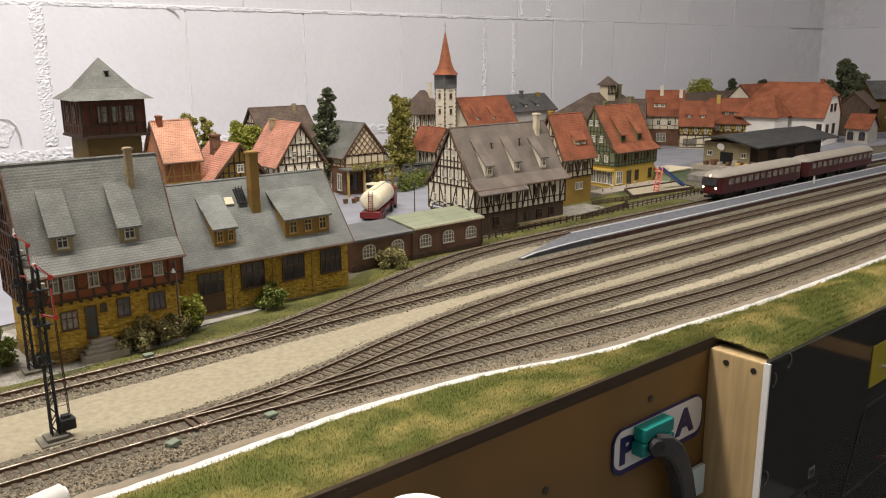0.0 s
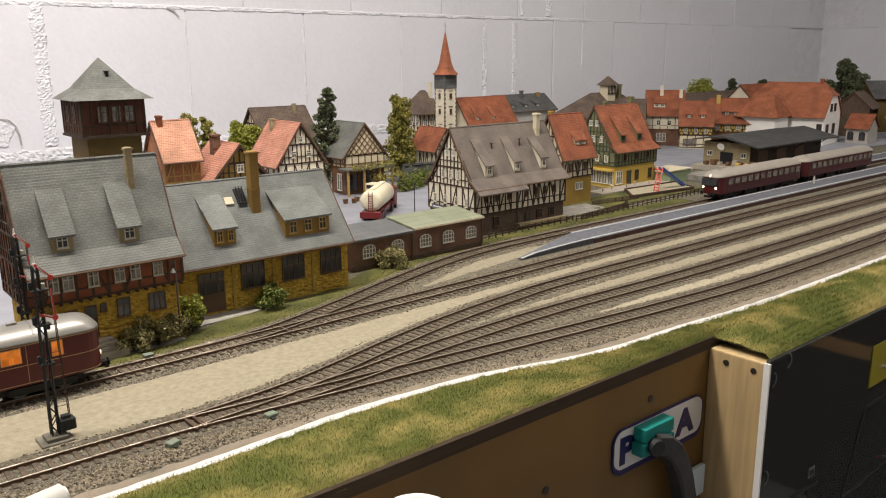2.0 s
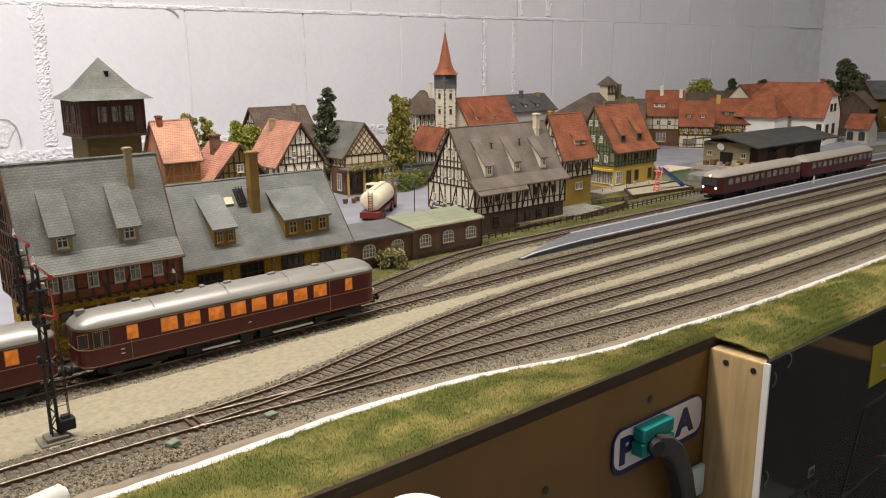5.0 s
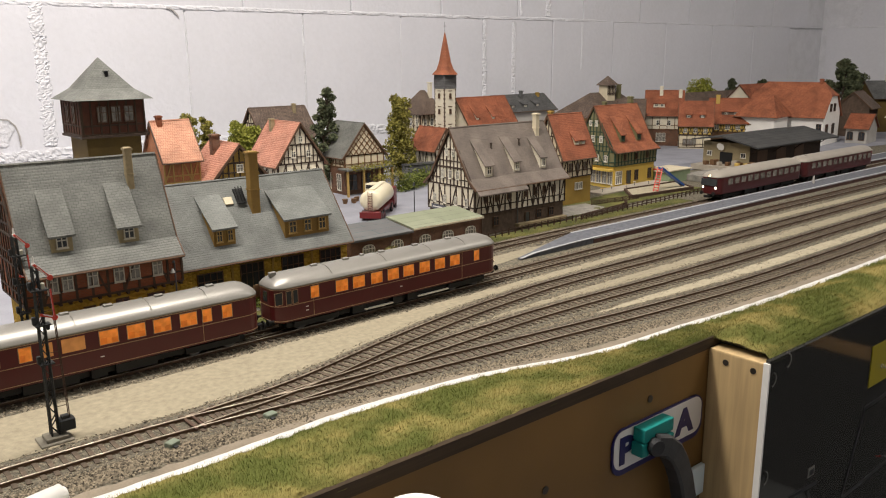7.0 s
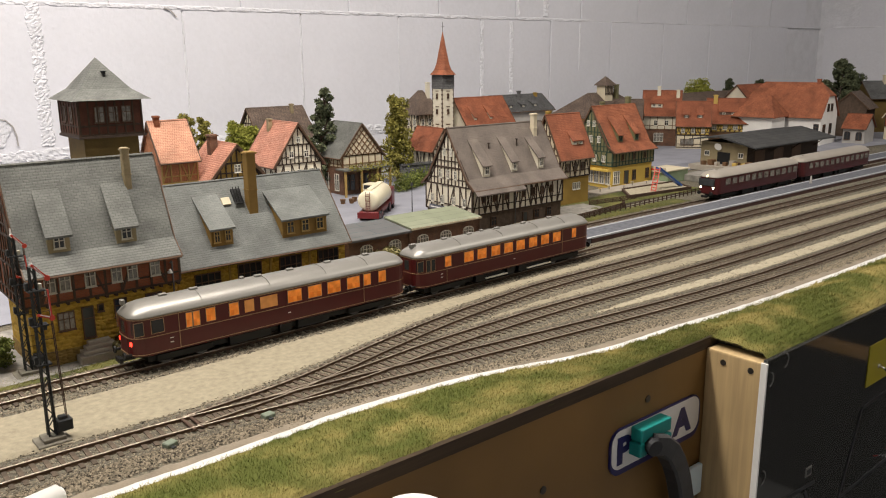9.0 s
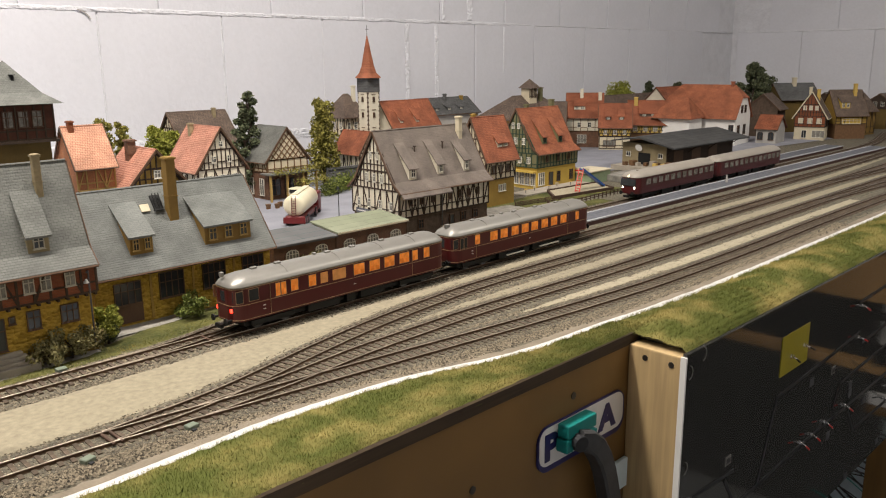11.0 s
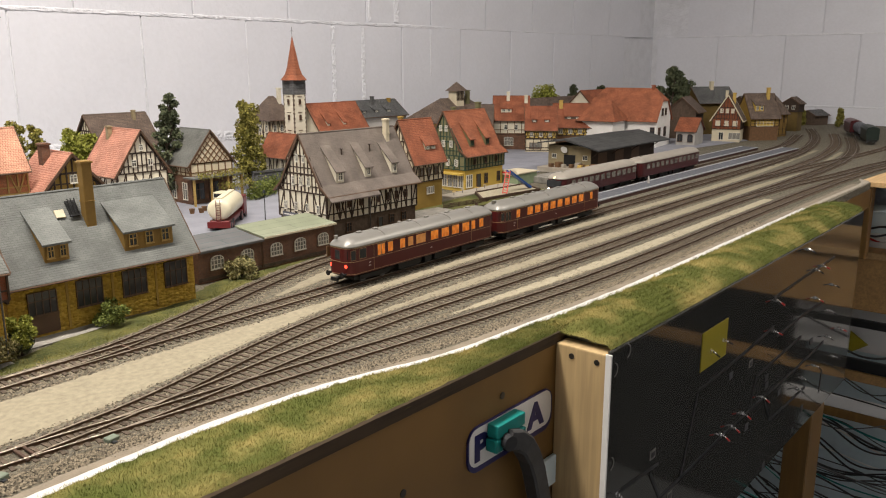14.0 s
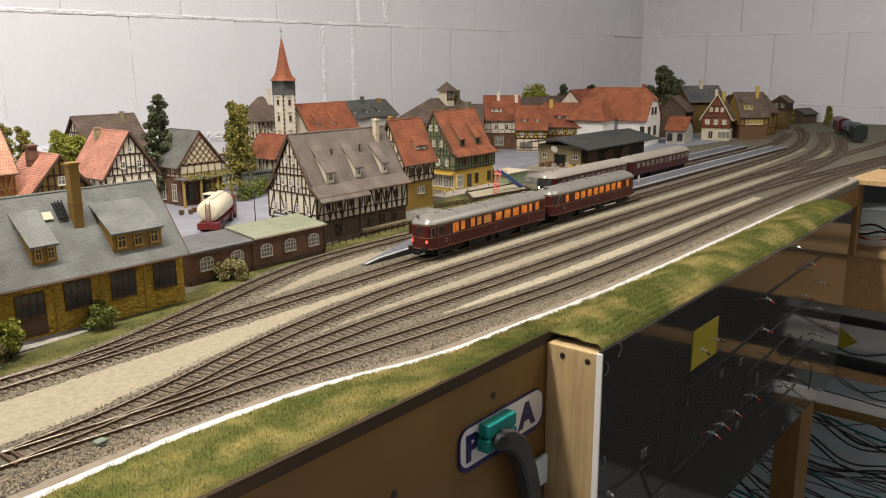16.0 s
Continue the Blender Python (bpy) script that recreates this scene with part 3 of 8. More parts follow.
def tracks():
    rnd = random.Random(5)
    bm = B(); box(bm, -0.0013, 0.0013, -0.0148, 0.0148, -0.0035, -0.0019); metric_uv(bm)
    sl = bpy.data.meshes.new("sleeper"); bm.to_mesh(sl); bm.free(); sl.materials.append(MATS["sleeper"])
    taken = []
    for order, (key, path) in enumerate(LINES.items()):
        sides = side_of(path)
        lift = 0.00009 * order
        tr = thing("railway_track", pose(0, 0, 0), "model railway track with rusty rails on brown sleepers", "railway track", "tracks of the station")
        bm = B()
        rows = [[bm.verts.new(p + s * d + Vector((0, 0, z))) for d, z in ((-0.024, GROUND - 0.001), (-0.0185, -0.0029 + lift), (0.0185, -0.0029 + lift), (0.024, GROUND - 0.001))] for p, s in zip(path, sides)]
        for a, b in zip(rows, rows[1:]):
            for j in range(3):
                bm.faces.new((a[j], a[j + 1], b[j + 1], b[j]))
        part("ballast", bm, "ballast", tr, "grey-brown ballast bed")
        for d in (-0.0083, 0.0083):
            bm = B(); sweep(bm, path, sides, d, 0.0011, -0.0026, -0.0004)
            sweep(bm, path, sides, d, 0.0020, -0.0026, -0.0021)
            rail = part("rail", bm, "rail_rust", tr)
            bm = B(); crown(bm, path, sides, d, 0.0012, -0.0005, 0.0)
            part("rail_head", bm, "rail_top", rail, "worn bright running surface", True)
        far = []
        for p, s in zip(path, sides):
            if any((p - q).length < 0.012 for q in taken):
                # inside a turnout the sleepers are shared
                if any((p - q).length < 0.0045 for q in taken):
                    continue
            ang = math.degrees(math.atan2(-s.x, s.y))
            if p.x < 1.15 and p.x > -0.05:
                ob = new("sleeper", sl); ob.parent = tr
                ob.matrix_basis = pose(p.x, p.y, 0, 0, 0, ang + rnd.uniform(-1.5, 1.5))
            else:
                far.append((p, s))
        taken += [p for p in path if p.x < 1.3]
        if far:
            bm = B()
            for p, s in far:
                bar(bm, p - s * 0.0148 + Vector((0, 0, -0.0027)), p + s * 0.0148 + Vector((0, 0, -0.0027)), 0.0026, 0.0016)
            tagged(part("sleeper_strip", bm, "sleeper", tr), "", "", "", "stuff")
    # stones of the ballast, scattered over the near yard
    rs = np.random.RandomState(4)
    verts, faces = [], []
    def stone(x, y, z, r):
        k = len(verts)
        a = rs.rand() * 6.28
        ca, sa = math.cos(a) * r, math.sin(a) * r
        f = 0.55 + 0.5 * rs.rand()
        verts.extend([(x + ca, y + sa, z), (x - sa * f, y + ca * f, z + 0.1 * r), (x - ca, y - sa, z), (x + sa * f, y - ca * f, z), (x + 0.2 * ca, y, z + r * (0.5 + 0.4 * rs.rand()))])
        faces.extend([(k, k + 1, k + 4), (k + 1, k + 2, k + 4), (k + 2, k + 3, k + 4), (k + 3, k, k + 4)])
    for key in ("main", "loop", "yard_a", "yard_b", "outer"):
        path = [p for p in LINES[key] if -0.05 < p.x < 1.2]
        for p in path:
            for _ in range(125 if p.x < 0.75 else 50):
                d = rs.uniform(-0.025, 0.025)
                z = -0.0028 if abs(d) < 0.0185 else -0.0033
                stone(p.x + rs.uniform(-0.004, 0.004), p.y + d, z, rs.uniform(0.0005, 0.0011))
    for _ in range(60000):
        x = rs.uniform(0.0, 1.1)
        y0 = float(np.interp(x, [p[0] for p in TRACKS["outer"]], [p[1] for p in TRACKS["outer"]]))
        y = y0 - 0.014 - abs(rs.randn()) * 0.014
        if y > float(np.interp(x, [0, 0.24, 0.32, 0.41, 0.6, 0.9], [0.387, 0.3865, 0.381, 0.36, 0.3405, 0.335])) + rs.uniform(0.012, 0.017):
            stone(x, y, -0.0032, rs.uniform(0.0006, 0.0014))
    for _ in range(18000):
        x = rs.uniform(0.2, 1.0); stone(x, rs.uniform(0.385, float(np.interp(x, [0.2, 0.3, 0.41, 0.5, 1.0], [0.452, 0.468, 0.494, 0.508, 0.514]))), -0.0034, rs.uniform(0.0005, 0.001))
    cloud("ballast_stones", verts, faces, "stones", None, "loose grey and brown ballast stones along the tracks", "gravel")


def scenery():
    ribbon("sand_yard", [(-0.5, 0.465), (0.05, 0.462), (0.2, 0.462), (0.3, 0.478), (0.41, 0.503), (0.5, 0.516), (0.7, 0.522), (1.0, 0.521), (1.5, 0.519), (2.1, 0.552)],
           [(-0.5, 0.524), (0.05, 0.524), (0.2, 0.524), (0.3, 0.527), (0.41, 0.530), (0.5, 0.531), (0.7, 0.535), (1.0, 0.535), (1.5, 0.534), (2.1, 0.566)], -0.0030, "sand", "pale sandy path between the tracks", 0.0014, 2)
    ribbon("sand_yard", [(0.42, 0.462), (0.5, 0.4635), (0.7, 0.459), (1.2, 0.4585), (1.75, 0.463), (2.1, 0.495)], [(0.42, 0.466), (0.5, 0.472), (0.7, 0.476), (1.2, 0.475), (1.75, 0.475), (2.1, 0.505)], -0.0030, "sand", "pale sandy path between the tracks", 0.0016, 3)
    ribbon("sand_yard", [(0.52, 0.416), (0.6, 0.409), (0.75, 0.4), (1.0, 0.3985), (1.3, 0.4)], [(0.52, 0.4185), (0.6, 0.420), (0.75, 0.4155), (1.0, 0.415), (1.3, 0.4135)], -0.0030, "sand_pale", "pale sandy path between the tracks", 0.0016, 4)
    ribbon("sand_yard", [(0.46, 0.576), (0.55, 0.590), (0.62, 0.60), (0.75, 0.62)], [(0.46, 0.58), (0.55, 0.612), (0.62, 0.622), (0.75, 0.624)], -0.0030, "sand", "pale sandy patch before the platform", 0.002, 5)
    edge = [(-0.4, 0.402), (-0.1, 0.392), (0.05, 0.385), (0.13, 0.3835), (0.2, 0.3855), (0.239, 0.3865), (0.281, 0.3847), (0.3246, 0.3806), (0.3685, 0.3725), (0.4105, 0.3600), (0.462, 0.3500), (0.533, 0.3465), (0.603, 0.3405), (0.70, 0.3365), (0.888, 0.335), (1.26, 0.335), (1.56, 0.332)]
    up = lambda d: [(x, y + d) for x, y in edge]
    ribbon("edge_strip", up(0.003), up(0.0155), -0.0030, "edge_strip", "smooth brown-grey strip along the layout's edge", 0.0025, 6)
    near = [p for p in edge if p[0] < 1.0] + [(1.24, 0.335)]
    ribbon("edge_trim", [(1.243, 0.332), (1.4, 0.331), (1.56, 0.3285), (1.605, 0.330)], [(1.243, 0.339), (1.4, 0.338), (1.56, 0.3365), (1.625, 0.352)], -0.0016, "concrete", "bare grey layout edge", 0.0006, 17, 0.002)
    up = lambda d: [(x, y + d) for x, y in near]
    ribbon("edge_trim", up(-0.0030), up(0.0042), -0.0010, "white_edge", "white painted layout edge", 0.0004, 7, 0.002)
    # turf along the front edge: a low bank before the fascia, a humped one over the panel
    rs = np.random.RandomState(9)
    verts, faces = [], []
    for name, x0, x1, yf, hump in (("grass_bank", -0.3, 0.545, 0.3134, 0.0), ("grass_bank", 0.53, 1.285, 0.2655, 0.011)):
        bm = B(); rows = []
        n = int((x1 - x0) / 0.004)
        for i in range(n + 1):
            x = x0 + (x1 - x0) * i / n
            yb = float(np.interp(x, [p[0] for p in edge], [p[1] for p in edge])) - 0.0024
            ye = yf + 0.0012 * noise.noise((x * 90, 3, 1))
            row = []
            for k in range(13):
                t = k / 12
                y = ye + (max(yb, ye + 0.001) - ye) * t
                h = hump * math.sin(math.pi * min(1, t * 1.1)) * (0.7 + 0.6 * noise.noise((x * 14, y * 20, 2))) * min(1, (x - x0) / 0.03 + 0.25) + 0.0012 * noise.noise((x * 120, y * 120, 5)) - 0.001 - (0.0 if hump else -0.0048 * (1 - t) ** 0.8)
                row.append(bm.verts.new((x, y, h if k else (-0.0065 if hump else -0.0012))))
                if x > 0.02:
                    for _ in range(34 if x < 0.7 else 20):
                        bx, by = x + rs.uniform(-0.002, 0.002), y + rs.uniform(-0.003, 0.003)
                        if by > yb + 0.001 or by < ye - 0.0004: continue
                        a, l = rs.rand() * 6.28, rs.uniform(0.0012, 0.0028) * (1.35 if hump else 1.0)
                        c, s = math.cos(a), math.sin(a)
                        lean = rs.uniform(0.3, 1.1)
                        j = len(verts)
                        verts.extend([(bx - s * 0.00016, by + c * 0.00016, h - 0.0004), (bx + s * 0.00016, by - c * 0.00016, h - 0.0004), (bx + c * l * lean, by + s * l * lean, h + l * 0.8)])
                        faces.append((j, j + 1, j + 2))
            rows.append(row)
        for r, s in zip(rows, rows[1:]):
            for k in range(12):
                bm.faces.new((r[k], s[k], s[k + 1], r[k + 1]))
        tagged(part(name, bm, "grass_blades", None, "", True), "mottled green and straw-coloured static-grass bank", "grass", "", "structure")
    cloud("grass", verts, faces, "grass_blades", None, "green and straw-coloured static-grass fibres on the edge bank", "grass")
    # verge and lawns in the town
    ribbon("verge", [(0.0, 0.566), (0.15, 0.567), (0.22, 0.567), (0.3, 0.578), (0.38, 0.600), (0.46, 0.632), (0.53, 0.654), (0.62, 0.668), (0.8, 0.672), (1.05, 0.672)],
           [(0.0, 0.578), (0.15, 0.577), (0.22, 0.590), (0.3, 0.620), (0.38, 0.628), (0.46, 0.665), (0.53, 0.665), (0.62, 0.69), (0.8, 0.70), (1.05, 0.70)], -0.0028, "turf", "dull green grass verge behind the track", 0.003, 8)
    ribbon("pavement", [(-0.2, 0.572), (0.1, 0.5745), (0.23, 0.583)], [(-0.2, 0.7), (0.1, 0.7), (0.23, 0.7)], -0.0024, "paving", "grey cobbled yard before the station", 0.001, 9)
    ribbon("pavement", [(0.235, 0.606), (0.30, 0.612), (0.33, 0.62)], [(0.235, 0.64), (0.30, 0.64), (0.33, 0.64)], -0.0022, "paving", "grey gravel apron before the goods door", 0.001, 10)
    ribbon("road", [(-0.4, 0.705), (0.3, 0.72), (0.44, 0.712), (0.62, 0.722), (0.66, 0.80), (0.9, 0.87), (1.2, 0.86), (1.6, 0.86), (2.0, 0.8), (2.4, 0.76)], [(-0.4, 1.44), (0.3, 1.44), (0.44, 1.44), (0.62, 1.44), (0.66, 1.44), (0.9, 1.44), (1.2, 1.44), (1.6, 1.44), (2.0, 1.44), (2.4, 1.44)], -0.0022, "asphalt", "blue-grey town street and square", 0.001, 11)
    ribbon("lawn", [(0.80, 0.705), (0.88, 0.715), (1.0, 0.722), (1.16, 0.716)], [(0.80, 0.74), (0.88, 0.775), (1.0, 0.79), (1.16, 0.80)], -0.0020, "turf", "small green lawn behind the fence", 0.002, 12)
    ribbon("gravel_path", [(0.80, 0.712), (0.86, 0.712), (0.91, 0.722)], [(0.80, 0.765), (0.86, 0.765), (0.91, 0.76)], -0.0016, "paving", "pale gravel yard beside the house", 0.001, 13)


def platform(x0, x1, y0, y1, h, ramp):
    p = thing("platform", pose(0, 0, 0), "narrow grey station platform with a dark brick edge", "platform", "platforms")
    bm = B()
    prof = [(x0, 0.0), (x0 + ramp, h), (x1, h)]
    rows = []
    for x, z in [(x0, -0.002)] + [(x0 + ramp * k / 6, h * math.sin(k / 6 * math.pi / 2)) for k in range(1, 7)] + [(x1, h)]:
        t = min(1, max(0.12, (x - x0) / ramp))
        yb = y0 + (y1 - y0) * t
        rows.append([bm.verts.new((x, y, zz)) for y, zz in ((y0, GROUND), (y0, z), (y0 + 0.003, z), (yb - 0.003, z), (yb, z), (yb, GROUND))])
    for a, b in zip(rows, rows[1:]):
        for k in range(5):
            bm.faces.new((a[k], b[k], b[k + 1], a[k + 1]))
    bm.faces.new(rows[-1]); bm.faces.new(rows[0][::-1])
    part("slab", bm, "platform_grey", p)
    bm = B()
    box(bm, x0 + ramp, x1, y0 - 0.0008, y0 - 0.0001, GROUND, h - 0.0016)
    box(bm, x0 + ramp, x1, y1 + 0.0001, y1 + 0.0008, GROUND, h - 0.0016)
    part("edge_wall", bm, "platform_side", p, "dark brick edge wall")
    bm = B()
    for k in range(6):
        a, b = x0 + ramp * k / 6, x0 + ramp * (k + 1) / 6
        za, zb = (h * math.sin(q / 6 * math.pi / 2) if q else -0.002 for q in (k, k + 1))
        bar(bm, (a, y0 - 0.0004, za + 0.0002), (b, y0 - 0.0004, zb + 0.0002), 0.0028, 0.0008)
    box(bm, x0 + ramp, x1, y0 - 0.0012, y0 + 0.0022, h - 0.0014, h + 0.0004)
    box(bm, x0 + ramp, x1, y1 - 0.0022, y1 + 0.0012, h - 0.0014, h + 0.0004)
    part("kerb", bm, "kerb_pale", p, "pale kerb")


board(); tracks(); scenery()
platform(0.602, 2.06, 0.590, 0.625, 0.0032, 0.12)
platform(1.58, 2.02, 0.673, 0.712, 0.0032, 0.06)


# ---- the front of the layout ----
def front():
    bm = B(); box(bm, -1.2, 0.5395, 0.3135, 0.322, -0.40, -0.0072)
    tagged(part("fascia", bm, "brown_board"), "brown stained plywood fascia under the layout", "fascia", "", "structure")
    # Rough plywood edge; its dark brown also holds the shadow strip under the grass.
    bm = B(); box(bm, -1.2, 0.5395, 0.3131, 0.330, -0.0071, 0.0014)
    tagged(part("board_edge", bm, "plywood_edge"), "rough brown plywood edge, darkened for the shadow under the grass", "board edge", "", "structure")
    post = thing("corner_post", pose(0, 0, 0), "pale pine board closing the step in the layout's front", "post")
    bm = B(); bevelled(bm, 0.5235, 0.5405, 0.2675, 0.3130, -0.60, -0.006, 0.0012); part("board", bm, "pine", post)
    for y in (0.2985, 0.2765):
        bm = B(); rod(bm, (0.5229, y, -0.0138), (0.525, y, -0.0138), 0.0023, None, 16); part("screw", bm, "screw_dark", post, "countersunk screw")
    bm = B(); rod(bm, (0.5229, 0.29, -0.34), (0.525, 0.29, -0.34), 0.0028, None, 16); part("screw", bm, "screw_dark", post, "countersunk screw")
    # smoked panel with its switches and track diagram
    panel = thing("control_panel", pose(0, 0, 0), "glossy smoked acrylic control panel with toggle switches", "control panel")
    bm = B(); bevelled(bm, 0.5215, 1.275, 0.2635, 0.2668, -0.262, -0.002, 0.0006, 1); part("sheet", bm, "smoked_acrylic", panel, "smoked acrylic sheet")
    bm = B(); box(bm, 0.5195, 0.5213, 0.2625, 0.2672, -0.60, -0.004); part("edge_strip", bm, "white_plastic", panel, "white edge strip")
    bm = B(); box(bm, 0.697, 0.759, 0.2628, 0.2634, -0.072, -0.034); part("card", bm, "yellow_card", panel, "yellow card")
    y = 0.2631
    lines = [[(0.905, -0.081), (0.833, -0.086), (0.696, -0.0905), (0.667, -0.1676)], [(0.6216, -0.1684), (0.7685, -0.1625), (0.8924, -0.1623), (1.0175, -0.1629), (1.1285, -0.16)], [(1.017, -0.1232), (0.86, -0.1268), (0.8478, -0.1505)],
             [(0.898, -0.1698), (0.9212, -0.2005), (1.0608, -0.2035)], [(0.5393, -0.1264), (0.6171, -0.1315)], [(0.6008, -0.1337), (0.6251, -0.1689)], [(0.9202, -0.0968), (1.0197, -0.0945), (1.1073, -0.099)], [(1.1329, -0.2353), (1.1353, -0.2028)], [(0.897, -0.046), (1.008, -0.0445), (1.137, -0.0445)]]
    for l in lines:
        for a, b in zip(l, l[1:]):
            bm = B(); bar(bm, (a[0], y, a[1]), (b[0], y, b[1]), 0.0032, 0.0006, (0, 1, 0))
            part("diagram_line", bm, "black_paint", panel, "black tape of the track diagram")
    rnd = random.Random(8)
    for x, z in ((0.5491, -0.0078), (0.5289, -0.0173), (0.5302, -0.0955)):
        bm = B()
        for k in range(9):
            a0, a1 = -1.4 + 0.3 * k, -1.4 + 0.3 * (k + 1)
            bar(bm, (x - 0.003 + 0.0055 * math.cos(a0), y - 0.0001, z + 0.0055 * math.sin(a0)), (x - 0.003 + 0.0055 * math.cos(a1), y - 0.0001, z + 0.0055 * math.sin(a1)), 0.0008, 0.0005, (0, 1, 0))
        part("screw_edge", bm, "label_grey", panel, "pale half-ring of a screw hole")
    for x, z, pale in ((0.6044, -0.1178, 1), (0.8375, -0.1049, 1), (0.7796, -0.1008, 0), (0.8963, -0.1396, 0), (0.8986, -0.1493, 0), (0.9488, -0.1742, 0), (0.842, -0.1798, 0), (0.9152, -0.2562, 0), (1.0203, -0.2506, 0), (1.0548, -0.2316, 0), (0.646, -0.1755, 1), (1.066, -0.1427, 0)):
        bm = B(); box(bm, x - 0.005, x + 0.005, y - 0.0002, y + 0.0003, z - 0.004, z + 0.004); lb = part("label", bm, "label_grey" if pale else "grey_tape", panel, "small grey label")
        if pale:
            bm = B(); box(bm, x - 0.0032, x + 0.0032, y - 0.0006, y - 0.0003, z - 0.0022, z + 0.0022); part("label_bar", bm, "black_paint", lb, "unreadable dark print")
    for x, z, c in ((1.0082, -0.0104, 0), (1.0769, -0.0444, 1), (1.0522, -0.0446, 0), (1.1377, -0.0823, 0), (1.0655, -0.0845, 1), (1.1403, -0.1194, 0), (1.2046, -0.1613, 1), (1.1395, -0.1555, 0), (1.1892, -0.1986, 0), (1.0937, -0.1842, 0), (1.0394, -0.1847, 0), (1.0235, -0.1941, 0),
                    (0.9049, -0.0506, 1), (0.9046, -0.0863, 1), (0.885, -0.1595, 1), (0.826, -0.1585, 1), (0.7938, -0.1616, 1), (0.7655, -0.1604, 1), (0.7193, -0.0571, 0), (0.7484, -0.0539, 0), (0.5402, -0.1265, 0)):
        bm = B(); rod(bm, (x, 0.2634, z), (x, 0.2622, z), 0.0024, 0.0023, 6); rod(bm, (x, 0.2622, z), (x, 0.2602, z), 0.0016, None, 12)
        sw = part("toggle_switch", bm, "chrome", panel, "chrome toggle switch")
        dx = 0.0022 * (1 if rnd.random() > 0.5 else -1)
        bm = B(); rod(bm, (x, 0.2602, z), (x + dx * 0.4, 0.2572, z - 0.0012), 0.0006, 0.0008, 8); part("lever", bm, "chrome", sw, "", True)
        bm = B(); rod(bm, (x + dx * 0.4, 0.2572, z - 0.0012), (x + dx, 0.2532, z - 0.003), 0.0009, 0.0009, 8); part("cap", bm, "red_cap" if c else "black_rubber", sw, "red cap" if c else "black cap", True)
    # enamel sign on the fascia, with the clamp and lead hanging before it
    sign = thing("switch_sign", pose(0, 0, 0), "white sign with the letters P and A in dark blue", "sign")
    def plate(w0, w1, h0, h1, r, y0, y1):
        bm = B(); ring = []
        for cx, cz, a0 in ((w1 - r, h1 - r, 0), (w0 + r, h1 - r, 90), (w0 + r, h0 + r, 180), (w1 - r, h0 + r, 270)):
            for k in range(7):
                a = radians(a0 + 15 * k); ring.append((cx + r * math.cos(a), cz + r * math.sin(a)))
        a, b = [bm.verts.new((x, y0, z)) for x, z in ring], [bm.verts.new((x, y1, z)) for x, z in ring]
        bm.faces.new(a), bm.faces.new(b[::-1])
        for i in range(len(ring)):
            j = (i + 1) % len(ring); bm.faces.new((a[i], a[j], b[j], b[i]))
        return bm
    part("border", plate(0.4100, 0.5180, -0.0745, -0.0398, 0.011, 0.3118, 0.3134), "navy_ink", sign, "dark blue border")
    part("face", plate(0.4112, 0.5158, -0.0698, -0.0408, 0.009, 0.3113, 0.3117), "label_white", sign)
    for ch, x in (("P", 0.4162), ("A", 0.4838)):
        cu = bpy.data.curves.new("letter", "FONT")
        cu.body, cu.size, cu.extrude, cu.shear, cu.offset = ch, 0.0265, 0.0002, 0.0, 0.0013
        tmp = new("letter", cu)
        me = bpy.data.meshes.new_from_object(tmp.evaluated_get(bpy.context.evaluated_depsgraph_get()))
        bpy.data.objects.remove(tmp)
        me.materials.clear(); me.materials.append(MATS["navy_ink"])
        ob = new("letter", me); ob.parent = sign; ob.matrix_basis = pose(x, 0.3110, -0.0648, 90, 0, 0) @ Matrix.Diagonal((1.12, 1.0, 1.0, 1.0))
        tagged(ob, "dark blue letter " + ch)
    plug = thing("cable_clamp", pose(0, 0, 0), "teal plastic clamp holding a thick black cable", "cable clamp")
    bm = B(); bevelled(bm, 0.430, 0.4640, 0.3005, 0.3105, -0.0500, -0.0400, 0.0012); bevelled(bm, 0.4285, 0.4365, 0.3005, 0.3105, -0.0605, -0.0505, 0.0012); bevelled(bm, 0.452, 0.462, 0.2985, 0.3105, -0.056, -0.0504, 0.001)
    part("clamp", bm, "teal_plastic", plug)
    bm = B()
    pts = [Vector(p) for p in ((0.440, 0.302, -0.0530), (0.4515, 0.301, -0.0565), (0.4605, 0.300, -0.0640), (0.4690, 0.300, -0.0760), (0.4755, 0.300, -0.0900), (0.4805, 0.300, -0.1060), (0.4860, 0.300, -0.125), (0.493, 0.300, -0.16), (0.497, 0.300, -0.32))]
    rows = []
    for k, p in enumerate(pts):  # one flat strap, bent over
        t = (pts[min(k + 1, len(pts) - 1)] - pts[max(k - 1, 0)]).normalized()
        n = Vector((t.z, 0, -t.x)) * 0.0078
        rows.append([bm.verts.new(p + n * u + Vector((0, 0.0065 * v, 0))) for u, v in ((-1, -0.75), (-0.8, -1), (0.8, -1), (1, -0.75), (1, 0.75), (0.8, 1), (-0.8, 1), (-1, 0.75))])
    for a, b in zip(rows, rows[1:]):
        for k in range(8):
            bm.faces.new((a[k], a[(k + 1) % 8], b[(k + 1) % 8], b[k]))
    bm.faces.new(rows[0][::-1]), bm.faces.new(rows[-1])
    part("cable", bm, "cable_grey", plug, "thick flat black cable")
    bm = B(); rod(bm, (0.4375, 0.2945, -0.0535), (0.4395, 0.302, -0.0530), 0.0058, 0.0056, 16); part("end_ring", bm, "black_rubber", plug, "open end of the cable")
    bm = B(); bevelled(bm, 0.503, 0.5225, 0.3085, 0.3125, -0.125, -0.100, 0.0006, 1)
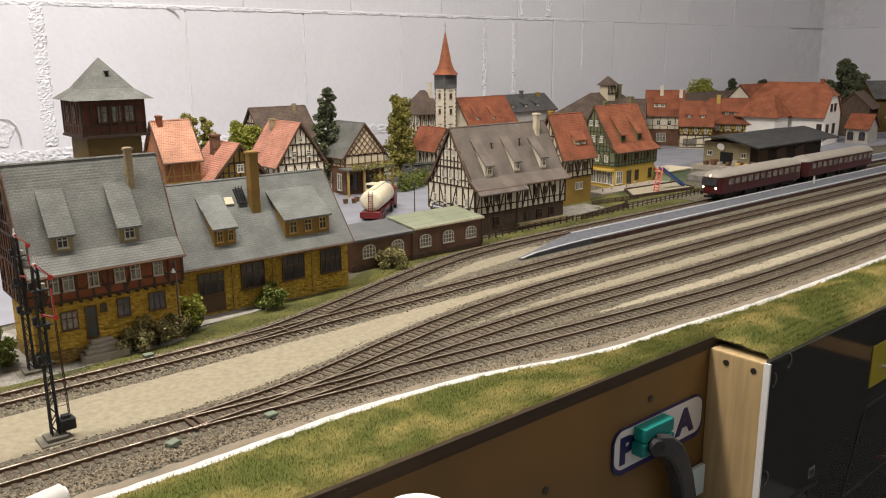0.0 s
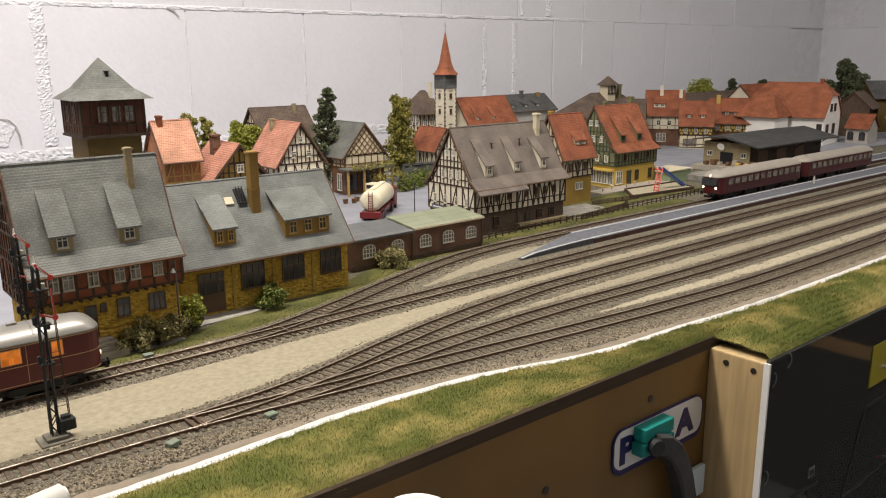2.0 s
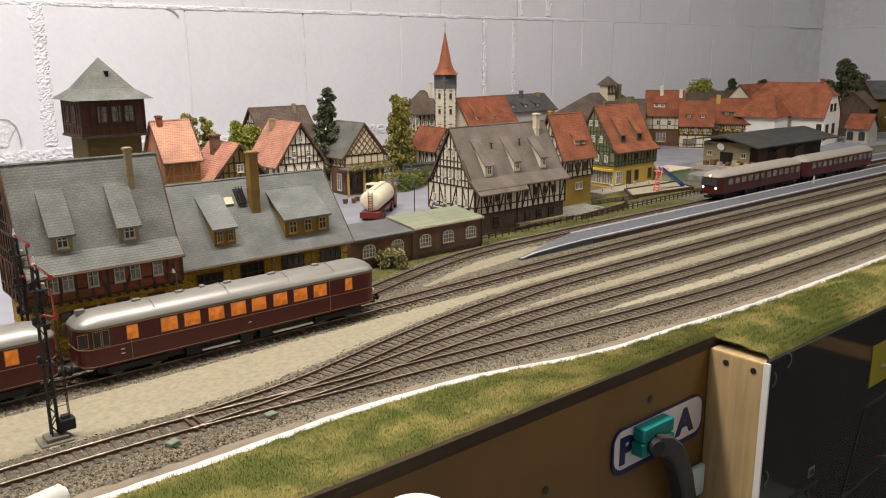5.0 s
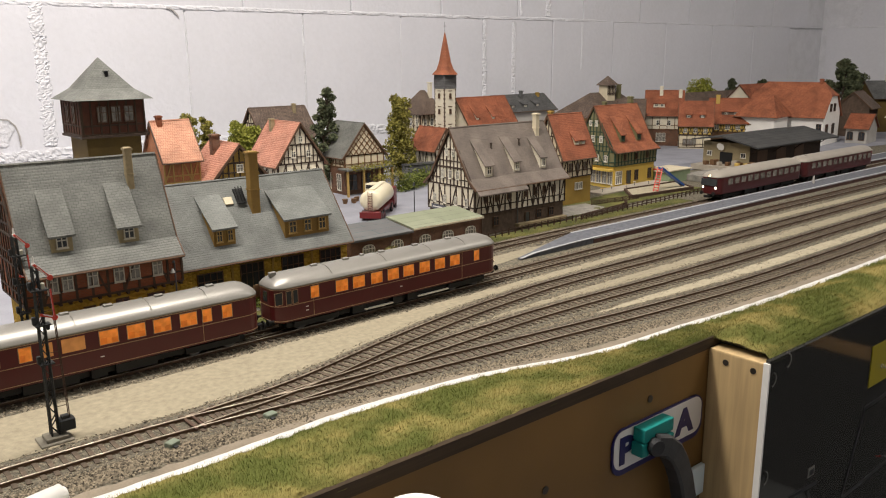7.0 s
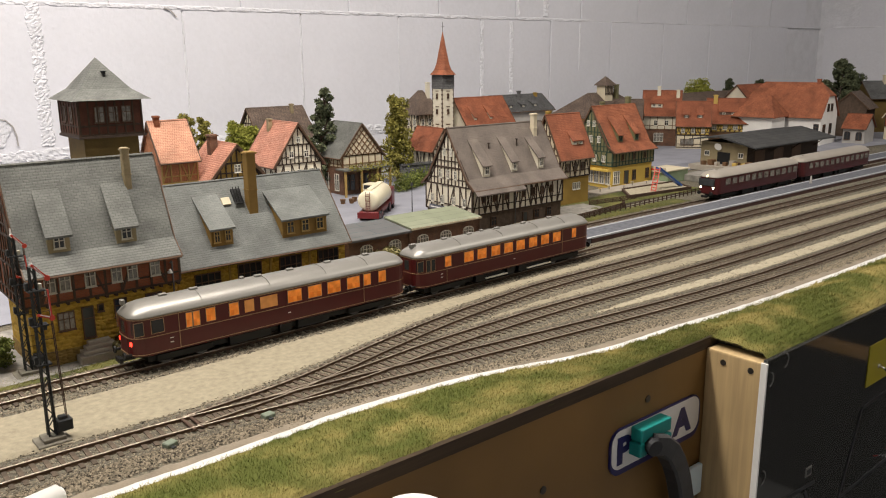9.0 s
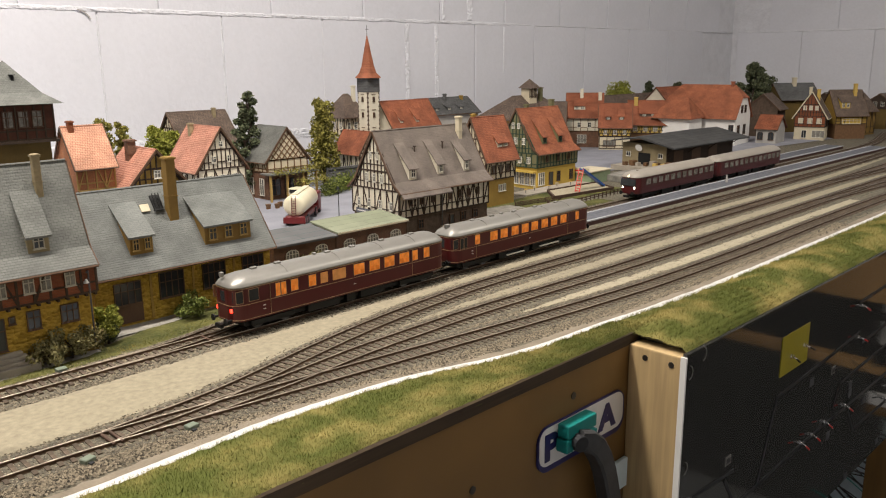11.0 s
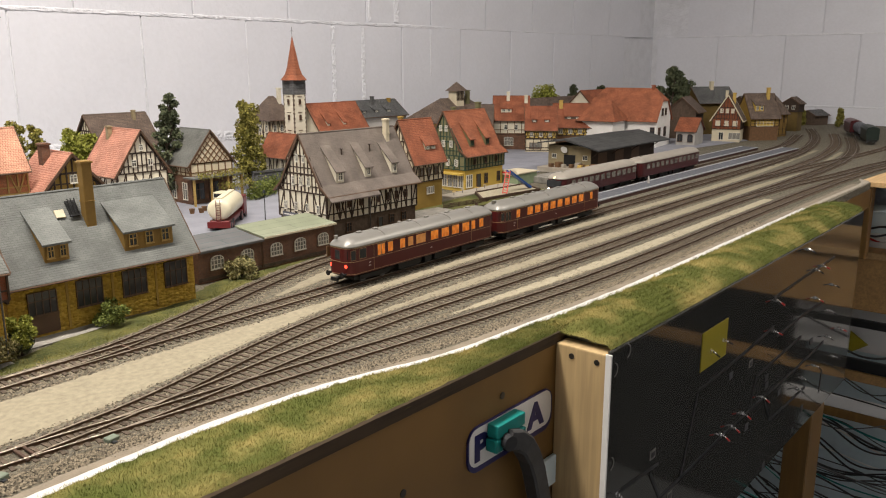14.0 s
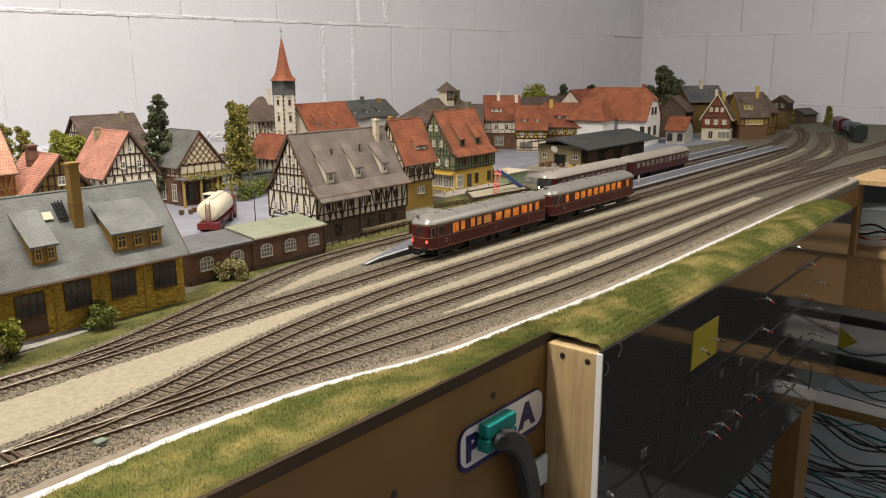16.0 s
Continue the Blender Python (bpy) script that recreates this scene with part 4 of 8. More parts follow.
    tagged(part("blue_tag", bm, "blue_sheet"), "pale blue paper tag tucked beside the post", "tag")
    for x, z in ((0.262, -0.043), (0.345, -0.058), (0.452, -0.027)):
        bm = B(); rod(bm, (x, 0.3129, z), (x, 0.316, z), 0.0028, None, 14)
        tagged(part("screw_head", bm, "screw_dark"), "dark screw head in the brown fascia", "screw", "fascia screws")
    # white tube lying on the ballast, and a white bowl below the edge
    bm = B(); rod(bm, (-0.02, 0.366, 0.0045), (0.086, 0.3905, 0.0045), 0.0058, None, 20); bmesh.ops.bevel(bm, geom=[e for e in bm.edges if len(e.link_faces) == 2 and any(len(f.verts) > 4 for f in e.link_faces)], offset=0.002, segments=3, affect="EDGES")
    tagged(part("white_tube", bm, "white_plastic", None, "", True), "glossy white plastic tube lying on the layout's edge", "tube")
    bowl = thing("lamp_head", pose(0.2145, 0.272, -0.0055, 8, 6, 0) @ Matrix.Scale(1.12, 4), "white round lamp head below the layout's edge", "lamp")
    bm = B(); prof = [(0.0165, -0.03), (0.019, -0.012), (0.0185, 0.0), (0.0165, 0.0015), (0.0145, 0.0), (0.0135, -0.01)]
    rings = [[bm.verts.new((r * math.cos(k * math.tau / 32), r * math.sin(k * math.tau / 32), z)) for k in range(32)] for r, z in prof]
    for a, b in zip(rings, rings[1:]):
        for k in range(32):
            bm.faces.new((a[k], a[(k + 1) % 32], b[(k + 1) % 32], b[k]))
    bm.faces.new(rings[0][::-1])
    part("shell", bm, "white_plastic", bowl, "", True)
    bm = B(); rod(bm, (0, 0, -0.02), (0, 0, 0.0004), 0.0143, None, 28); rod(bm, (0, 0, 0.0004), (0, 0, 0.0028), 0.0143, 0.009, 28); part("lid", bm, "white_plastic", bowl, "domed white lid")
    bm = B(); rod(bm, (0, 0, -0.40), (0, 0, -0.029), 0.006, None, 12); part("stem", bm, "white_plastic", bowl)


front()


# ---- under the far end of the layout ----
def understructure():
    bm = B(); box(bm, 1.61, 1.80, -0.40, 0.347, -0.0125, -0.0042)
    tagged(part("shelf", bm, "pine_flat"), "bare pine shelf joining the layout's front", "shelf", "", "structure")
    bm = B(); box(bm, 1.262, 1.609, 0.3265, 0.336, -0.05, -0.0158)
    tagged(part("fascia", bm, "brown_board"), "brown board under the layout's edge", "fascia", "", "structure")
    # The pale blue backdrop at x 2.0 is added in place of the lit floor.
    for x0, x1, y0, y1, z0, z1, m, lab in ((1.705, 1.72, -0.2, 0.72, -0.271, -0.1635, "pine_brown", "brown board below the shelf"), (1.69, 1.95, -0.2, 0.72, -0.163, -0.149, "pine_flat", "pine rail below the shelf"),
                                           (1.70, 1.73, -0.28, 0.72, -0.418, -0.397, "pine_brown", "pine crossbeam under the layout"), (1.70, 1.73, 0.06, 0.5, -0.5035, -0.4835, "brown_board", "brown crossbeam under the layout"), (1.70, 1.712, 0.06, 0.5, -0.483, -0.457, "ceiling_paint", "white board under the layout"),
                                           (1.69, 1.70, 0.06, 0.45, -0.302, -0.286, "black_paint", "black metal rail under the layout"), (1.69, 1.70, 0.06, 0.45, -0.392, -0.368, "black_paint", "black cable duct under the layout"), (1.735, 1.74, 0.06, 0.45, -0.366, -0.272, "ceiling_paint", "pale board between the rails"), (1.69, 1.70, 0.40, 0.72, -0.36, -0.274, "black_paint", "added dark board behind the panel"),
                                           # The dark board at x 2.0 is unseen, added only to darken the panel's
                                           # reflection.
                                           (1.16, 1.222, 0.275, 0.31, -0.94, -0.263, "brown_board", "brown upright behind the panel"), (1.612, 1.64, 0.325, 0.347, -0.148, -0.0130, "brown_board", "brown upright under the shelf"), (2.0, 2.02, 0.02, 0.9, -0.945, -0.25, "blue_sheet", "pale blue backdrop added in place of the lit floor"), (2.0, 2.02, -1.64, 0.018, -0.945, -0.018, "grey_tape", "unseen dark board added to darken the panel's reflection")):
        bm = B(); bevelled(bm, x0, x1, y0, y1, z0, z1, 0.0015, 1)
        tagged(part("beam", bm, m), lab, "beam", "", "structure")
    # Black board added behind the smoked panel; its paint stands for an unlit interior.
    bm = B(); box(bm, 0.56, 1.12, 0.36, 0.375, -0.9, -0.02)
    tagged(part("panel_back", bm, "black_paint"), "added dark board behind the panel", "board", "", "structure")
    dish = thing("white_dish", pose(1.775, 0.33, -0.1489), "round white plastic dish standing on the pine shelf", "dish")
    bm = B(); rod(bm, (0, 0, 0), (0, 0, 0.012), 0.038, 0.042, 32); part("dish", bm, "white_plastic", dish)
    bm = B(); rod(bm, (0, 0, 0.0121), (0, 0, 0.0165), 0.034, 0.033, 28); part("lid", bm, "white_plastic", dish, "white lid")
    tin = thing("parts_box", pose(1.86, 0.36, -0.1489, 0, 0, 14), "pale blue plastic parts box on the pine shelf", "box")
    bm = B(); bevelled(bm, -0.04, 0.04, -0.05, 0.05, 0, 0.055, 0.003, 2); part("tray", bm, "blue_sheet", tin)
    bm = B(); bevelled(bm, -0.042, 0.042, -0.052, 0.052, 0.0552, 0.06, 0.0015, 1); part("lid", bm, "blue_sheet", tin)
    for k, m in enumerate(("red_cap", "black_rubber", "black_rubber")):
        cu = bpy.data.curves.new("wire", "CURVE"); cu.dimensions = "3D"; cu.bevel_depth = 0.0022; cu.bevel_resolution = 1
        sp = cu.splines.new("NURBS"); sp.points.add(6)
        for i in range(7):
            sp.points[i].co = (1.745 + 0.012 * math.sin(i * 1.7 + k), 0.385 - 0.035 * i * 0.55, -0.1465 + 0.012 * k + 0.016 * abs(math.sin(i * 0.9 + k)), 1)
        sp.use_endpoint_u = True
        tmp = new("wire", cu)
        me = bpy.data.meshes.new_from_object(tmp.evaluated_get(bpy.context.evaluated_depsgraph_get()))
        bpy.data.objects.remove(tmp)
        me.materials.clear(); me.materials.append(MATS[m])
        tagged(new("wire", me), "red coiled wire on the pine shelf" if not k else "black coiled wire on the pine shelf", "wire", "wires on the shelf")
    bm = B(); pts3 = [bm.verts.new(p) for p in ((1.70, 0.352, -0.315), (1.70, 0.352, -0.362), (1.70, 0.318, -0.338), (1.704, 0.352, -0.315), (1.704, 0.352, -0.362), (1.704, 0.318, -0.338))]
    for f in ((0, 1, 2), (5, 4, 3), (0, 3, 4, 1), (1, 4, 5, 2), (2, 5, 3, 0)):
        bm.faces.new([pts3[i] for i in f])
    tagged(part("warning_flag", bm, "yellow_card"), "small bright yellow flag under the layout", "flag")
    rnd = random.Random(12)
    for k in range(56):
        col = rnd.choice(["black_rubber", "black_rubber", "black_rubber", "grey_tape", "white_plastic", "teal_plastic"])
        cu = bpy.data.curves.new("cable", "CURVE"); cu.dimensions = "3D"; cu.bevel_depth = rnd.uniform(0.001, 0.0024); cu.bevel_resolution = 1
        sp = cu.splines.new("NURBS"); sp.points.add(5)
        x, z, y = rnd.uniform(1.4, 1.9), rnd.uniform(-0.8, -0.5) if k > 5 else rnd.uniform(-0.42, -0.28), 0.5
        for i in range(6):
            sp.points[i].co = (x + rnd.uniform(-0.06, 0.06), y - i * 0.085, z - 0.05 * math.sin(i * 0.63) + rnd.uniform(-0.04, 0.04), 1)
        sp.use_endpoint_u = True
        tmp = new("cable", cu)
        me = bpy.data.meshes.new_from_object(tmp.evaluated_get(bpy.context.evaluated_depsgraph_get()))
        bpy.data.objects.remove(tmp)
        me.materials.clear(); me.materials.append(MATS[col])
        tagged(new("cable", me), "loose wiring cable hanging under the layout", "cable", "cables under the layout")


understructure()

# ---- houses ----
class Face:
    """A wall face in its own measure: u to the viewer's right, z up, d outwards."""
    layer = 0

    def __init__(self, side, L, D):
        self.side, self.L, self.D = side, L, D
        self.half = (L if side in ("front", "back") else D) / 2

    def at(self, u, z, d=0.0):
        L, D = self.L / 2, self.D / 2
        return {"front": (u, -D - d, z), "back": (-u, D + d, z), "left": (-L - d, -u, z), "right": (L + d, u, z)}[self.side]

    def slab(self, bm, u0, u1, z0, z1, d0, d1):
        c = [[self.at(u, z, d) for u, z in ((u0, z0), (u1, z0), (u1, z1), (u0, z1))] for d in (d0, d1)]
        self.skin(bm, c[0], c[1])

    def skin(self, bm, a, b):
        a, b = [bm.verts.new(p) for p in a], [bm.verts.new(p) for p in b]
        bm.faces.new(a[::-1]), bm.faces.new(b)
        for i in range(len(a)):
            j = (i + 1) % len(a)
            bm.faces.new((a[i], a[j], b[j], b[i]))

    def beam(self, bm, u0, z0, u1, z1, w=0.0016, d=0.0007):
        l = math.hypot(u1 - u0, z1 - z0)
        if l < 1e-5:
            return
        px, pz = -(z1 - z0) / l * w / 2, (u1 - u0) / l * w / 2
        q = [(u0 - px, z0 - pz), (u1 - px, z1 - pz), (u1 + px, z1 + pz), (u0 + px, z0 + pz)]
        Face.layer = (Face.layer + 1) % 9
        d += 0.00003 * Face.layer
        self.skin(bm, [self.at(u, z, -0.0003) for u, z in q], [self.at(u, z, d) for u, z in q])


def window(face, parent, u, z, w, h, frame="frame_white", pane="pane_dark", bars=(1, 1), arch=False, t=0.0007):
    """A framed window centred at u, sill at z."""
    outline = [(-w / 2, 0), (w / 2, 0)]
    if arch:
        outline += [(w / 2 * math.cos(radians(a)), h - w * 0.28 + w * 0.28 * math.sin(radians(a))) for a in range(0, 181, 30)]
    else:
        outline += [(w / 2, h), (-w / 2, h)]
    n = len(outline)
    k = 1 - 2 * t / w
    inner = [(a * k, t + b * (h - 2 * t) / h) for a, b in outline]
    bm = B()
    rings = [[bm.verts.new(face.at(u + a, z + b, d)) for a, b in ring] for ring, d in ((outline, -0.0003), (outline, 0.0014), (inner, 0.0014), (inner, -0.0003))]
    for i in range(n):
        j = (i + 1) % n
        for p, q in zip(rings, rings[1:] + rings[:1]):
            bm.faces.new((p[i], p[j], q[j], q[i]))
    ob = part("window", bm, frame, parent)
    for i in range(bars[0]):
        x = -w / 2 + w * (i + 1) / (bars[0] + 1)
        bm = B(); face.slab(bm, u + x - t * 0.45, u + x + t * 0.45, z + t * 0.5, z + h - t * 0.5, 0.0001, 0.00135)
        part("glazing_bar", bm, frame, ob)
    for i in range(bars[1]):
        y = h * (i + 1) / (bars[1] + 1) if bars[1] > 1 else h * 0.62
        bm = B(); face.slab(bm, u - w / 2 + t * 0.5, u + w / 2 - t * 0.5, z + y - t * 0.45, z + y + t * 0.45, 0.0001, 0.0013)
        part("glazing_bar", bm, frame, ob)
    bm = B(); face.slab(bm, u - w / 2 - t * 0.6, u + w / 2 + t * 0.6, z - t, z - 0.00005, -0.0002, 0.0019)
    part("sill", bm, frame, ob)
    bm = B()
    face.skin(bm, [face.at(u + a * 0.98, z + b * 0.98 + 0.0001, -0.0004) for a, b in outline], [face.at(u + a * 0.98, z + b * 0.98 + 0.0001, 0.0008) for a, b in outline])
    part("pane", bm, pane, ob)
    return ob


def framing(face, bm, ua, ub, za, zb, bays, pat, w=0.0016, mid=True):
    face.beam(bm, ua, za, ub, za, w), face.beam(bm, ua, zb, ub, zb, w)
    if mid:
        face.beam(bm, ua, za + (zb - za) * 0.27, ub, za + (zb - za) * 0.27, w * 0.8)
    for i in range(bays + 1):
        u = ua + (ub - ua) * i / bays
        face.beam(bm, u, za, u, zb, w)
    for i in range(bays):
        u0, u1 = ua + (ub - ua) * i / bays, ua + (ub - ua) * (i + 1) / bays
        c = pat[i % len(pat)]
        if c in "/X":
            face.beam(bm, u0, za, u1, zb, w * 0.85)
        if c in "\\X":
            face.beam(bm, u0, zb, u1, za, w * 0.85)


def gable_framing(face, bm, z0, z1, half, levels, lattice=False, w=0.0017):
    """Timbers of a gable triangle, z0 at its foot and z1 at its tip."""
    wide = lambda z: half * (z1 - z) / (z1 - z0)
    face.beam(bm, -half, z0, half, z0, w)
    face.beam(bm, -half, z0, 0, z1, w), face.beam(bm, half, z0, 0, z1, w)
    if lattice:
        step = half / 3.5
        for i in range(-7, 8):
            for s in (1, -1):
                u, pts = i * step, []
                for k in range(41):
                    z = z0 + (z1 - z0) * k / 40
                    x = u + s * (z - z0) * 0.9
                    if abs(x) <= wide(z):
                        pts.append((x, z))
                if len(pts) > 2:
                    face.beam(bm, *pts[0], *pts[-1], w * 0.75)
        return
    zs = [z0 + (z1 - z0) * k / levels for k in range(levels + 1)]
    for a, b in zip(zs, zs[1:]):
        if a > z0:
            face.beam(bm, -wide(a), a, wide(a), a, w * 1.2)
        m = a + (b - a) * 0.36
        if wide(m) > 0.012:
            face.beam(bm, -wide(m), m, wide(m), m, w * 0.8)
        n = max(1, round(wide(a) / 0.0075))
        for i in range(-n, n + 1):
            u = i * wide(a) * 0.92 / n
            top = min(b, z1 - (z1 - z0) * abs(u) / half)
            if top - a > 0.003:
                face.beam(bm, u, a, u, top, w * 0.9)
        if wide(a) > 0.02:
            s = wide(a)
            face.beam(bm, -s * 0.9, a, -s * 0.55, b, w * 0.85), face.beam(bm, s * 0.9, a, s * 0.55, b, w * 0.85)


def roof_profile(D, over, zE, zR, kick):
    e = D / 2 + over
    if kick:
        ky, kz = kick
        return [(-e, zE), (-ky, kz), (0, zR), (ky, kz), (e, zE)]
    return [(-e, zE), (0, zR), (e, zE)]


def roof_height(prof, y):
    for (a, za), (b, zb) in zip(prof, prof[1:]):
        if a <= y <= b:
            return za + (zb - za) * (y - a) / (b - a)
    return prof[0][1]


def courses(prof, roof):
    """The roof's outline with a small step at each course of tiles."""
    h = 0.0042 if roof == "tile_orange" else 0.0028 if roof.startswith("tile") and roof != "tile_grey" else 0.0022
    d, out = 0.00013 if roof.startswith("slate") or roof == "tile_grey" else 0.00024, []
    for (ya, za), (yb, zb) in zip(prof, prof[1:]):
        ln = math.hypot(yb - ya, zb - za)
        n = max(2, round(ln / h))
        ny, nz = -(zb - za) / ln * d, (yb - ya) / ln * d
        for k in range(n):
            p, q = (ya + (yb - ya) * k / n, za + (zb - za) * k / n), (ya + (yb - ya) * (k + 1) / n, za + (zb - za) * (k + 1) / n)
            up, dn = (p, q) if zb > za else (q, p)
            pair = [(up[0] + ny, up[1] + nz), dn]
            out += pair if zb > za else pair[::-1]
    return out


def house(name, label, x, y, rz, L, D, zE, zR, walls, roof, over=0.007, gover=0.004, kick=None, timber=None, faces=("front", "left"), frames=(), win=(), dorm=(), chim=(), lattice=False,
          gable_levels=2, gable_wall=None, eave_trim="frame_brown", category="house", hip=0.0, jerkin=0.0):
    """A gabled house. walls: (top, material, jut) storey by storey. frames: (storey, side, bays, pattern). win: (side, z, h, w, [u ...], frame, pane, bars, arch)."""
    th = 0.0018
    hs = thing(name, pose(x, y, 0, 0, 0, rz), label, category, "houses of the model town")
    prof = roof_profile(D, over, zE, zR, kick)
    under = lambda yy: roof_height(prof, yy) - th * 1.35
    z0 = GROUND
    for i, (z1, m, jut) in enumerate(walls):
        bm = B()
        a, b = L / 2 + jut, D / 2 + jut
        if i < len(walls) - 1 or hip:
            box(bm, -a, a, -b, b, z0, z1 if i < len(walls) - 1 else under(b))
        else:
            pts = [(-b, z0), (b, z0), (b, under(b))]
            if kick and kick[0] < b:
                pts.append((kick[0], under(kick[0])))
            if jerkin:
                yc = (D / 2 + over) * (zR - jerkin) / (zR - zE)
                pts += [(yc, under(yc)), (-yc, under(yc))]
            else:
                pts.append((0, under(0)))
            if kick and kick[0] < b:
                pts.append((-kick[0], under(kick[0])))
            pts.append((-b, under(b)))
            prism(bm, pts, -a, a)
        part("wall", bm, m, hs)
        z0 = z1
    # roof: two slopes of one thickness
    bm = B()
    xe = L / 2 + gover
    top = list(prof)
    low = [(yy, zz - th) for yy, zz in prof]
    n = len(top)
    if jerkin:  # the gable's tip cut back by a small hip, from height jerkin up
        e = D / 2 + over
        yc, cut = e * (zR - jerkin) / (zR - zE), (zR - jerkin) * 0.9
        for dz in (0.0, -th):
            v = [bm.verts.new((sx * xx, yy, zz + dz)) for sx in (-1, 1) for xx, yy, zz in ((xe, -e, zE), (xe, -yc, jerkin), (xe - cut, 0, zR), (xe, yc, jerkin), (xe, e, zE))]
            for f in ((0, 5, 6, 7, 2, 1), (4, 3, 2, 7, 8, 9), (1, 2, 3), (8, 7, 6)):
                bm.faces.new([v[i] for i in f])
            if dz == 0.0:
                up = v
        for i, j in ((0, 1), (1, 3), (3, 4), (5, 6), (6, 8), (8, 9), (0, 5), (4, 9)):
            bm.faces.new((up[i], up[j], v[j], v[i]))
    elif not hip:
        prism(bm, courses(top, roof) + low[::-1], -xe, xe)
    else:
        e = D / 2 + over
        v = {k: bm.verts.new(p) for k, p in dict(a=(-xe, -e, zE), b=(xe, -e, zE), c=(xe, e, zE), d=(-xe, e, zE), r=(-xe + hip, 0, zR), s=(xe - hip, 0, zR), a2=(-xe, -e, zE - th), b2=(xe, -e, zE - th), c2=(xe, e, zE - th), d2=(-xe, e, zE - th)).items()}
        for f in ("a b s r", "b c s", "c d r s", "d a r", "b2 a2 d2 c2", "a2 b2 b a", "b2 c2 c b", "c2 d2 d c", "d2 a2 a d"):
            bm.faces.new([v[k] for k in f.split()])
    rf = part("roof", bm, roof, hs)
    if not hip and not jerkin:
        bm = B(); rod(bm, (-xe, 0, zR - 0.0002), (xe, 0, zR - 0.0002), 0.0011, None, 6); part("ridge_cap", bm, roof, rf)
    for s in (-1, 1):
        if not hip and not jerkin:
            for (ya, za), (yb, zb) in zip(prof, prof[1:]):
                bm = B(); bar(bm, (s * (xe + 0.0004), ya, za - 0.0012), (s * (xe + 0.0004), yb, zb - 0.0012), 0.0008, 0.0026)
                part("verge_board", bm, eave_trim, hs)
        bm = B(); rod(bm, (-xe, s * (D / 2 + over + 0.0006), zE - 0.0012), (xe, s * (D / 2 + over + 0.0006), zE - 0.0012), 0.0009, None, 6)
        part("gutter", bm, eave_trim, hs)
    tops = [0.0] + [w[0] for w in walls]
    for k, side, bays, pat in frames:
        j = walls[k][2]
        f = Face(side, L + 2 * j, D + 2 * j)
        b = D / 2 + j
        bm = B()
        last = k == len(walls) - 1
        zt = (under(b) - 0.0012) if last else walls[k][0] - 0.0008
        if zt - tops[k] > 0.006:
            framing(f, bm, -f.half + 0.0006, f.half - 0.0006, tops[k] + 0.0008, zt, bays, pat)
        if last and side in ("left", "right") and not hip:
            gable_framing(f, bm, zt, under(0) - 0.002, b - 0.001, gable_levels, lattice)
        part("timber_frame", bm, timber, hs, "exposed timber framing")
    for side, z, h, w, us, fr, pn, bars, arch in win:
        k = next(i for i in range(len(walls)) if z < walls[i][0] or i == len(walls) - 1)
        j = walls[k][2]
        f = Face(side, L + 2 * j, D + 2 * j)
        for u in us:
            window(f, hs, u, z, w, h, fr, pn, bars, arch)
    for u, zb, zt, w, back, m, wm, nwin in dorm:
        dormer(hs, prof, u, zb, zt, w, back, m, roof, wm, nwin)
    for u, yy, zt, w, m in chim:
        bm = B()
        zb = roof_height(prof, yy - w / 2) - 0.004
        bevelled(bm, u - w / 2, u + w / 2, yy - w / 2, yy + w / 2, zb, zt, 0.0004, 1)
        ch = part("chimney", bm, m, hs)
        bm = B()
        box(bm, u - w * 0.62, u + w * 0.62, yy - w * 0.62, yy + w * 0.62, zt - 0.0022, zt - 0.0007)
        box(bm, u - w * 0.55, u + w * 0.55, yy - w * 0.55, yy + w * 0.55, zb + (zt - zb) * 0.42, zb + (zt - zb) * 0.42 + 0.0009)
        part("chimney_cap", bm, m, ch)
    return hs


def dormer(hs, prof, u, zb, zt, w, back, wall, roof, frame, nwin):
    """A shed dormer on the front slope: foot at height zb, eave at zt, its roof dying into the main roof at height back."""
    pos = lambda z: next((a + (b - a) * (z - za) / (zb_ - za)) for (a, za), (b, zb_) in zip(prof, prof[1:]) if za <= z <= zb_)
    yf, yb = pos(zb), pos(back)
    bm = B()
    h = w / 2
    yt = pos(zt) if zt < back else yb
    v = [bm.verts.new(p) for p in ((-h + u, yf, zb), (h + u, yf, zb), (h + u, yf, zt), (-h + u, yf, zt), (-h + u, yb, back - 0.0005), (h + u, yb, back - 0.0005))]
    for f in ((0, 1, 2, 3), (3, 2, 5, 4), (1, 5, 2), (0, 3, 4), (0, 4, 5, 1)):
        bm.faces.new([v[i] for i in f])
    d = part("dormer", bm, wall, hs)
    bm = B()
    o = 0.0018
    sl = (back - zt) / (yb - yf)
    p = [(yf - o * 1.4, zt - sl * o * 1.4), (yb + 0.002, back + sl * 0.002)]
    prism(bm, [(p[0][0], p[0][1] + 0.0014), (p[1][0], p[1][1] + 0.0014), (p[1][0], p[1][1] - 0.0002), (p[0][0], p[0][1] - 0.0002)], u - h - o, u + h + o)
    part("dormer_roof", bm, roof, d)
    f = Face("front", 2.0, -2 * yf)
    ww = min(0.0075, w / nwin * 0.55)
    for i in range(nwin):
        window(f, hs, u - h + w * (i + 0.5) / nwin, zb + (zt - zb) * 0.22, ww, (zt - zb) * 0.62, frame, "pane_dark", (1, 1))


W, C, DK = "frame_white", "pane_curtain", "pane_dark"


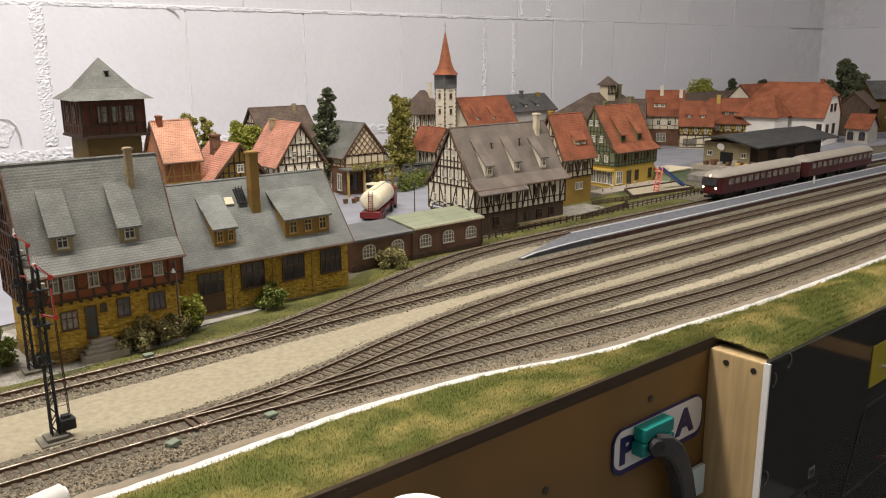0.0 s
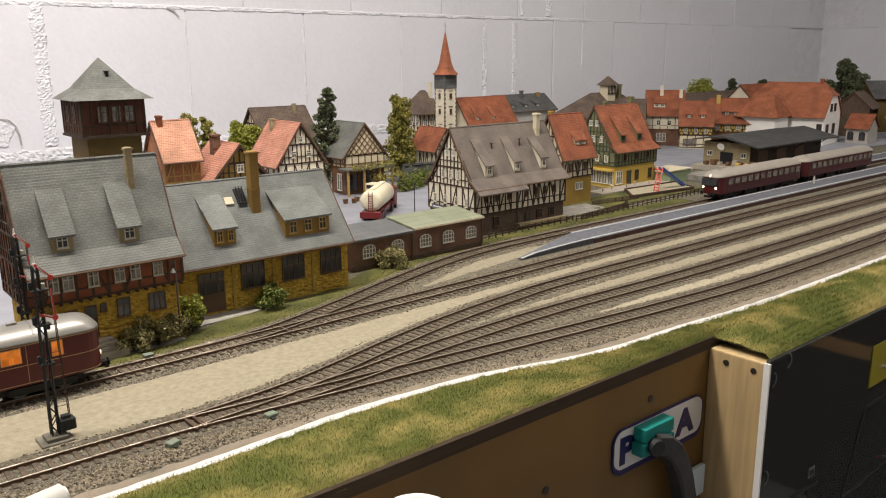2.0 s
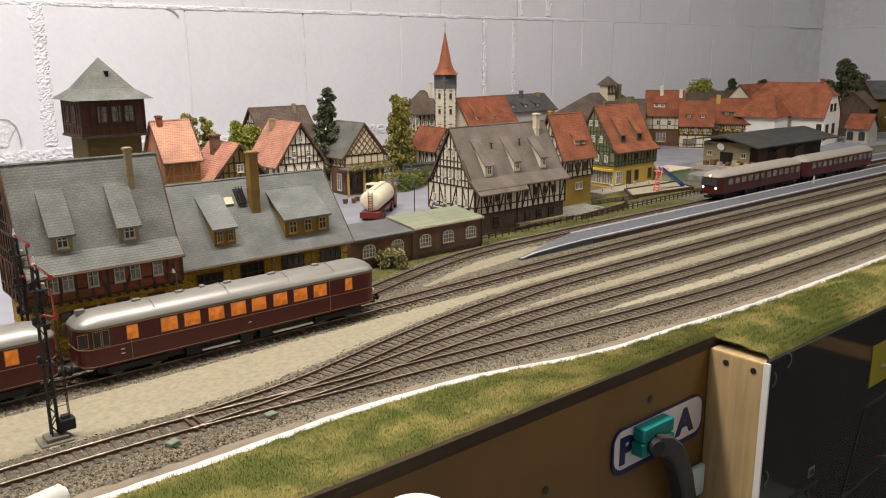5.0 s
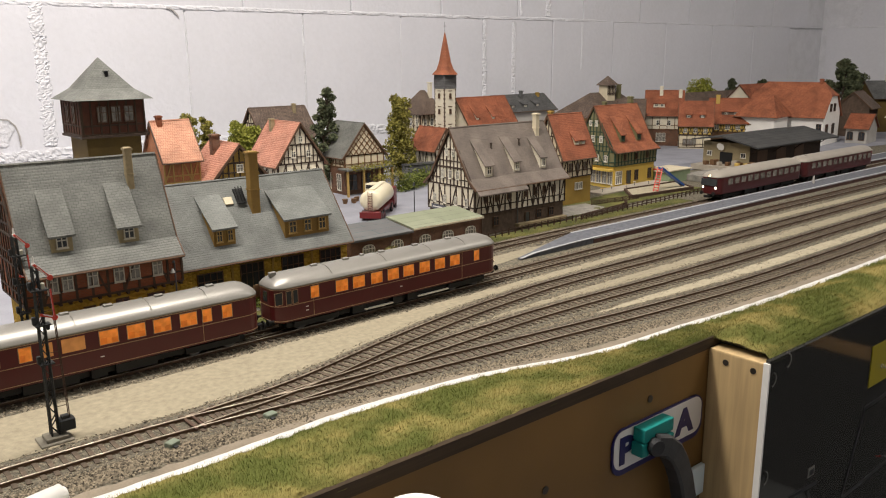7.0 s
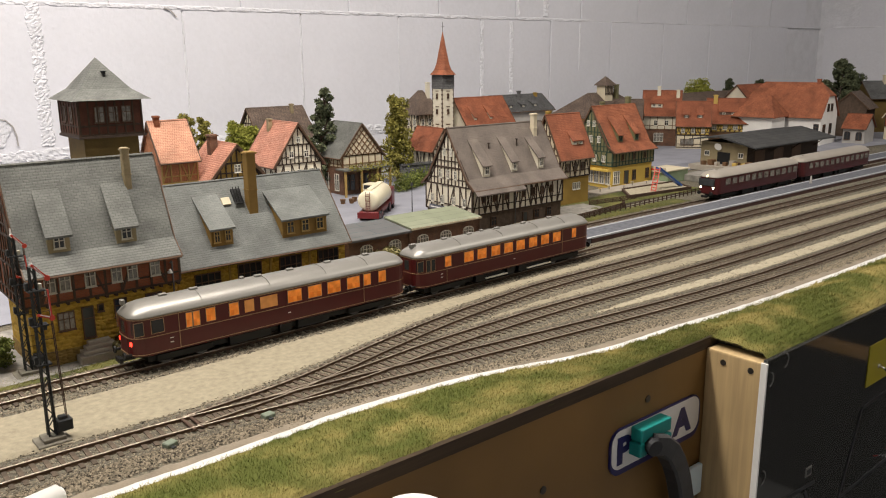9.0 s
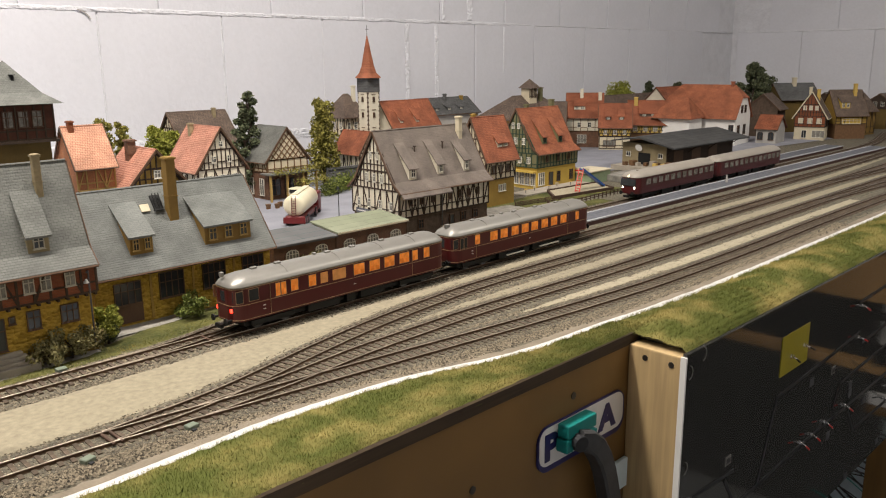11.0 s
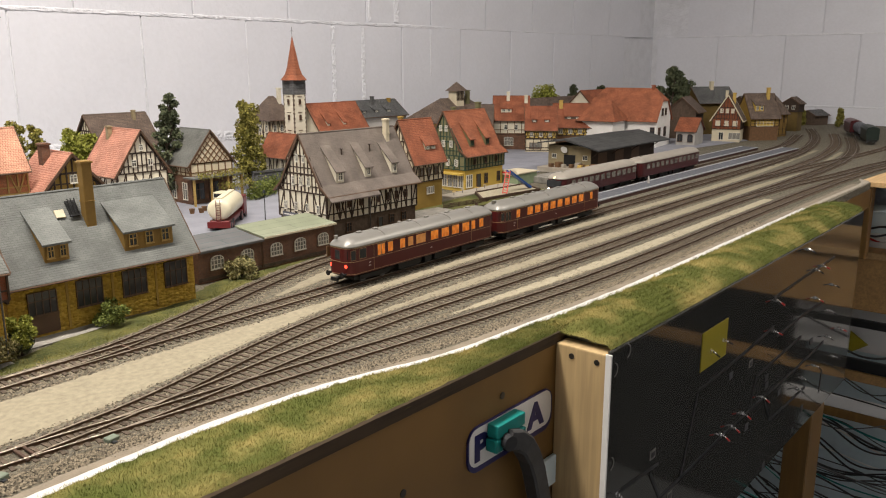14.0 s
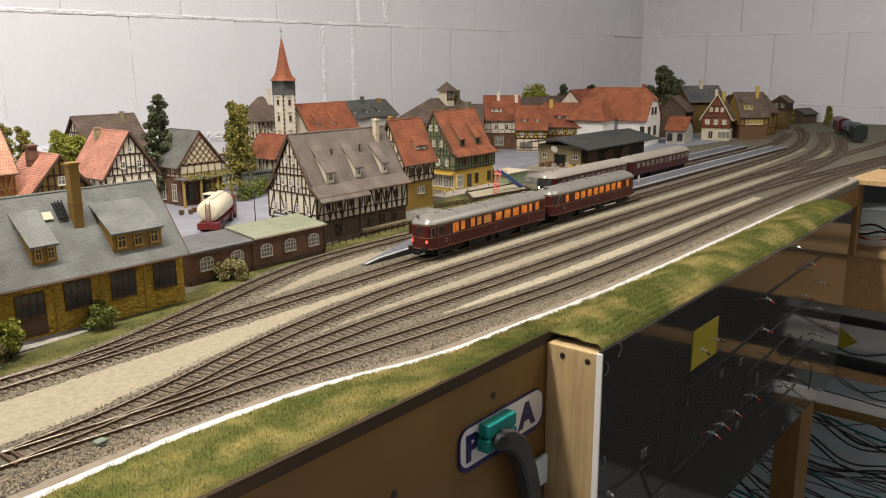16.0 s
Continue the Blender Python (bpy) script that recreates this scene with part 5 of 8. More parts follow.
def town():
    # station: main block and goods annex
    st = house("station_house", "grey slate station house, red timbered storey over yellow stone", 0.17575, 0.621, 0, 0.1045, 0.058, 0.066, 0.139, ((0.043, "stone_yellow", 0.0), (0.07, "brick_red", 0.0035)), "slate", 0.0125, 0.002,
               kick=(0.029, 0.078), timber="timber_umber", frames=((1, "front", 10, " /  \\ / \\  "), (1, "left", 6, "/ \\")), gable_levels=3,
               win=(("front", 0.0515, 0.0125, 0.0075, [-0.0375, -0.0275, -0.0105, 0.008, 0.0195, 0.0363], "frame_grey", C, (1, 1), False), ("front", 0.022, 0.0135, 0.0115, [-0.0285], "frame_brown", C, (2, 1), False),
                    ("front", 0.013, 0.0235, 0.0085, [-0.0137], "frame_brown", "door_dark", (0, 1), False), ("front", 0.031, 0.0055, 0.0045, [-0.0045], "frame_brown", DK, (0, 0), False),
                    ("front", 0.024, 0.014, 0.0095, [0.0098], "frame_brown", "pane_blue", (1, 1), False), ("front", 0.024, 0.0135, 0.013, [0.0348], "frame_brown", "pane_blue", (2, 1), False)),
               dorm=((-0.0272, 0.0785, 0.0925, 0.0145, 0.117, "shed_olive", "frame_grey", 1), (0.0193, 0.0785, 0.0925, 0.0145, 0.117, "shed_olive", "frame_grey", 1)), chim=((0.0303, -0.009, 0.146, 0.0052, "stone_tan"),))
    for k in range(4):
        bm = B(); bevelled(bm, -0.0247 + 0.0026 * k, 0.0073 - 0.0028 * k, -0.029 - 0.0125 + 0.0026 * k, -0.029, 0.0028 * k + (GROUND if k == 0 else 0), 0.0028 * (k + 1) - 0.00005, 0.0004, 1)
        part("step", bm, "concrete", st, "pale stone entrance step")
    bm = B(); box(bm, -0.0528, 0.0528, -0.0296, 0.0296, GROUND, 0.0078); part("plinth", bm, "plinth_yellow", st, "dark yellow stone plinth")
    for k in range(17):  # beam ends that carry the jettied storey
        u = -0.0535 + 0.0067 * k
        bm = B(); box(bm, u - 0.0009, u + 0.0009, -0.0335, -0.0289, 0.0412, 0.0428); part("beam_end", bm, "timber_umber", st)
    bm = B(); rod(bm, (0.0493, -0.0335, 0.004), (0.0493, -0.0335, 0.06), 0.0007, None, 8); rod(bm, (0.0493, -0.0335, 0.06), (0.0463, -0.0385, 0.0605), 0.0007, None, 8); part("drainpipe", bm, "gutter_metal", st)
    bm = B(); rod(bm, (0.0458, -0.033, 0.052), (0.0458, -0.038, 0.054), 0.0006, None, 8); rod(bm, (0.0458, -0.038, 0.0555), (0.0458, -0.038, 0.0525), 0.0006, 0.002, 12); part("lamp", bm, "white_plastic", st, "small white wall lamp")
    an = house("goods_annex", "yellow stone goods annex with grey slate roof and large dark windows", 0.3255, 0.669, 0, 0.163, 0.082, 0.0425, 0.105, ((0.05, "stone_yellow", 0.0),), "slate_fine", 0.0095, 0.001, gable_levels=2, frames=(),
               win=(("front", 0.0145, 0.0225, 0.0225, [-0.017, 0.023, 0.0625], "frame_brown", DK, (3, 1), False), ("front", 0.0155, 0.019, 0.023, [-0.0555], "frame_brown", DK, (3, 1), False)),
               dorm=((-0.0395, 0.0555, 0.071, 0.0195, 0.0915, "plaster_mustard", "frame_ochre", 2), (0.0395, 0.0535, 0.0705, 0.0455, 0.090, "plaster_mustard", "frame_ochre", 3)), chim=((-0.0005, -0.0195, 0.1305, 0.0085, "plaster_mustard"),))
    f = Face("front", 0.163, 0.082)
    bm = B(); f.slab(bm, -0.0685, -0.0435, 0.0, 0.0145, -0.0003, 0.0006); part("goods_door", bm, "frame_brown", an, "brown boarded goods door")
    for u in (-0.0355, 0.003, 0.043):
        bm = B(); f.slab(bm, u - 0.001, u + 0.001, 0.0, 0.0415, 0, 0.0008); part("pilaster", bm, "plaster_ochre", an)
    prof = roof_profile(0.082, 0.0095, 0.0425, 0.105, None)
    sl = math.degrees(math.atan2(0.0625, 0.0505))
    for u, zz, w, h, m, lab in ((-0.0225, 0.0875, 0.008, 0.0075, "plaster_cream", "cream roof hatch"), (-0.0105, 0.0905, 0.0085, 0.015, "underframe", "open dark skylight")):
        yy = -0.0505 * (0.105 - zz) / 0.0625
        bm = B(); bevelled(bm, -w / 2, w / 2, -h / 2, h / 2, 0.0002, 0.0018, 0.0003, 1)
        if m == "underframe":
            for xx in (-0.0028, 0.0, 0.0028):
                rod(bm, (xx, -h / 2, 0.0025), (xx, h / 2, 0.0045), 0.0005, None, 6)
            box(bm, -w / 2 - 0.001, w / 2 - 0.001, -h / 2 - 0.001, -h / 2 + 0.0005, 0.002, 0.003)
        ob = part("skylight", bm, m, an, lab); ob.matrix_basis = pose(u, yy, zz, sl, 0, 0)
    # brick workshop in two bays
    for x0, x1, roof, lab, us, zz in ((0.436, 0.514, "felt_grey", "low brown brick workshop with a grey felt roof", [-0.0175, 0.019], 0.0295), (0.5145, 0.6155, "felt_green", "low brown brick workshop with a pale green roof", [-0.0335, -0.001, 0.0325], 0.0315)):
        L = x1 - x0
        ws = thing("workshop", pose((x0 + x1) / 2, 0.6885, -0.001), lab, "workshop", "workshops")
        bm = B(); prism(bm, [(-0.0225, -0.002), (0.0225, -0.002), (0.0225, zz + 0.0045), (-0.0225, zz)], -L / 2 + 0.0002, L / 2 - 0.0002); part("wall", bm, "brick_brown", ws)
        bm = B(); prism(bm, [(-0.0255, zz - 0.0002), (0.0245, zz + 0.0055), (0.0245, zz + 0.0073), (-0.0255, zz + 0.0016)], -L / 2, L / 2 - (0.0 if zz > 0.03 else 0.0002)); part("roof", bm, roof, ws)
        bm = B(); box(bm, -L / 2, L / 2, -0.0264, -0.0256, zz - 0.0006, zz + 0.0013); part("fascia_board", bm, "plaster_cream" if zz > 0.03 else "gutter_metal", ws)
        f = Face("front", L, 0.045)
        for u in us:
            window(f, ws, u, 0.0105, 0.0155, 0.0135, W, C, (3, 2), True)
        bm = B(); f.slab(bm, -L / 2, L / 2, 0.0, 0.0035, 0, 0.0008); part("plinth", bm, "stone_brown", ws)
        bm = B(); rod(bm, (L / 2 - 0.002, -0.024, 0.0), (L / 2 - 0.002, -0.024, zz), 0.0007, None, 6); part("drainpipe", bm, "frame_brown", ws)
    # big half-timbered house beside the track
    ht = house("half_timbered_house", "white half-timbered house with grey tiled roof and dark stone base", 0.7185, 0.7475, 0, 0.157, 0.085, 0.0545, 0.1255, ((0.0225, "stone_brown", 0.0), (0.06, "plaster_white", 0.0015)), "tile_grey", 0.0075, 0.004,
               kick=(0.036, 0.066), timber="timber_dark", frames=((1, "front", 16, "/\\X\\/\\ /"), (1, "left", 8, "/ \\ / \\")), gable_levels=3,
               win=(("left", 0.032, 0.0105, 0.0055, [-0.03, -0.0105, 0.0105, 0.03], W, DK, (1, 1), False), ("left", 0.064, 0.0105, 0.0055, [-0.014, 0.0, 0.014], W, DK, (1, 1), False), ("left", 0.092, 0.009, 0.0045, [-0.006, 0.006], W, DK, (1, 1), False),
                    ("front", 0.0375, 0.0095, 0.0055, [-0.062, -0.044, -0.024, 0.006, 0.024, 0.04, 0.058], "frame_brown", DK, (1, 1), False), ("front", 0.0065, 0.0115, 0.0095, [-0.044, 0.032, 0.055], "frame_brown", DK, (1, 1), False), ("front", 0.0, 0.017, 0.0085, [0.011], "frame_brown", "door_dark", (0, 0), False)),
               dorm=((-0.0495, 0.0665, 0.0815, 0.0125, 0.107, "plaster_white", W, 1), (-0.0005, 0.0685, 0.0825, 0.0105, 0.107, "plaster_white", W, 1), (0.047, 0.068, 0.0835, 0.0105, 0.104, "plaster_white", W, 1)), chim=((0.0605, -0.008, 0.1365, 0.0068, "plaster_cream"),))
    f = Face("left", 0.16, 0.088)
    bm = B(); f.slab(bm, -0.036, -0.008, 0.0225, 0.0285, 0.0002, 0.0012); part("sign_board", bm, "platform_grey", ht, "blue-grey shop sign with unreadable bars")
    bm = B(); f.slab(bm, -0.033, -0.011, 0.0248, 0.0262, 0.0012, 0.0015); part("sign_bar", bm, "label_white", ht)
    bm = B(); rod(bm, (-0.008, -0.0445, 0.0), (-0.008, -0.0445, 0.053), 0.0007, None, 6); part("drainpipe", bm, "gutter_metal", ht)
    bm = B(); box(bm, -0.01, 0.0785, -0.050, -0.0426, 0.0, 0.0045); part("terrace", bm, "stone_tan", ht, "tan stone terrace")
    bm = B(); prism(bm, [(-0.0492, 0.0552), (-0.0562, 0.0490), (-0.0562, 0.0474), (-0.0492, 0.0536)], -0.0825, 0.0); part("roof", bm, "tile_grey", ht, "lower eave of the roof")
    for u, z in ((-0.028, 0.098), (0.021, 0.1)):
        bm = B(); rod(bm, (u, -0.0165, z - 0.004), (u, -0.0165, z + 0.006), 0.0009, 0.0009, 8); box(bm, u - 0.0015, u + 0.0015, -0.018, -0.015, z + 0.006, z + 0.0068); part("vent_pipe", bm, "timber_dark", ht)
    # red house behind it
    house("village_house", "red-roofed house, dark timbering over an ochre ground floor", 0.900, 0.797, 0, 0.064, 0.052, 0.064, 0.127, ((0.037, "plaster_ochre", 0.0), (0.066, "plaster_cream", 0.001)), "tile_red", 0.006, 0.005, timber="timber_dark",
          frames=((1, "front", 6, "/ \\"), (1, "left", 5, "/ \\")), win=(("front", 0.0185, 0.0105, 0.0075, [0.0, 0.0085], W, C, (1, 0), False), ("front", 0.046, 0.012, 0.006, [-0.016, 0.0, 0.016], "frame_brown", C, (1, 0), False)),
          dorm=((0.003, 0.083, 0.091, 0.0105, 0.1, "plaster_cream", W, 1), (0.0155, 0.083, 0.091, 0.0105, 0.1, "plaster_cream", W, 1)), chim=((-0.026, 0.004, 0.132, 0.006, "plaster_ochre"),))
    # green inn
    gi = house("inn", "dark green half-timbered inn with orange roof and yellow ground floor", 1.108, 0.868, 0, 0.107, 0.088, 0.0555, 0.128, ((0.032, "plaster_yellow", 0.0), (0.062, "plaster_green", 0.002)), "tile_rust", 0.008, 0.004, kick=(0.036, 0.066), timber="timber_green",
               frames=((1, "front", 13, " "), (1, "left", 8, "/ \\")), gable_levels=3,
               win=(("left", 0.039, 0.0105, 0.007, [-0.028, -0.0095, 0.0095, 0.028], W, C, (1, 1), False), ("left", 0.07, 0.0105, 0.0065, [-0.017, 0.0, 0.017], W, C, (1, 1), False), ("left", 0.096, 0.009, 0.0055, [-0.006, 0.006], W, C, (1, 1), False),
                    ("front", 0.006, 0.0165, 0.009, [0.005, 0.041], "frame_brown", DK, (1, 1), False), ("front", 0.001, 0.022, 0.011, [-0.016], "frame_brown", "door_dark", (0, 0), False), ("front", 0.003, 0.021, 0.016, [-0.042], W, C, (2, 1), False), ("front", 0.041, 0.010, 0.0055, [-0.03, 0.0, 0.03], "frame_brown", DK, (1, 0), False)),
               dorm=((-0.022, 0.069, 0.083, 0.012, 0.108, "plaster_green", "timber_green", 1), (0.021, 0.069, 0.083, 0.012, 0.108, "plaster_green", "timber_green", 1)), chim=((0.044, 0.004, 0.14, 0.0075, "plaster_green"), (-0.02, 0.008, 0.134, 0.006, "plaster_green")))
    f = Face("left", 0.107, 0.088)
    bm = B(); f.slab(bm, -0.041, 0.043, 0.0245, 0.0275, 0.0005, 0.010); part("awning", bm, "plaster_yellow", gi, "cream glazed porch roof")
    for k in range(7):
        window(f, gi, -0.034 + 0.0117 * k, 0.003, 0.0098, 0.021, W, C, (1, 1))
    bm = B(); bevelled(bm, 0.985, 1.165, 0.790, 0.8225, GROUND, 0.0, 0.0004, 1); tagged(part("terrace", bm, "concrete"), "pale paved terrace before the inn", "terrace", "", "structure")
    # tower
    tw = thing("tower", pose(0.2605, 0.83, 0) @ Matrix.Diagonal((0.87, 0.87, 1.0, 1.0)), "ochre tower with red timbered top storey and slate pyramid roof", "tower")
    bm = B(); box(bm, -0.0295, 0.0295, -0.029, 0.029, GROUND, 0.139); part("wall", bm, "plaster_umber", tw)
    bm = B(); box(bm, -0.0345, 0.0345, -0.034, 0.034, 0.1385, 0.173); part("wall", bm, "brick_dark", tw, "red timbered top storey")
    for side in ("front", "left"):
        f = Face(side, 0.069, 0.068); bm = B(); framing(f, bm, -0.0335, 0.0335, 0.1395, 0.1715, 7, "  ", 0.0018, False); f.beam(bm, -0.0335, 0.148, 0.0335, 0.148, 0.0016)
        part("timber_frame", bm, "timber_umber", tw)
        for u in ((-0.0125, 0.0025, 0.0165) if side == "front" else (-0.012, 0.012)):
            window(f, tw, u, 0.151, 0.0105, 0.015, "frame_brown", C, (1, 1))
    bm = B()
    prof = [(0.0432, 0.172), (0.027, 0.182), (0.0, 0.2115)]
    rings = [[bm.verts.new((sx * r, sy * r * 0.98, z)) for sx, sy in ((-1, -1), (1, -1), (1, 1), (-1, 1))] for r, z in prof[:2]]
    tip = bm.verts.new((0, 0, prof[2][1]))
    for k in range(4):
        bm.faces.new((rings[0][k], rings[0][(k + 1) % 4], rings[1][(k + 1) % 4], rings[1][k])); bm.faces.new((rings[1][k], rings[1][(k + 1) % 4], tip))
    bm.faces.new(rings[0][::-1])
    part("roof", bm, "slate", tw)
    bm = B(); box(bm, 0.001, 0.004, -0.0165, -0.013, 0.188, 0.198); box(bm, 0.0, 0.005, -0.018, -0.0125, 0.198, 0.1987); part("vent", bm, "underframe", tw, "dark roof vent")
    bm = B(); box(bm, -0.0365, 0.0365, -0.0365, 0.0365, 0.1365, 0.1388); part("jetty_beam", bm, "timber_dark", tw)
    # houses behind the station
    house("village_house", "small brick house with bright orange tiled roof", 0.354, 0.902, 0, 0.04, 0.05, 0.098, 0.142, ((0.074, "brick_orange", 0.0), (0.1, "brick_orange", 0.001)), "tile_orange", 0.006, 0.003, timber="frame_ochre", frames=((1, "front", 4, "/ \\"), (0, "front", 4, " / \\")),
          win=(("front", 0.05, 0.02, 0.011, [0.002], "frame_ochre", C, (1, 1), False),), chim=((-0.013, -0.002, 0.148, 0.006, "brick_red"),))
    house("village_house", "small ochre timbered house with a pink tiled roof", 0.411, 0.887, -90, 0.072, 0.062, 0.074, 0.115, ((0.078, "plaster_ochre", 0.0),), "tile_pink", 0.006, 0.003, timber="timber_dark", frames=((0, "right", 5, "/ \\"), (0, "front", 6, "/ \\")), faces=("right", "front"),
          win=(("right", 0.083, 0.009, 0.008, [0.0], W, C, (1, 1), False),), chim=((-0.006, -0.009, 0.124, 0.0095, "brick_brown"),))
    house("village_house", "white half-timbered house with salmon tiled roof", 0.577, 1.043, -90, 0.084, 0.072, 0.061, 0.121, ((0.032, "plaster_white", 0.0), (0.066, "plaster_white", 0.001)), "tile_pink", 0.006, 0.004, timber="timber_dark", frames=((1, "right", 6, "/ \\"), (1, "front", 6, "/ \\"), (0, "right", 6, "\\ /")),
          win=(("right", 0.046, 0.010, 0.007, [-0.02, 0.0, 0.02], W, DK, (1, 1), False), ("right", 0.073, 0.009, 0.007, [-0.012, 0.012], W, DK, (1, 1), False), ("right", 0.094, 0.008, 0.006, [0.0], W, DK, (1, 1), False)), chim=((-0.022, -0.008, 0.124, 0.0065, "stone_tan"),))
    house("village_house", "farmhouse with a long dark brown roof", 0.686, 1.262, 0, 0.1, 0.075, 0.076, 0.1275, ((0.08, "plaster_cream", 0.0),), "tile_brown", 0.007, 0.004, timber="timber_dark", frames=((0, "front", 8, "/ \\"), (0, "left", 6, "/ \\")), chim=((0.028, -0.008, 0.132, 0.0055, "stone_tan"),))
    sh = house("shop_house", "yellow lattice-timbered shop with grey roof and ivy porch", 0.7265, 1.098, -90, 0.074, 0.074, 0.056, 0.1085, ((0.04, "brick_brown", 0.0), (0.06, "plaster_cream", 0.0005)), "slate", 0.006, 0.003, timber="timber_brown", lattice=True, frames=((1, "right", 6, " "), (1, "front", 6, "/ \\")),
               win=(("right", 0.004, 0.026, 0.018, [-0.024, 0.002], "frame_brown", DK, (1, 1), False), ("front", 0.004, 0.026, 0.012, [0.02, -0.01], W, C, (1, 1), False)))
    bm = B(); box(bm, 0.033, 0.060, -0.048, 0.043, 0.0385, 0.0405); part("porch_roof", bm, "slate", sh, "flat grey porch roof")
    for yy in (-0.045, -0.015, 0.015, 0.04):
        bm = B(); box(bm, 0.055, 0.058, yy - 0.0014, yy + 0.0014, GROUND, 0.0385)
        part("porch_post", bm, "frame_ochre", sh)
    ivy(0.7265, 1.0375, 0.043, 0.04, 0.009, 0.004, "leaf_olive", 500, 31, "yellow-green ivy over the shop porch")
    ivy(0.745, 1.025, 0.026, 0.03, 0.009, 0.005, "leaf_olive", 420, 32, "yellow climbing plant on a porch trellis")
    # church
    ch = thing("church", pose(0.9705, 1.15, 0), "white timbered church with a tall red spire and red nave roof", "church")
    bm = B(); box(bm, -0.0138, 0.0138, -0.0138, 0.0138, GROUND, 0.152); part("tower_wall", bm, "plaster_white", ch)
    bm = B(); box(bm, -0.0146, 0.0146, -0.0146, 0.0146, 0.152, 0.179); part("belfry", bm, "slate_dark", ch, "slate-clad belfry")
    for sx in (-1, 1):
        for sy in (-1, 1):
            bm = B()
            for k in range(38):
                q = 0.0026 if k % 2 else 0.0014
                box(bm, sx * 0.0141 - q * (sx > 0) , sx * 0.0141 + q * (sx < 0), sy * 0.0141 - q * (sy > 0), sy * 0.0141 + q * (sy < 0), 0.004 * k, 0.004 * k + 0.0037)
            part("corner_stones", bm, "stone_brown", ch, "dark corner stones")
    for side in ("front", "left"):
        f = Face(side, 0.0276, 0.0276)
        for z in (0.04, 0.075, 0.107, 0.135):
            window(f, ch, 0.0, z, 0.0048, 0.009, "frame_brown", DK, (1, 0), True)
            bm = B(); f.slab(bm, -0.0045, 0.0045, z + 0.0125, z + 0.0138, 0, 0.0008); part("moulding", bm, "frame_brown", ch)
    bm = B()
    prof = [(0.0235, 0.177), (0.0155, 0.186), (0.0112, 0.198), (0.0006, 0.252)]
    n = 8
    rings = [[bm.verts.new((r * math.cos((k + 0.5) * math.tau / n) * 1.06, r * math.sin((k + 0.5) * math.tau / n) * 1.06, z)) for k in range(n)] for r, z in prof]
    for a, b in zip(rings, rings[1:]):
        for k in range(n):
            bm.faces.new((a[k], a[(k + 1) % n], b[(k + 1) % n], b[k]))
    bm.faces.new(rings[0][::-1]), bm.faces.new(rings[-1])
    part("spire", bm, "tile_rust", ch)
    bm = B(); rod(bm, (0, 0, 0.25), (0, 0, 0.269), 0.0005, None, 6); bar(bm, (-0.0035, 0, 0.262), (0.0035, 0, 0.262), 0.0007, 0.0007); part("cross", bm, "gutter_metal", ch)
    house("church_nave", "white timbered church nave under a red tiled roof", 1.058, 1.15, 0, 0.115, 0.09, 0.068, 0.134, ((0.04, "plaster_white", 0.0), (0.075, "plaster_white", 0.0005)), "tile_red", 0.006, 0.006, timber="timber_dark", frames=((1, "front", 10, "/ \\"), (0, "front", 10, "\\ /")),
          dorm=((-0.035, 0.094, 0.1, 0.006, 0.116, "plaster_white", W, 1), (0.005, 0.094, 0.1, 0.006, 0.116, "plaster_white", W, 1)), category="church")
    house("side_chapel", "low white timbered annex with a red roof", 0.925, 1.132, -90, 0.07, 0.045, 0.046, 0.086, ((0.05, "plaster_white", 0.0),), "tile_red", 0.005, 0.003, timber="timber_dark", frames=((0, "right", 5, "/ \\"), (0, "front", 6, "/ \\")), category="church")
    house("village_house", "tall grey house with a hipped brown roof", 1.052, 1.32, 0, 0.06, 0.06, 0.096, 0.142, ((0.06, "plaster_grey", 0.0), (0.1, "plaster_cream", 0.0)), "tile_brown", 0.008, 0.006, timber="timber_dark", frames=((1, "front", 6, "/ \\"), (1, "left", 6, "\\ /")), hip=0.03,
          win=(("front", 0.072, 0.014, 0.008, [-0.018, 0.0, 0.018], W, DK, (1, 1), False), ("left", 0.072, 0.014, 0.008, [-0.02, 0.0, 0.02], W, DK, (1, 1), False)), chim=((0.012, -0.01, 0.158, 0.007, "plaster_white"),))
    house("village_house", "long low house with a dark slate roof", 1.37, 1.36, 0, 0.17, 0.08, 0.085, 0.121, ((0.09, "plaster_grey", 0.0),), "slate_dark", 0.006, 0.003, chim=((0.0, -0.01, 0.13, 0.007, "slate_dark"), (0.06, -0.006, 0.124, 0.007, "plaster_ochre")),
          dorm=((-0.05, 0.094, 0.1, 0.012, 0.106, "slate_dark", W, 1), (-0.01, 0.094, 0.1, 0.012, 0.106, "slate_dark", W, 1), (0.03, 0.094, 0.1, 0.012, 0.106, "slate_dark", W, 1)))
    tn = house("town_hall", "large house with a hipped brown roof and lantern turret", 1.535, 1.24, 0, 0.21, 0.12, 0.072, 0.124, ((0.04, "plaster_cream", 0.0), (0.078, "plaster_mustard", 0.0)), "tile_brown", 0.008, 0.004, hip=0.06, timber="timber_dark", frames=((1, "front", 14, "/ \\"), (1, "left", 8, "/ \\")), chim=((0.03, -0.02, 0.142, 0.009, "plaster_green"),))
    bm = B(); box(bm, -0.017, 0.009, -0.026, 0.0, 0.105, 0.14); part("turret", bm, "plaster_cream", tn, "timbered lantern turret")
    f = Face("front", 0.036, 0.052); bm = B()
    for k in range(6):
        u = -0.017 + 0.0052 * k; f.beam(bm, u, 0.118, u, 0.14, 0.0022, 0.001)
    f.beam(bm, -0.017, 0.122, 0.009, 0.122, 0.002, 0.001)
    part("turret_frame", bm, "timber_dark", tn)
    bm = B(); e = 0.02
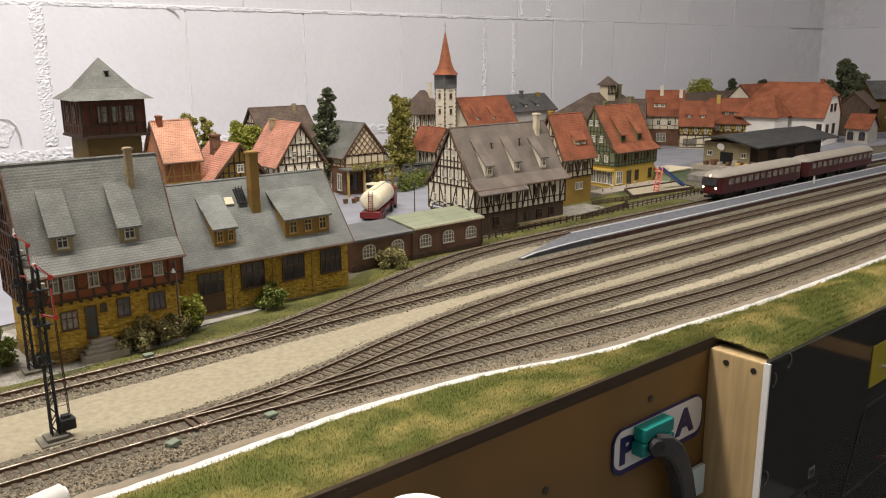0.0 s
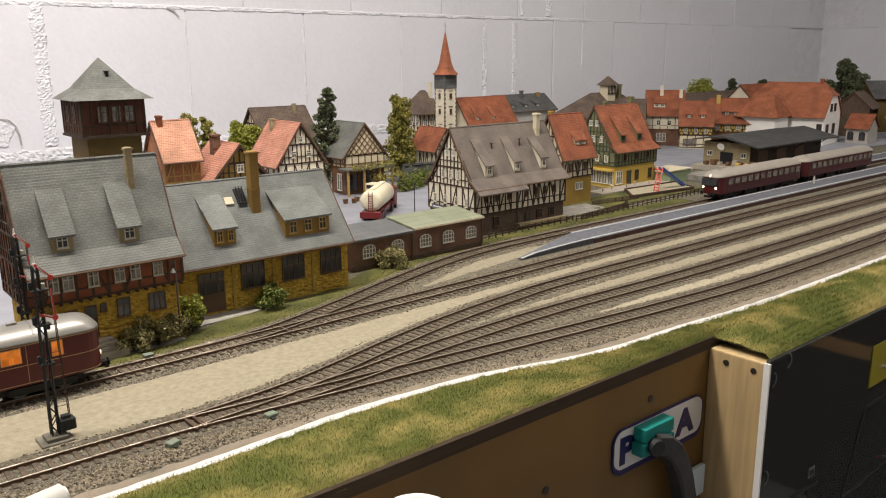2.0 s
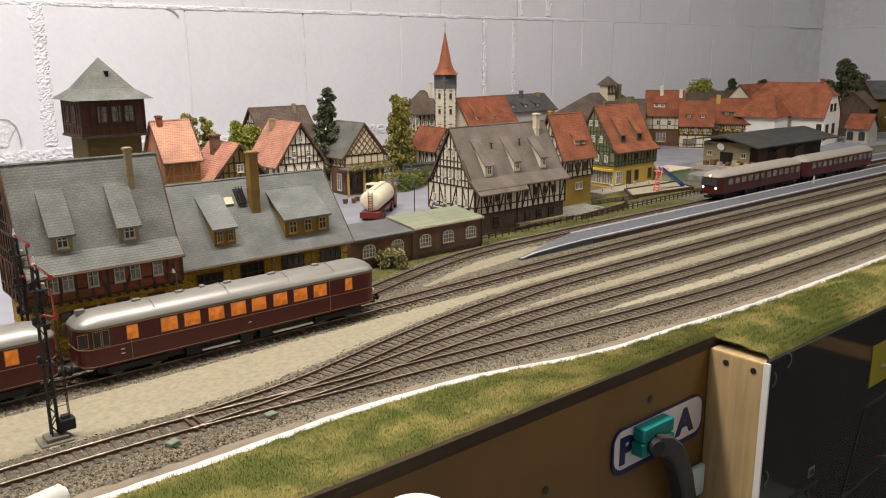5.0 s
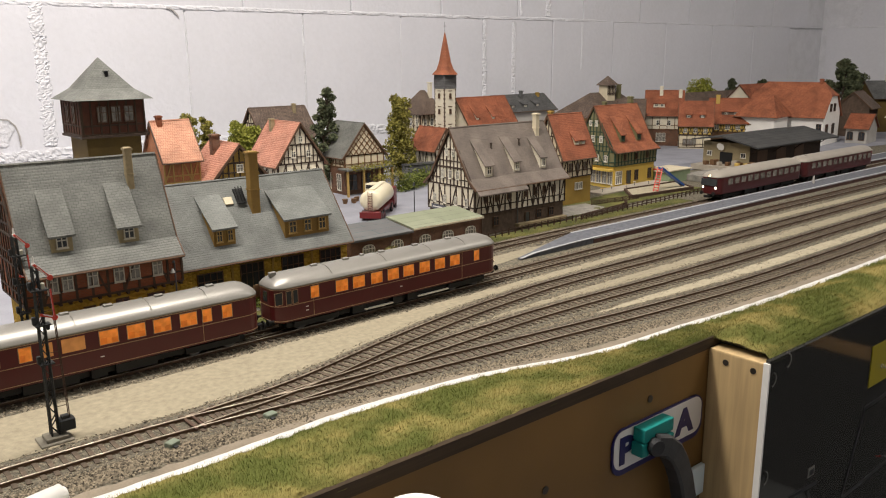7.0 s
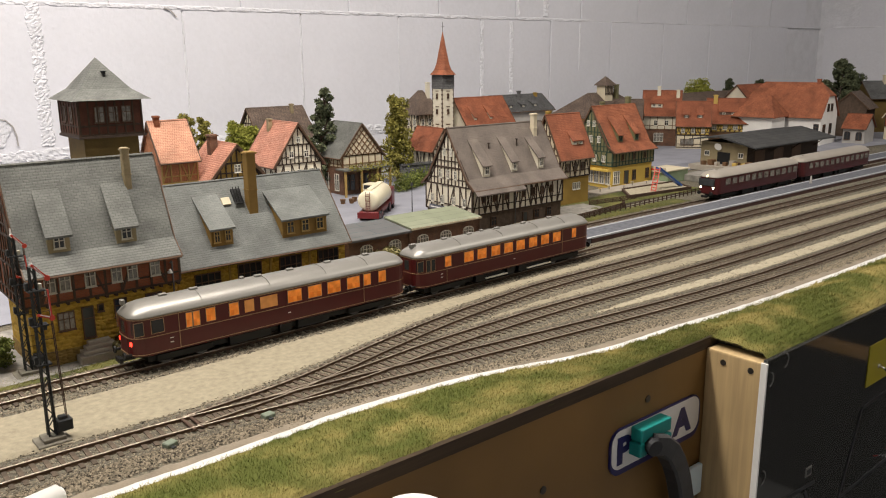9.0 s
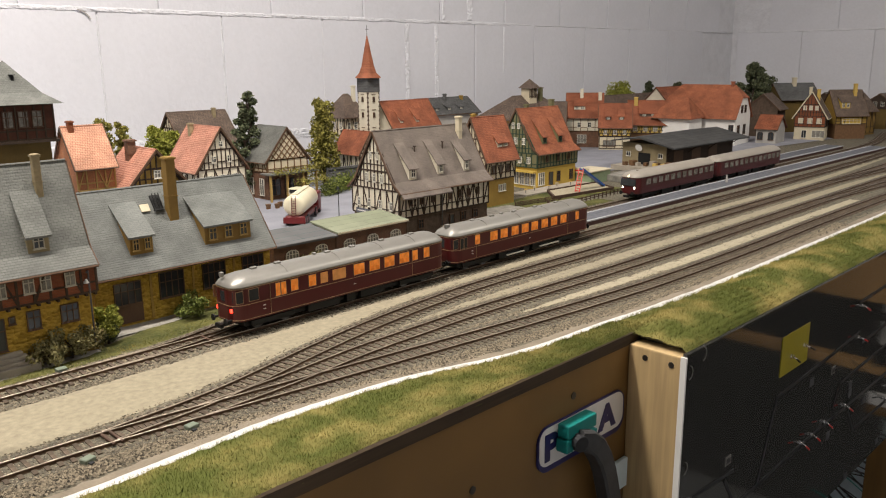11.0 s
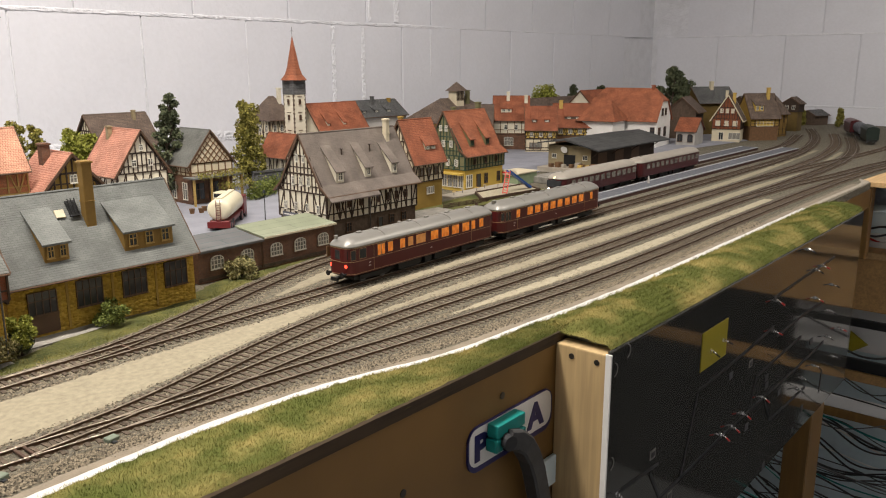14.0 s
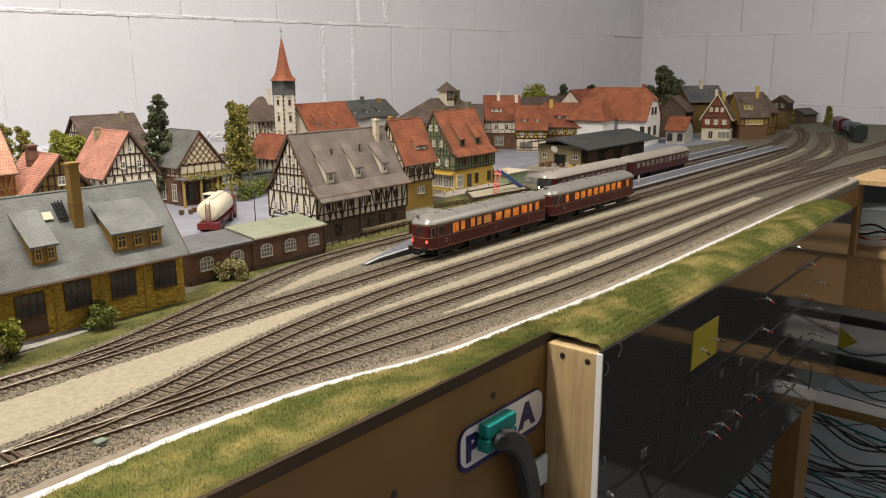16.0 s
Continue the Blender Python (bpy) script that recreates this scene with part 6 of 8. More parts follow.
    b4 = [bm.verts.new((-0.004 + sx * e, -0.014 + sy * e * 0.95, 0.1405)) for sx, sy in ((-1, -1), (1, -1), (1, 1), (-1, 1))]; tip = bm.verts.new((-0.004, -0.014, 0.162))
    for k in range(4):
        bm.faces.new((b4[k], b4[(k + 1) % 4], tip))
    bm.faces.new(b4[::-1]); part("turret_roof", bm, "tile_brown", tn)
    # shops along the square
    house("shop_house", "white shop house with red roof and brick ground floor", 1.672, 1.165, -55, 0.085, 0.08, 0.068, 0.126, ((0.036, "brick_brown", 0.0), (0.072, "plaster_white", 0.001)), "tile_red", 0.006, 0.003, timber="timber_brown", frames=((1, "front", 5, " "),), win=(("front", 0.046, 0.012, 0.009, [-0.012, 0.012], W, DK, (1, 1), False), ("front", 0.008, 0.02, 0.022, [-0.005], W, C, (2, 1), False)),
          dorm=((-0.012, 0.087, 0.097, 0.026, 0.108, "plaster_white", W, 2),), chim=((-0.008, -0.006, 0.136, 0.008, "plaster_white"), (0.036, -0.01, 0.128, 0.008, "plaster_white")))
    house("shop_house", "dark timbered barn house beside the square", 1.55, 1.17, -55, 0.06, 0.09, 0.06, 0.11, ((0.03, "brick_brown", 0.0), (0.062, "stone_brown", 0.001)), "tile_brown", 0.006, 0.003, timber="timber_dark", frames=((1, "front", 5, "/ \\"), (1, "left", 5, "/ \\")), win=(("front", 0.01, 0.014, 0.02, [-0.012, 0.012], W, C, (1, 0), False),))
    house("shop_house", "yellow timbered shop house with red roof", 1.668, 1.075, -55, 0.072, 0.07, 0.049, 0.104, ((0.029, "plaster_cream", 0.0), (0.053, "plaster_yellow", 0.001)), "tile_red", 0.006, 0.003, timber="timber_dark", frames=((1, "front", 7, "X"), (0, "front", 4, " "), (1, "left", 5, "/\\")), win=(("front", 0.006, 0.014, 0.03, [-0.012], "frame_brown", C, (3, 0), False), ("front", 0.034, 0.010, 0.008, [-0.022, 0.0, 0.022], W, C, (1, 1), False)),
          dorm=((-0.016, 0.067, 0.076, 0.012, 0.09, "tile_brown", W, 1), (0.014, 0.067, 0.076, 0.012, 0.09, "tile_brown", W, 1)))
    house("shop_house", "yellow timbered shop house with red roof and wide dormer", 1.80, 1.06, -55, 0.105, 0.07, 0.048, 0.106, ((0.028, "timber_brown", 0.0), (0.052, "plaster_yellow", 0.001)), "tile_red", 0.006, 0.003, timber="timber_dark", frames=((1, "front", 10, "X"), (1, "left", 5, "/\\")), win=(("front", 0.034, 0.010, 0.010, [-0.036, -0.012, 0.012, 0.036], W, C, (1, 1), False),),
          dorm=((-0.005, 0.068, 0.077, 0.042, 0.094, "tile_brown", W, 2),), chim=((-0.035, -0.005, 0.114, 0.009, "crate_yellow"),))
    house("village_house", "long brown roof behind the shops", 1.95, 1.22, 0, 0.34, 0.08, 0.07, 0.112, ((0.075, "plaster_grey", 0.0),), "tile_brown", 0.006, 0.003)
    house("village_house", "house with red tiled roof behind the station hall", 2.03, 1.13, 0, 0.17, 0.10, 0.075, 0.132, ((0.08, "plaster_white", 0.0),), "tile_red", 0.006, 0.003)
    # freight shed with canopy
    fsd = thing("freight_shed", pose(1.52, 0.823, GROUND + 0.001), "olive freight shed with a flat black overhanging roof", "freight shed")
    bm = B(); box(bm, -0.135, 0.14, -0.048, 0.048, 0, 0.05); part("wall", bm, "shed_olive", fsd)
    bm = B(); prism(bm, [(-0.075, 0.047), (0.0, 0.064), (0.062, 0.055), (0.062, 0.053), (0.0, 0.061), (-0.075, 0.0445)], -0.155, 0.16); part("roof", bm, "felt_black", fsd, "dark felt roof")
    f = Face("left", 0.27, 0.096)
    for u in (-0.034, 0.036):
        window(f, fsd, u, 0.024, 0.010, 0.009, W, DK, (1, 0))
    bm = B(); f.slab(bm, -0.012, 0.014, 0.009, 0.032, -0.0002, 0.0007); part("gate", bm, "underframe", fsd, "open dark gateway")
    f = Face("front", 0.27, 0.096)
    bm = B(); f.slab(bm, -0.134, 0.139, 0.0095, 0.046, -0.0002, 0.0006); part("boarding", bm, "timber_dark", fsd, "dark timber boarding")
    for u in (-0.09, -0.02, 0.05):
        bm = B(); f.slab(bm, u - 0.018, u + 0.018, 0.006, 0.036, -0.0002, 0.001); part("gate", bm, "frame_brown", fsd, "brown sliding gate")
    bm = B(); box(bm, -0.16, 0.14, -0.07, -0.0485, 0, 0.0095); box(bm, -0.175, -0.1355, -0.07, 0.048, 0, 0.0095); part("loading_ramp", bm, "concrete", fsd, "pale loading ramp")
    for u in (-0.13, -0.05, 0.03, 0.12):
        bm = B(); bar(bm, (u, -0.048, 0.03), (u, -0.07, 0.046), 0.0015, 0.0015)
        part("strut", bm, "timber_dark", fsd)
    bm = B(); rod(bm, (-0.1365, 0.008, 0.0445), (-0.142, 0.008, 0.042), 0.003, 0.0075, 16); part("lamp_shade", bm, "white_plastic", fsd, "white enamel yard lamp")
    rnd = random.Random(6)
    for k in range(11):
        s = rnd.uniform(0.004, 0.007)
        bm = B(); bevelled(bm, -s, s, -s * 0.8, s * 0.8, 0, s * 1.6, 0.0004, 1)
        ob = part("crate", bm, rnd.choice(["crate_yellow", "crate_yellow", "timber_brown", "concrete"])); ob.matrix_basis = pose(1.352 + rnd.uniform(0, 0.022), 0.757 + 0.0125 * (k % 8), GROUND + 0.0106, 0, 0, rnd.uniform(-12, 12))
        tagged(ob, "small wooden freight crate on the loading ramp", "crate", "freight crates")
    # white station hall with a red hipped roof, ridge across the street
    wh = house("station_hall", "white station hall with a large red hipped roof", 1.945, 0.982, -82, 0.18, 0.115, 0.062, 0.142, ((0.066, "plaster_bright", 0.0),), "tile_rust", 0.01, 0.004, jerkin=0.112,
               win=(("right", 0.022, 0.024, 0.018, [-0.034, 0.012], "frame_brown", DK, (1, 1), False), ("right", 0.075, 0.018, 0.014, [-0.014, 0.012], "frame_brown", DK, (1, 1), False), ("front", 0.028, 0.02, 0.012, [0.08], "frame_brown", DK, (1, 1), False)), chim=((0.06, 0.0, 0.15, 0.008, "tile_red"),))
    house("station_hall_wing", "lower white wing with a red roof", 1.832, 0.998, -82, 0.085, 0.085, 0.066, 0.115, ((0.07, "plaster_bright", 0.0),), "tile_rust", 0.01, 0.008, hip=0.03)
    house("outbuilding", "low grey outbuilding with a red roof", 2.049, 0.860, -82, 0.048, 0.08, 0.033, 0.066, ((0.038, "plaster_grey", 0.0),), "tile_red", 0.006, 0.004, win=(("front", 0.006, 0.02, 0.014, [-0.014, 0.012], "frame_brown", DK, (1, 0), True),))
    # far end of the town
    house("inn", "brown timbered gable house with cream windows", 2.207, 0.82, 14, 0.078, 0.072, 0.052, 0.122, ((0.03, "plaster_cream", 0.0), (0.062, "brick_red", 0.001)), "tile_brown", 0.007, 0.004, timber="timber_dark", frames=((1, "left", 7, " "), (1, "front", 8, "/ \\")), eave_trim="plaster_cream",
          win=(("left", 0.04, 0.013, 0.012, [-0.022, 0.0, 0.022], W, "plaster_cream", (2, 1), False), ("left", 0.074, 0.011, 0.008, [-0.014, 0.0, 0.014], W, "plaster_cream", (1, 1), False), ("left", 0.004, 0.018, 0.03, [0.022], W, C, (2, 0), False), ("left", 0.002, 0.02, 0.012, [-0.012], W, DK, (1, 0), False)), chim=((-0.022, 0.006, 0.132, 0.007, "plaster_cream"), (-0.008, -0.012, 0.126, 0.008, "crate_yellow")))
    house("village_house", "ochre house with dark brown roof and small dormer", 2.300, 0.775, -41, 0.082, 0.08, 0.056, 0.122, ((0.035, "timber_brown", 0.0), (0.07, "plaster_ochre", 0.001)), "tile_brown", 0.007, 0.004, timber="timber_dark", frames=((1, "front", 7, " "), (1, "right", 6, "/ \\")),
          win=(("front", 0.036, 0.014, 0.05, [0.0], W, "plaster_yellow", (4, 1), False),), dorm=((-0.015, 0.075, 0.092, 0.025, 0.106, "plaster_yellow", W, 2),), chim=((0.022, -0.008, 0.138, 0.008, "crate_yellow"),))
    house("village_house", "grey-brown house at the end of the street", 2.42, 0.80, -20, 0.10, 0.09, 0.06, 0.108, ((0.064, "plaster_mustard", 0.0),), "tile_brown", 0.007, 0.004, timber="timber_dark", frames=((0, "front", 6, "/ \\"), (0, "left", 6, "/ \\")))
    # Signal box: the shadow on its ochre base is painted in with umber plaster.
    house("signal_box", "small timber signal box on an ochre base coloured as in shadow", 2.66, 0.79, 0, 0.05, 0.045, 0.08, 0.10, ((0.055, "plaster_umber", 0.0), (0.083, "timber_dark", 0.003)), "tile_brown", 0.007, 0.005, win=(("left", 0.064, 0.012, 0.01, [-0.01, 0.01], W, DK, (1, 1), False),), category="signal box")
    house("village_house", "dark house with slate roof behind the street", 2.40, 0.955, -35, 0.12, 0.09, 0.088, 0.134, ((0.095, "plaster_umber", 0.0),), "slate_dark", 0.007, 0.004, win=(("left", 0.05, 0.014, 0.01, [-0.02, 0.02], W, C, (1, 1), False),), chim=((0.0, -0.006, 0.15, 0.01, "plaster_cream"),))
    house("village_house", "brown-roofed house between the trees", 2.21, 0.945, 10, 0.09, 0.08, 0.07, 0.112, ((0.075, "stone_brown", 0.0),), "tile_brown", 0.007, 0.004)
    house("village_house", "grey-roofed cottage behind the yard", 2.55, 0.90, 0, 0.10, 0.08, 0.07, 0.105, ((0.075, "stone_brown", 0.0),), "slate_dark", 0.007, 0.004)
    house("shed", "small grey shed at the end of the line", 2.965, 0.81, -20, 0.07, 0.06, 0.028, 0.046, ((0.034, "stone_brown", 0.0),), "slate_dark", 0.006, 0.004)


def ivy(x, y, z, rx, ry, rz_, mtl, n, seed, label):
    rs = np.random.RandomState(seed)
    verts, faces = [], []
    for _ in range(n):
        leaf(verts, faces, rs, x + rx * rs.uniform(-1, 1), y + ry * rs.uniform(-1, 1), z + rz_ * rs.randn() * 0.7, 0.0016)
    cloud("climbing_plant", verts, faces, mtl, None, label, "climbing plant", "")


def leaf(verts, faces, rs, x, y, z, s):
    k = len(verts)
    a, b = rs.randn(3), rs.randn(3)
    a *= s / np.linalg.norm(a); b *= s * 0.7 / np.linalg.norm(b)
    p = np.array((x, y, z))
    verts.extend([p - a, p + b, p + a, p - b])
    faces.append((k, k + 1, k + 2, k + 3))


def tree(x, y, h, w, mtl, style, seed, label, leafsize=0.0022, n=1500, name="tree", lean=0.0):
    """Trunk, limbs and a crown of leaves. style: round, tall, pine or bush."""
    rs = np.random.RandomState(seed)
    t = thing(name, pose(x, y, GROUND), label, "bush" if style == "bush" else "tree", "bushes" if style == "bush" else "trees")
    bm = B()
    r = max(0.0009, h * 0.018)
    base = 0.28 if style == "round" else 0.14 if style == "tall" else 0.2
    trunk_top = h * (0.6 if style == "round" else 0.92 if style != "bush" else 0.4)
    pts = [Vector((rs.randn() * r * 0.5 * (k > 0) + lean * k / 4, rs.randn() * r * 0.5 * (k > 0), trunk_top * k / 4)) for k in range(5)]
    for k in range(4):
        rod(bm, pts[k], pts[k + 1], r * (1.2 - 0.24 * k), r * (1.2 - 0.24 * (k + 1)), 7)
    blobs = []
    m = {"round": 16, "tall": 20, "pine": 26, "bush": 10}[style]
    for k in range(m):
        f = (k + 0.5) / m
        a = k * 2.4 + rs.rand()
        if style == "round":
            z = h * (0.34 + 0.6 * f); q = w * 0.36 * math.sin(math.pi * (0.12 + 0.8 * f)); rad = w * 0.23
        elif style == "tall":
            z = h * (0.14 + 0.82 * f); q = w * 0.24 * (1.0 - 0.55 * f); rad = w * 0.27 * (1.05 - 0.45 * f)
        elif style == "pine":
            z = h * (0.12 + 0.84 * f); q = w * 0.42 * (1.05 - 0.82 * f) * rs.uniform(0.25, 1.2); rad = w * (0.105 if w > 0.1 else 0.145) * (1.2 - 0.55 * f)
        else:
            z = h * (0.15 + 0.62 * f); q = w * 0.36 * rs.uniform(0.3, 1.1); rad = w * 0.19
        c = np.array((q * math.cos(a) + lean * f, q * math.sin(a), z))
        blobs.append((c, rad * rs.uniform(0.8, 1.2)))
        zz = min(z * 0.85, trunk_top)
        rod(bm, (lean * f * 0.8, 0, zz), tuple(c), r * 0.35, r * 0.15, 5)
    part("trunk", bm, "bark", t)
    verts, faces = [], []
    for c, rad in blobs:
        for _ in range(int(n * 2.2) // m):
            v = rs.randn(3); v *= rad * rs.uniform(0.45, 1.08) / np.linalg.norm(v)
            v[2] *= 0.8 if style == "pine" else 0.85
            p = c + v
            leaf(verts, faces, rs, p[0], p[1], max(p[2], 0.0005), leafsize * (1.1 if style == "bush" else 1.12) * rs.uniform(0.7, 1.3))
    cloud("crown", verts, faces, mtl, t, "", "", "")
    return t


def plants():
    for x, y, h, w, m, s, lab, n, lf in ((0.500, 1.2, 0.132, 0.045, "leaf_olive", "tall", "olive-green model tree near the wall", 1500, 0.0022), (0.528, 1.2, 0.127, 0.04, "leaf_olive", "tall", "olive-green model tree near the wall", 1400, 0.0022),
                                         (0.575, 1.19, 0.118, 0.045, "leaf_lime", "tall", "yellow-green poplar-like model tree", 1500, 0.0022), (0.605, 1.2, 0.108, 0.05, "leaf_lime", "round", "yellow-green round model tree", 1600, 0.0022),
                                         (0.688, 1.118, 0.142, 0.072, "leaf_dark", "pine", "dark green ragged pine", 1700, 0.0024), (0.724, 1.16, 0.168, 0.075, "leaf_dark", "pine", "tall dark green ragged pine", 1700, 0.0024), (0.842, 1.12, 0.150, 0.066, "leaf_olive", "tall", "tall mottled yellow-green tree", 2800, 0.0024),
                                         (2.036, 1.3, 0.143, 0.085, "leaf_lime", "round", "yellow-green round tree behind the shops", 1500, 0.0034), (2.19, 1.3, 0.146, 0.08, "leaf_dark", "pine", "dark pine behind the roofs", 1200, 0.0034), (2.37, 1.3, 0.138, 0.08, "leaf_dark", "pine", "dark pine behind the roofs", 1200, 0.0034),
                                         (2.24, 1.0, 0.20, 0.15, "leaf_dark", "pine", "large dark pine beside the station hall", 3000, 0.004), (2.30, 1.02, 0.17, 0.13, "leaf_dark", "pine", "large dark pine beside the station hall", 2400, 0.004), (2.45, 1.05, 0.155, 0.08, "leaf_dark", "round", "dark round tree behind the houses", 1200, 0.0034),
                                         (2.89, 0.825, 0.052, 0.03, "leaf_olive", "tall", "small green tree at the line's end", 600, 0.003), (2.88, 0.705, 0.062, 0.032, "leaf_olive", "tall", "small green tree at the line's end", 600, 0.003)):
        tree(x, y, h, w, m, s, int(x * 1000), lab, lf, n)
    for x, y, h, w, m, lab, n in ((0.240, 0.601, 0.036, 0.026, "leaf_lime", "yellow-green flowering bush beside the station", 1500), (0.240, 0.600, 0.022, 0.022, "leaf_dark", "dark bush beside the station", 700), (0.207, 0.587, 0.028, 0.034, "leaf_dry", "sparse dry shrub before the station", 800), (0.190, 0.584, 0.022, 0.030, "leaf_dry", "sparse dry shrub before the station", 600), (0.222, 0.592, 0.026, 0.028, "leaf_dry", "sparse dry shrub before the station", 500),
                                  (0.318, 0.613, 0.024, 0.03, "leaf_green", "green shrub before the goods annex", 900), (0.480, 0.656, 0.024, 0.034, "leaf_dry", "yellowish shrub before the workshop", 1300), (0.100, 0.608, 0.040, 0.034, "leaf_green", "green bush at the station corner", 2200), (0.088, 0.60, 0.016, 0.02, "leaf_green", "small green bush at the station corner", 500)):
        tree(x, y, h, w, m, "bush", int(x * 3000), lab, 0.0011, n, "bush")
    # hedge by the square and old wall behind it
    rs = np.random.RandomState(77); verts, faces = [], []
    for _ in range(2600):
        f = rs.rand(); x, y = 0.772 + 0.10 * f, 1.026 + 0.05 * f
        leaf(verts, faces, rs, x + rs.randn() * 0.006, y + rs.randn() * 0.007, abs(rs.randn()) * 0.011, 0.002)
    cloud("hedge", verts, faces, "leaf_green", None, "clipped green hedge along the square", "hedge", "")
    bm = B(); bar(bm, (0.832, 1.1, 0.0125), (0.965, 1.083, 0.0125), 0.006, 0.031); bar(bm, (0.832, 1.1, 0.029), (0.965, 1.083, 0.029), 0.009, 0.003)
    tagged(part("churchyard_wall", bm, "slate_dark"), "dark stone churchyard wall", "wall")
    rs = np.random.RandomState(5); verts, faces = [], []
    for _ in range(5000):
        x = rs.uniform(0.0, 1.0)
        lo = float(np.interp(x, [0, .22, .3, .38, .46, .53, .62, 1.0], [.566, .568, .58, .602, .634, .656, .669, .673]))
        y = lo + abs(rs.randn()) * 0.008
        k = len(verts); a = rs.rand() * 6.28; l = rs.uniform(0.001, 0.0026)
        verts.extend([(x - 0.0002, y, -0.003), (x + 0.0002, y, -0.003), (x + 0.6 * l * math.cos(a), y + 0.6 * l * math.sin(a), -0.003 + l)]); faces.append((k, k + 1, k + 2))
    cloud("verge_grass", verts, faces, "grass_blades", None, "grass fibres on the verge behind the track", "grass")


town()
plants()

# ---- trains ----
def ring_body(L, w, z0, z1, r_end, n_end=7):
    """Plan of a coach body: straight sides and rounded ends, as (x, y) going round."""
    a, b = L / 2, w / 2
    pts = []
    for sx, sy, a0 in ((1, 1, 0), (-1, 1, 90), (-1, -1, 180), (1, -1, 270)):
        for k in range(n_end):
            t = radians(a0 + 90 * k / (n_end - 1))
            pts.append((sx * (a - r_end) + r_end * math.cos(t), sy * (b - b * 0.62) + b * 0.62 * math.sin(t)))
    return pts


def loft(bm, plan, levels):
    """The plan, shrunk and lifted level by level: (z, inset)."""
    rows = []
    for z, i in levels:
        row = []
        for x, y in plan:
            mx = max(abs(p[0]) for p in plan); my = max(abs(p[1]) for p in plan)
            row.append(bm.verts.new((x * (mx - i) / mx, y * (my - i) / my, z)))
        rows.append(row)
    n = len(plan)
    for a, b in zip(rows, rows[1:]):
        for k in range(n):
            bm.faces.new((a[k], a[(k + 1) % n], b[(k + 1) % n], b[k]))
    bm.faces.new(rows[0][::-1]); bm.faces.new(rows[-1])


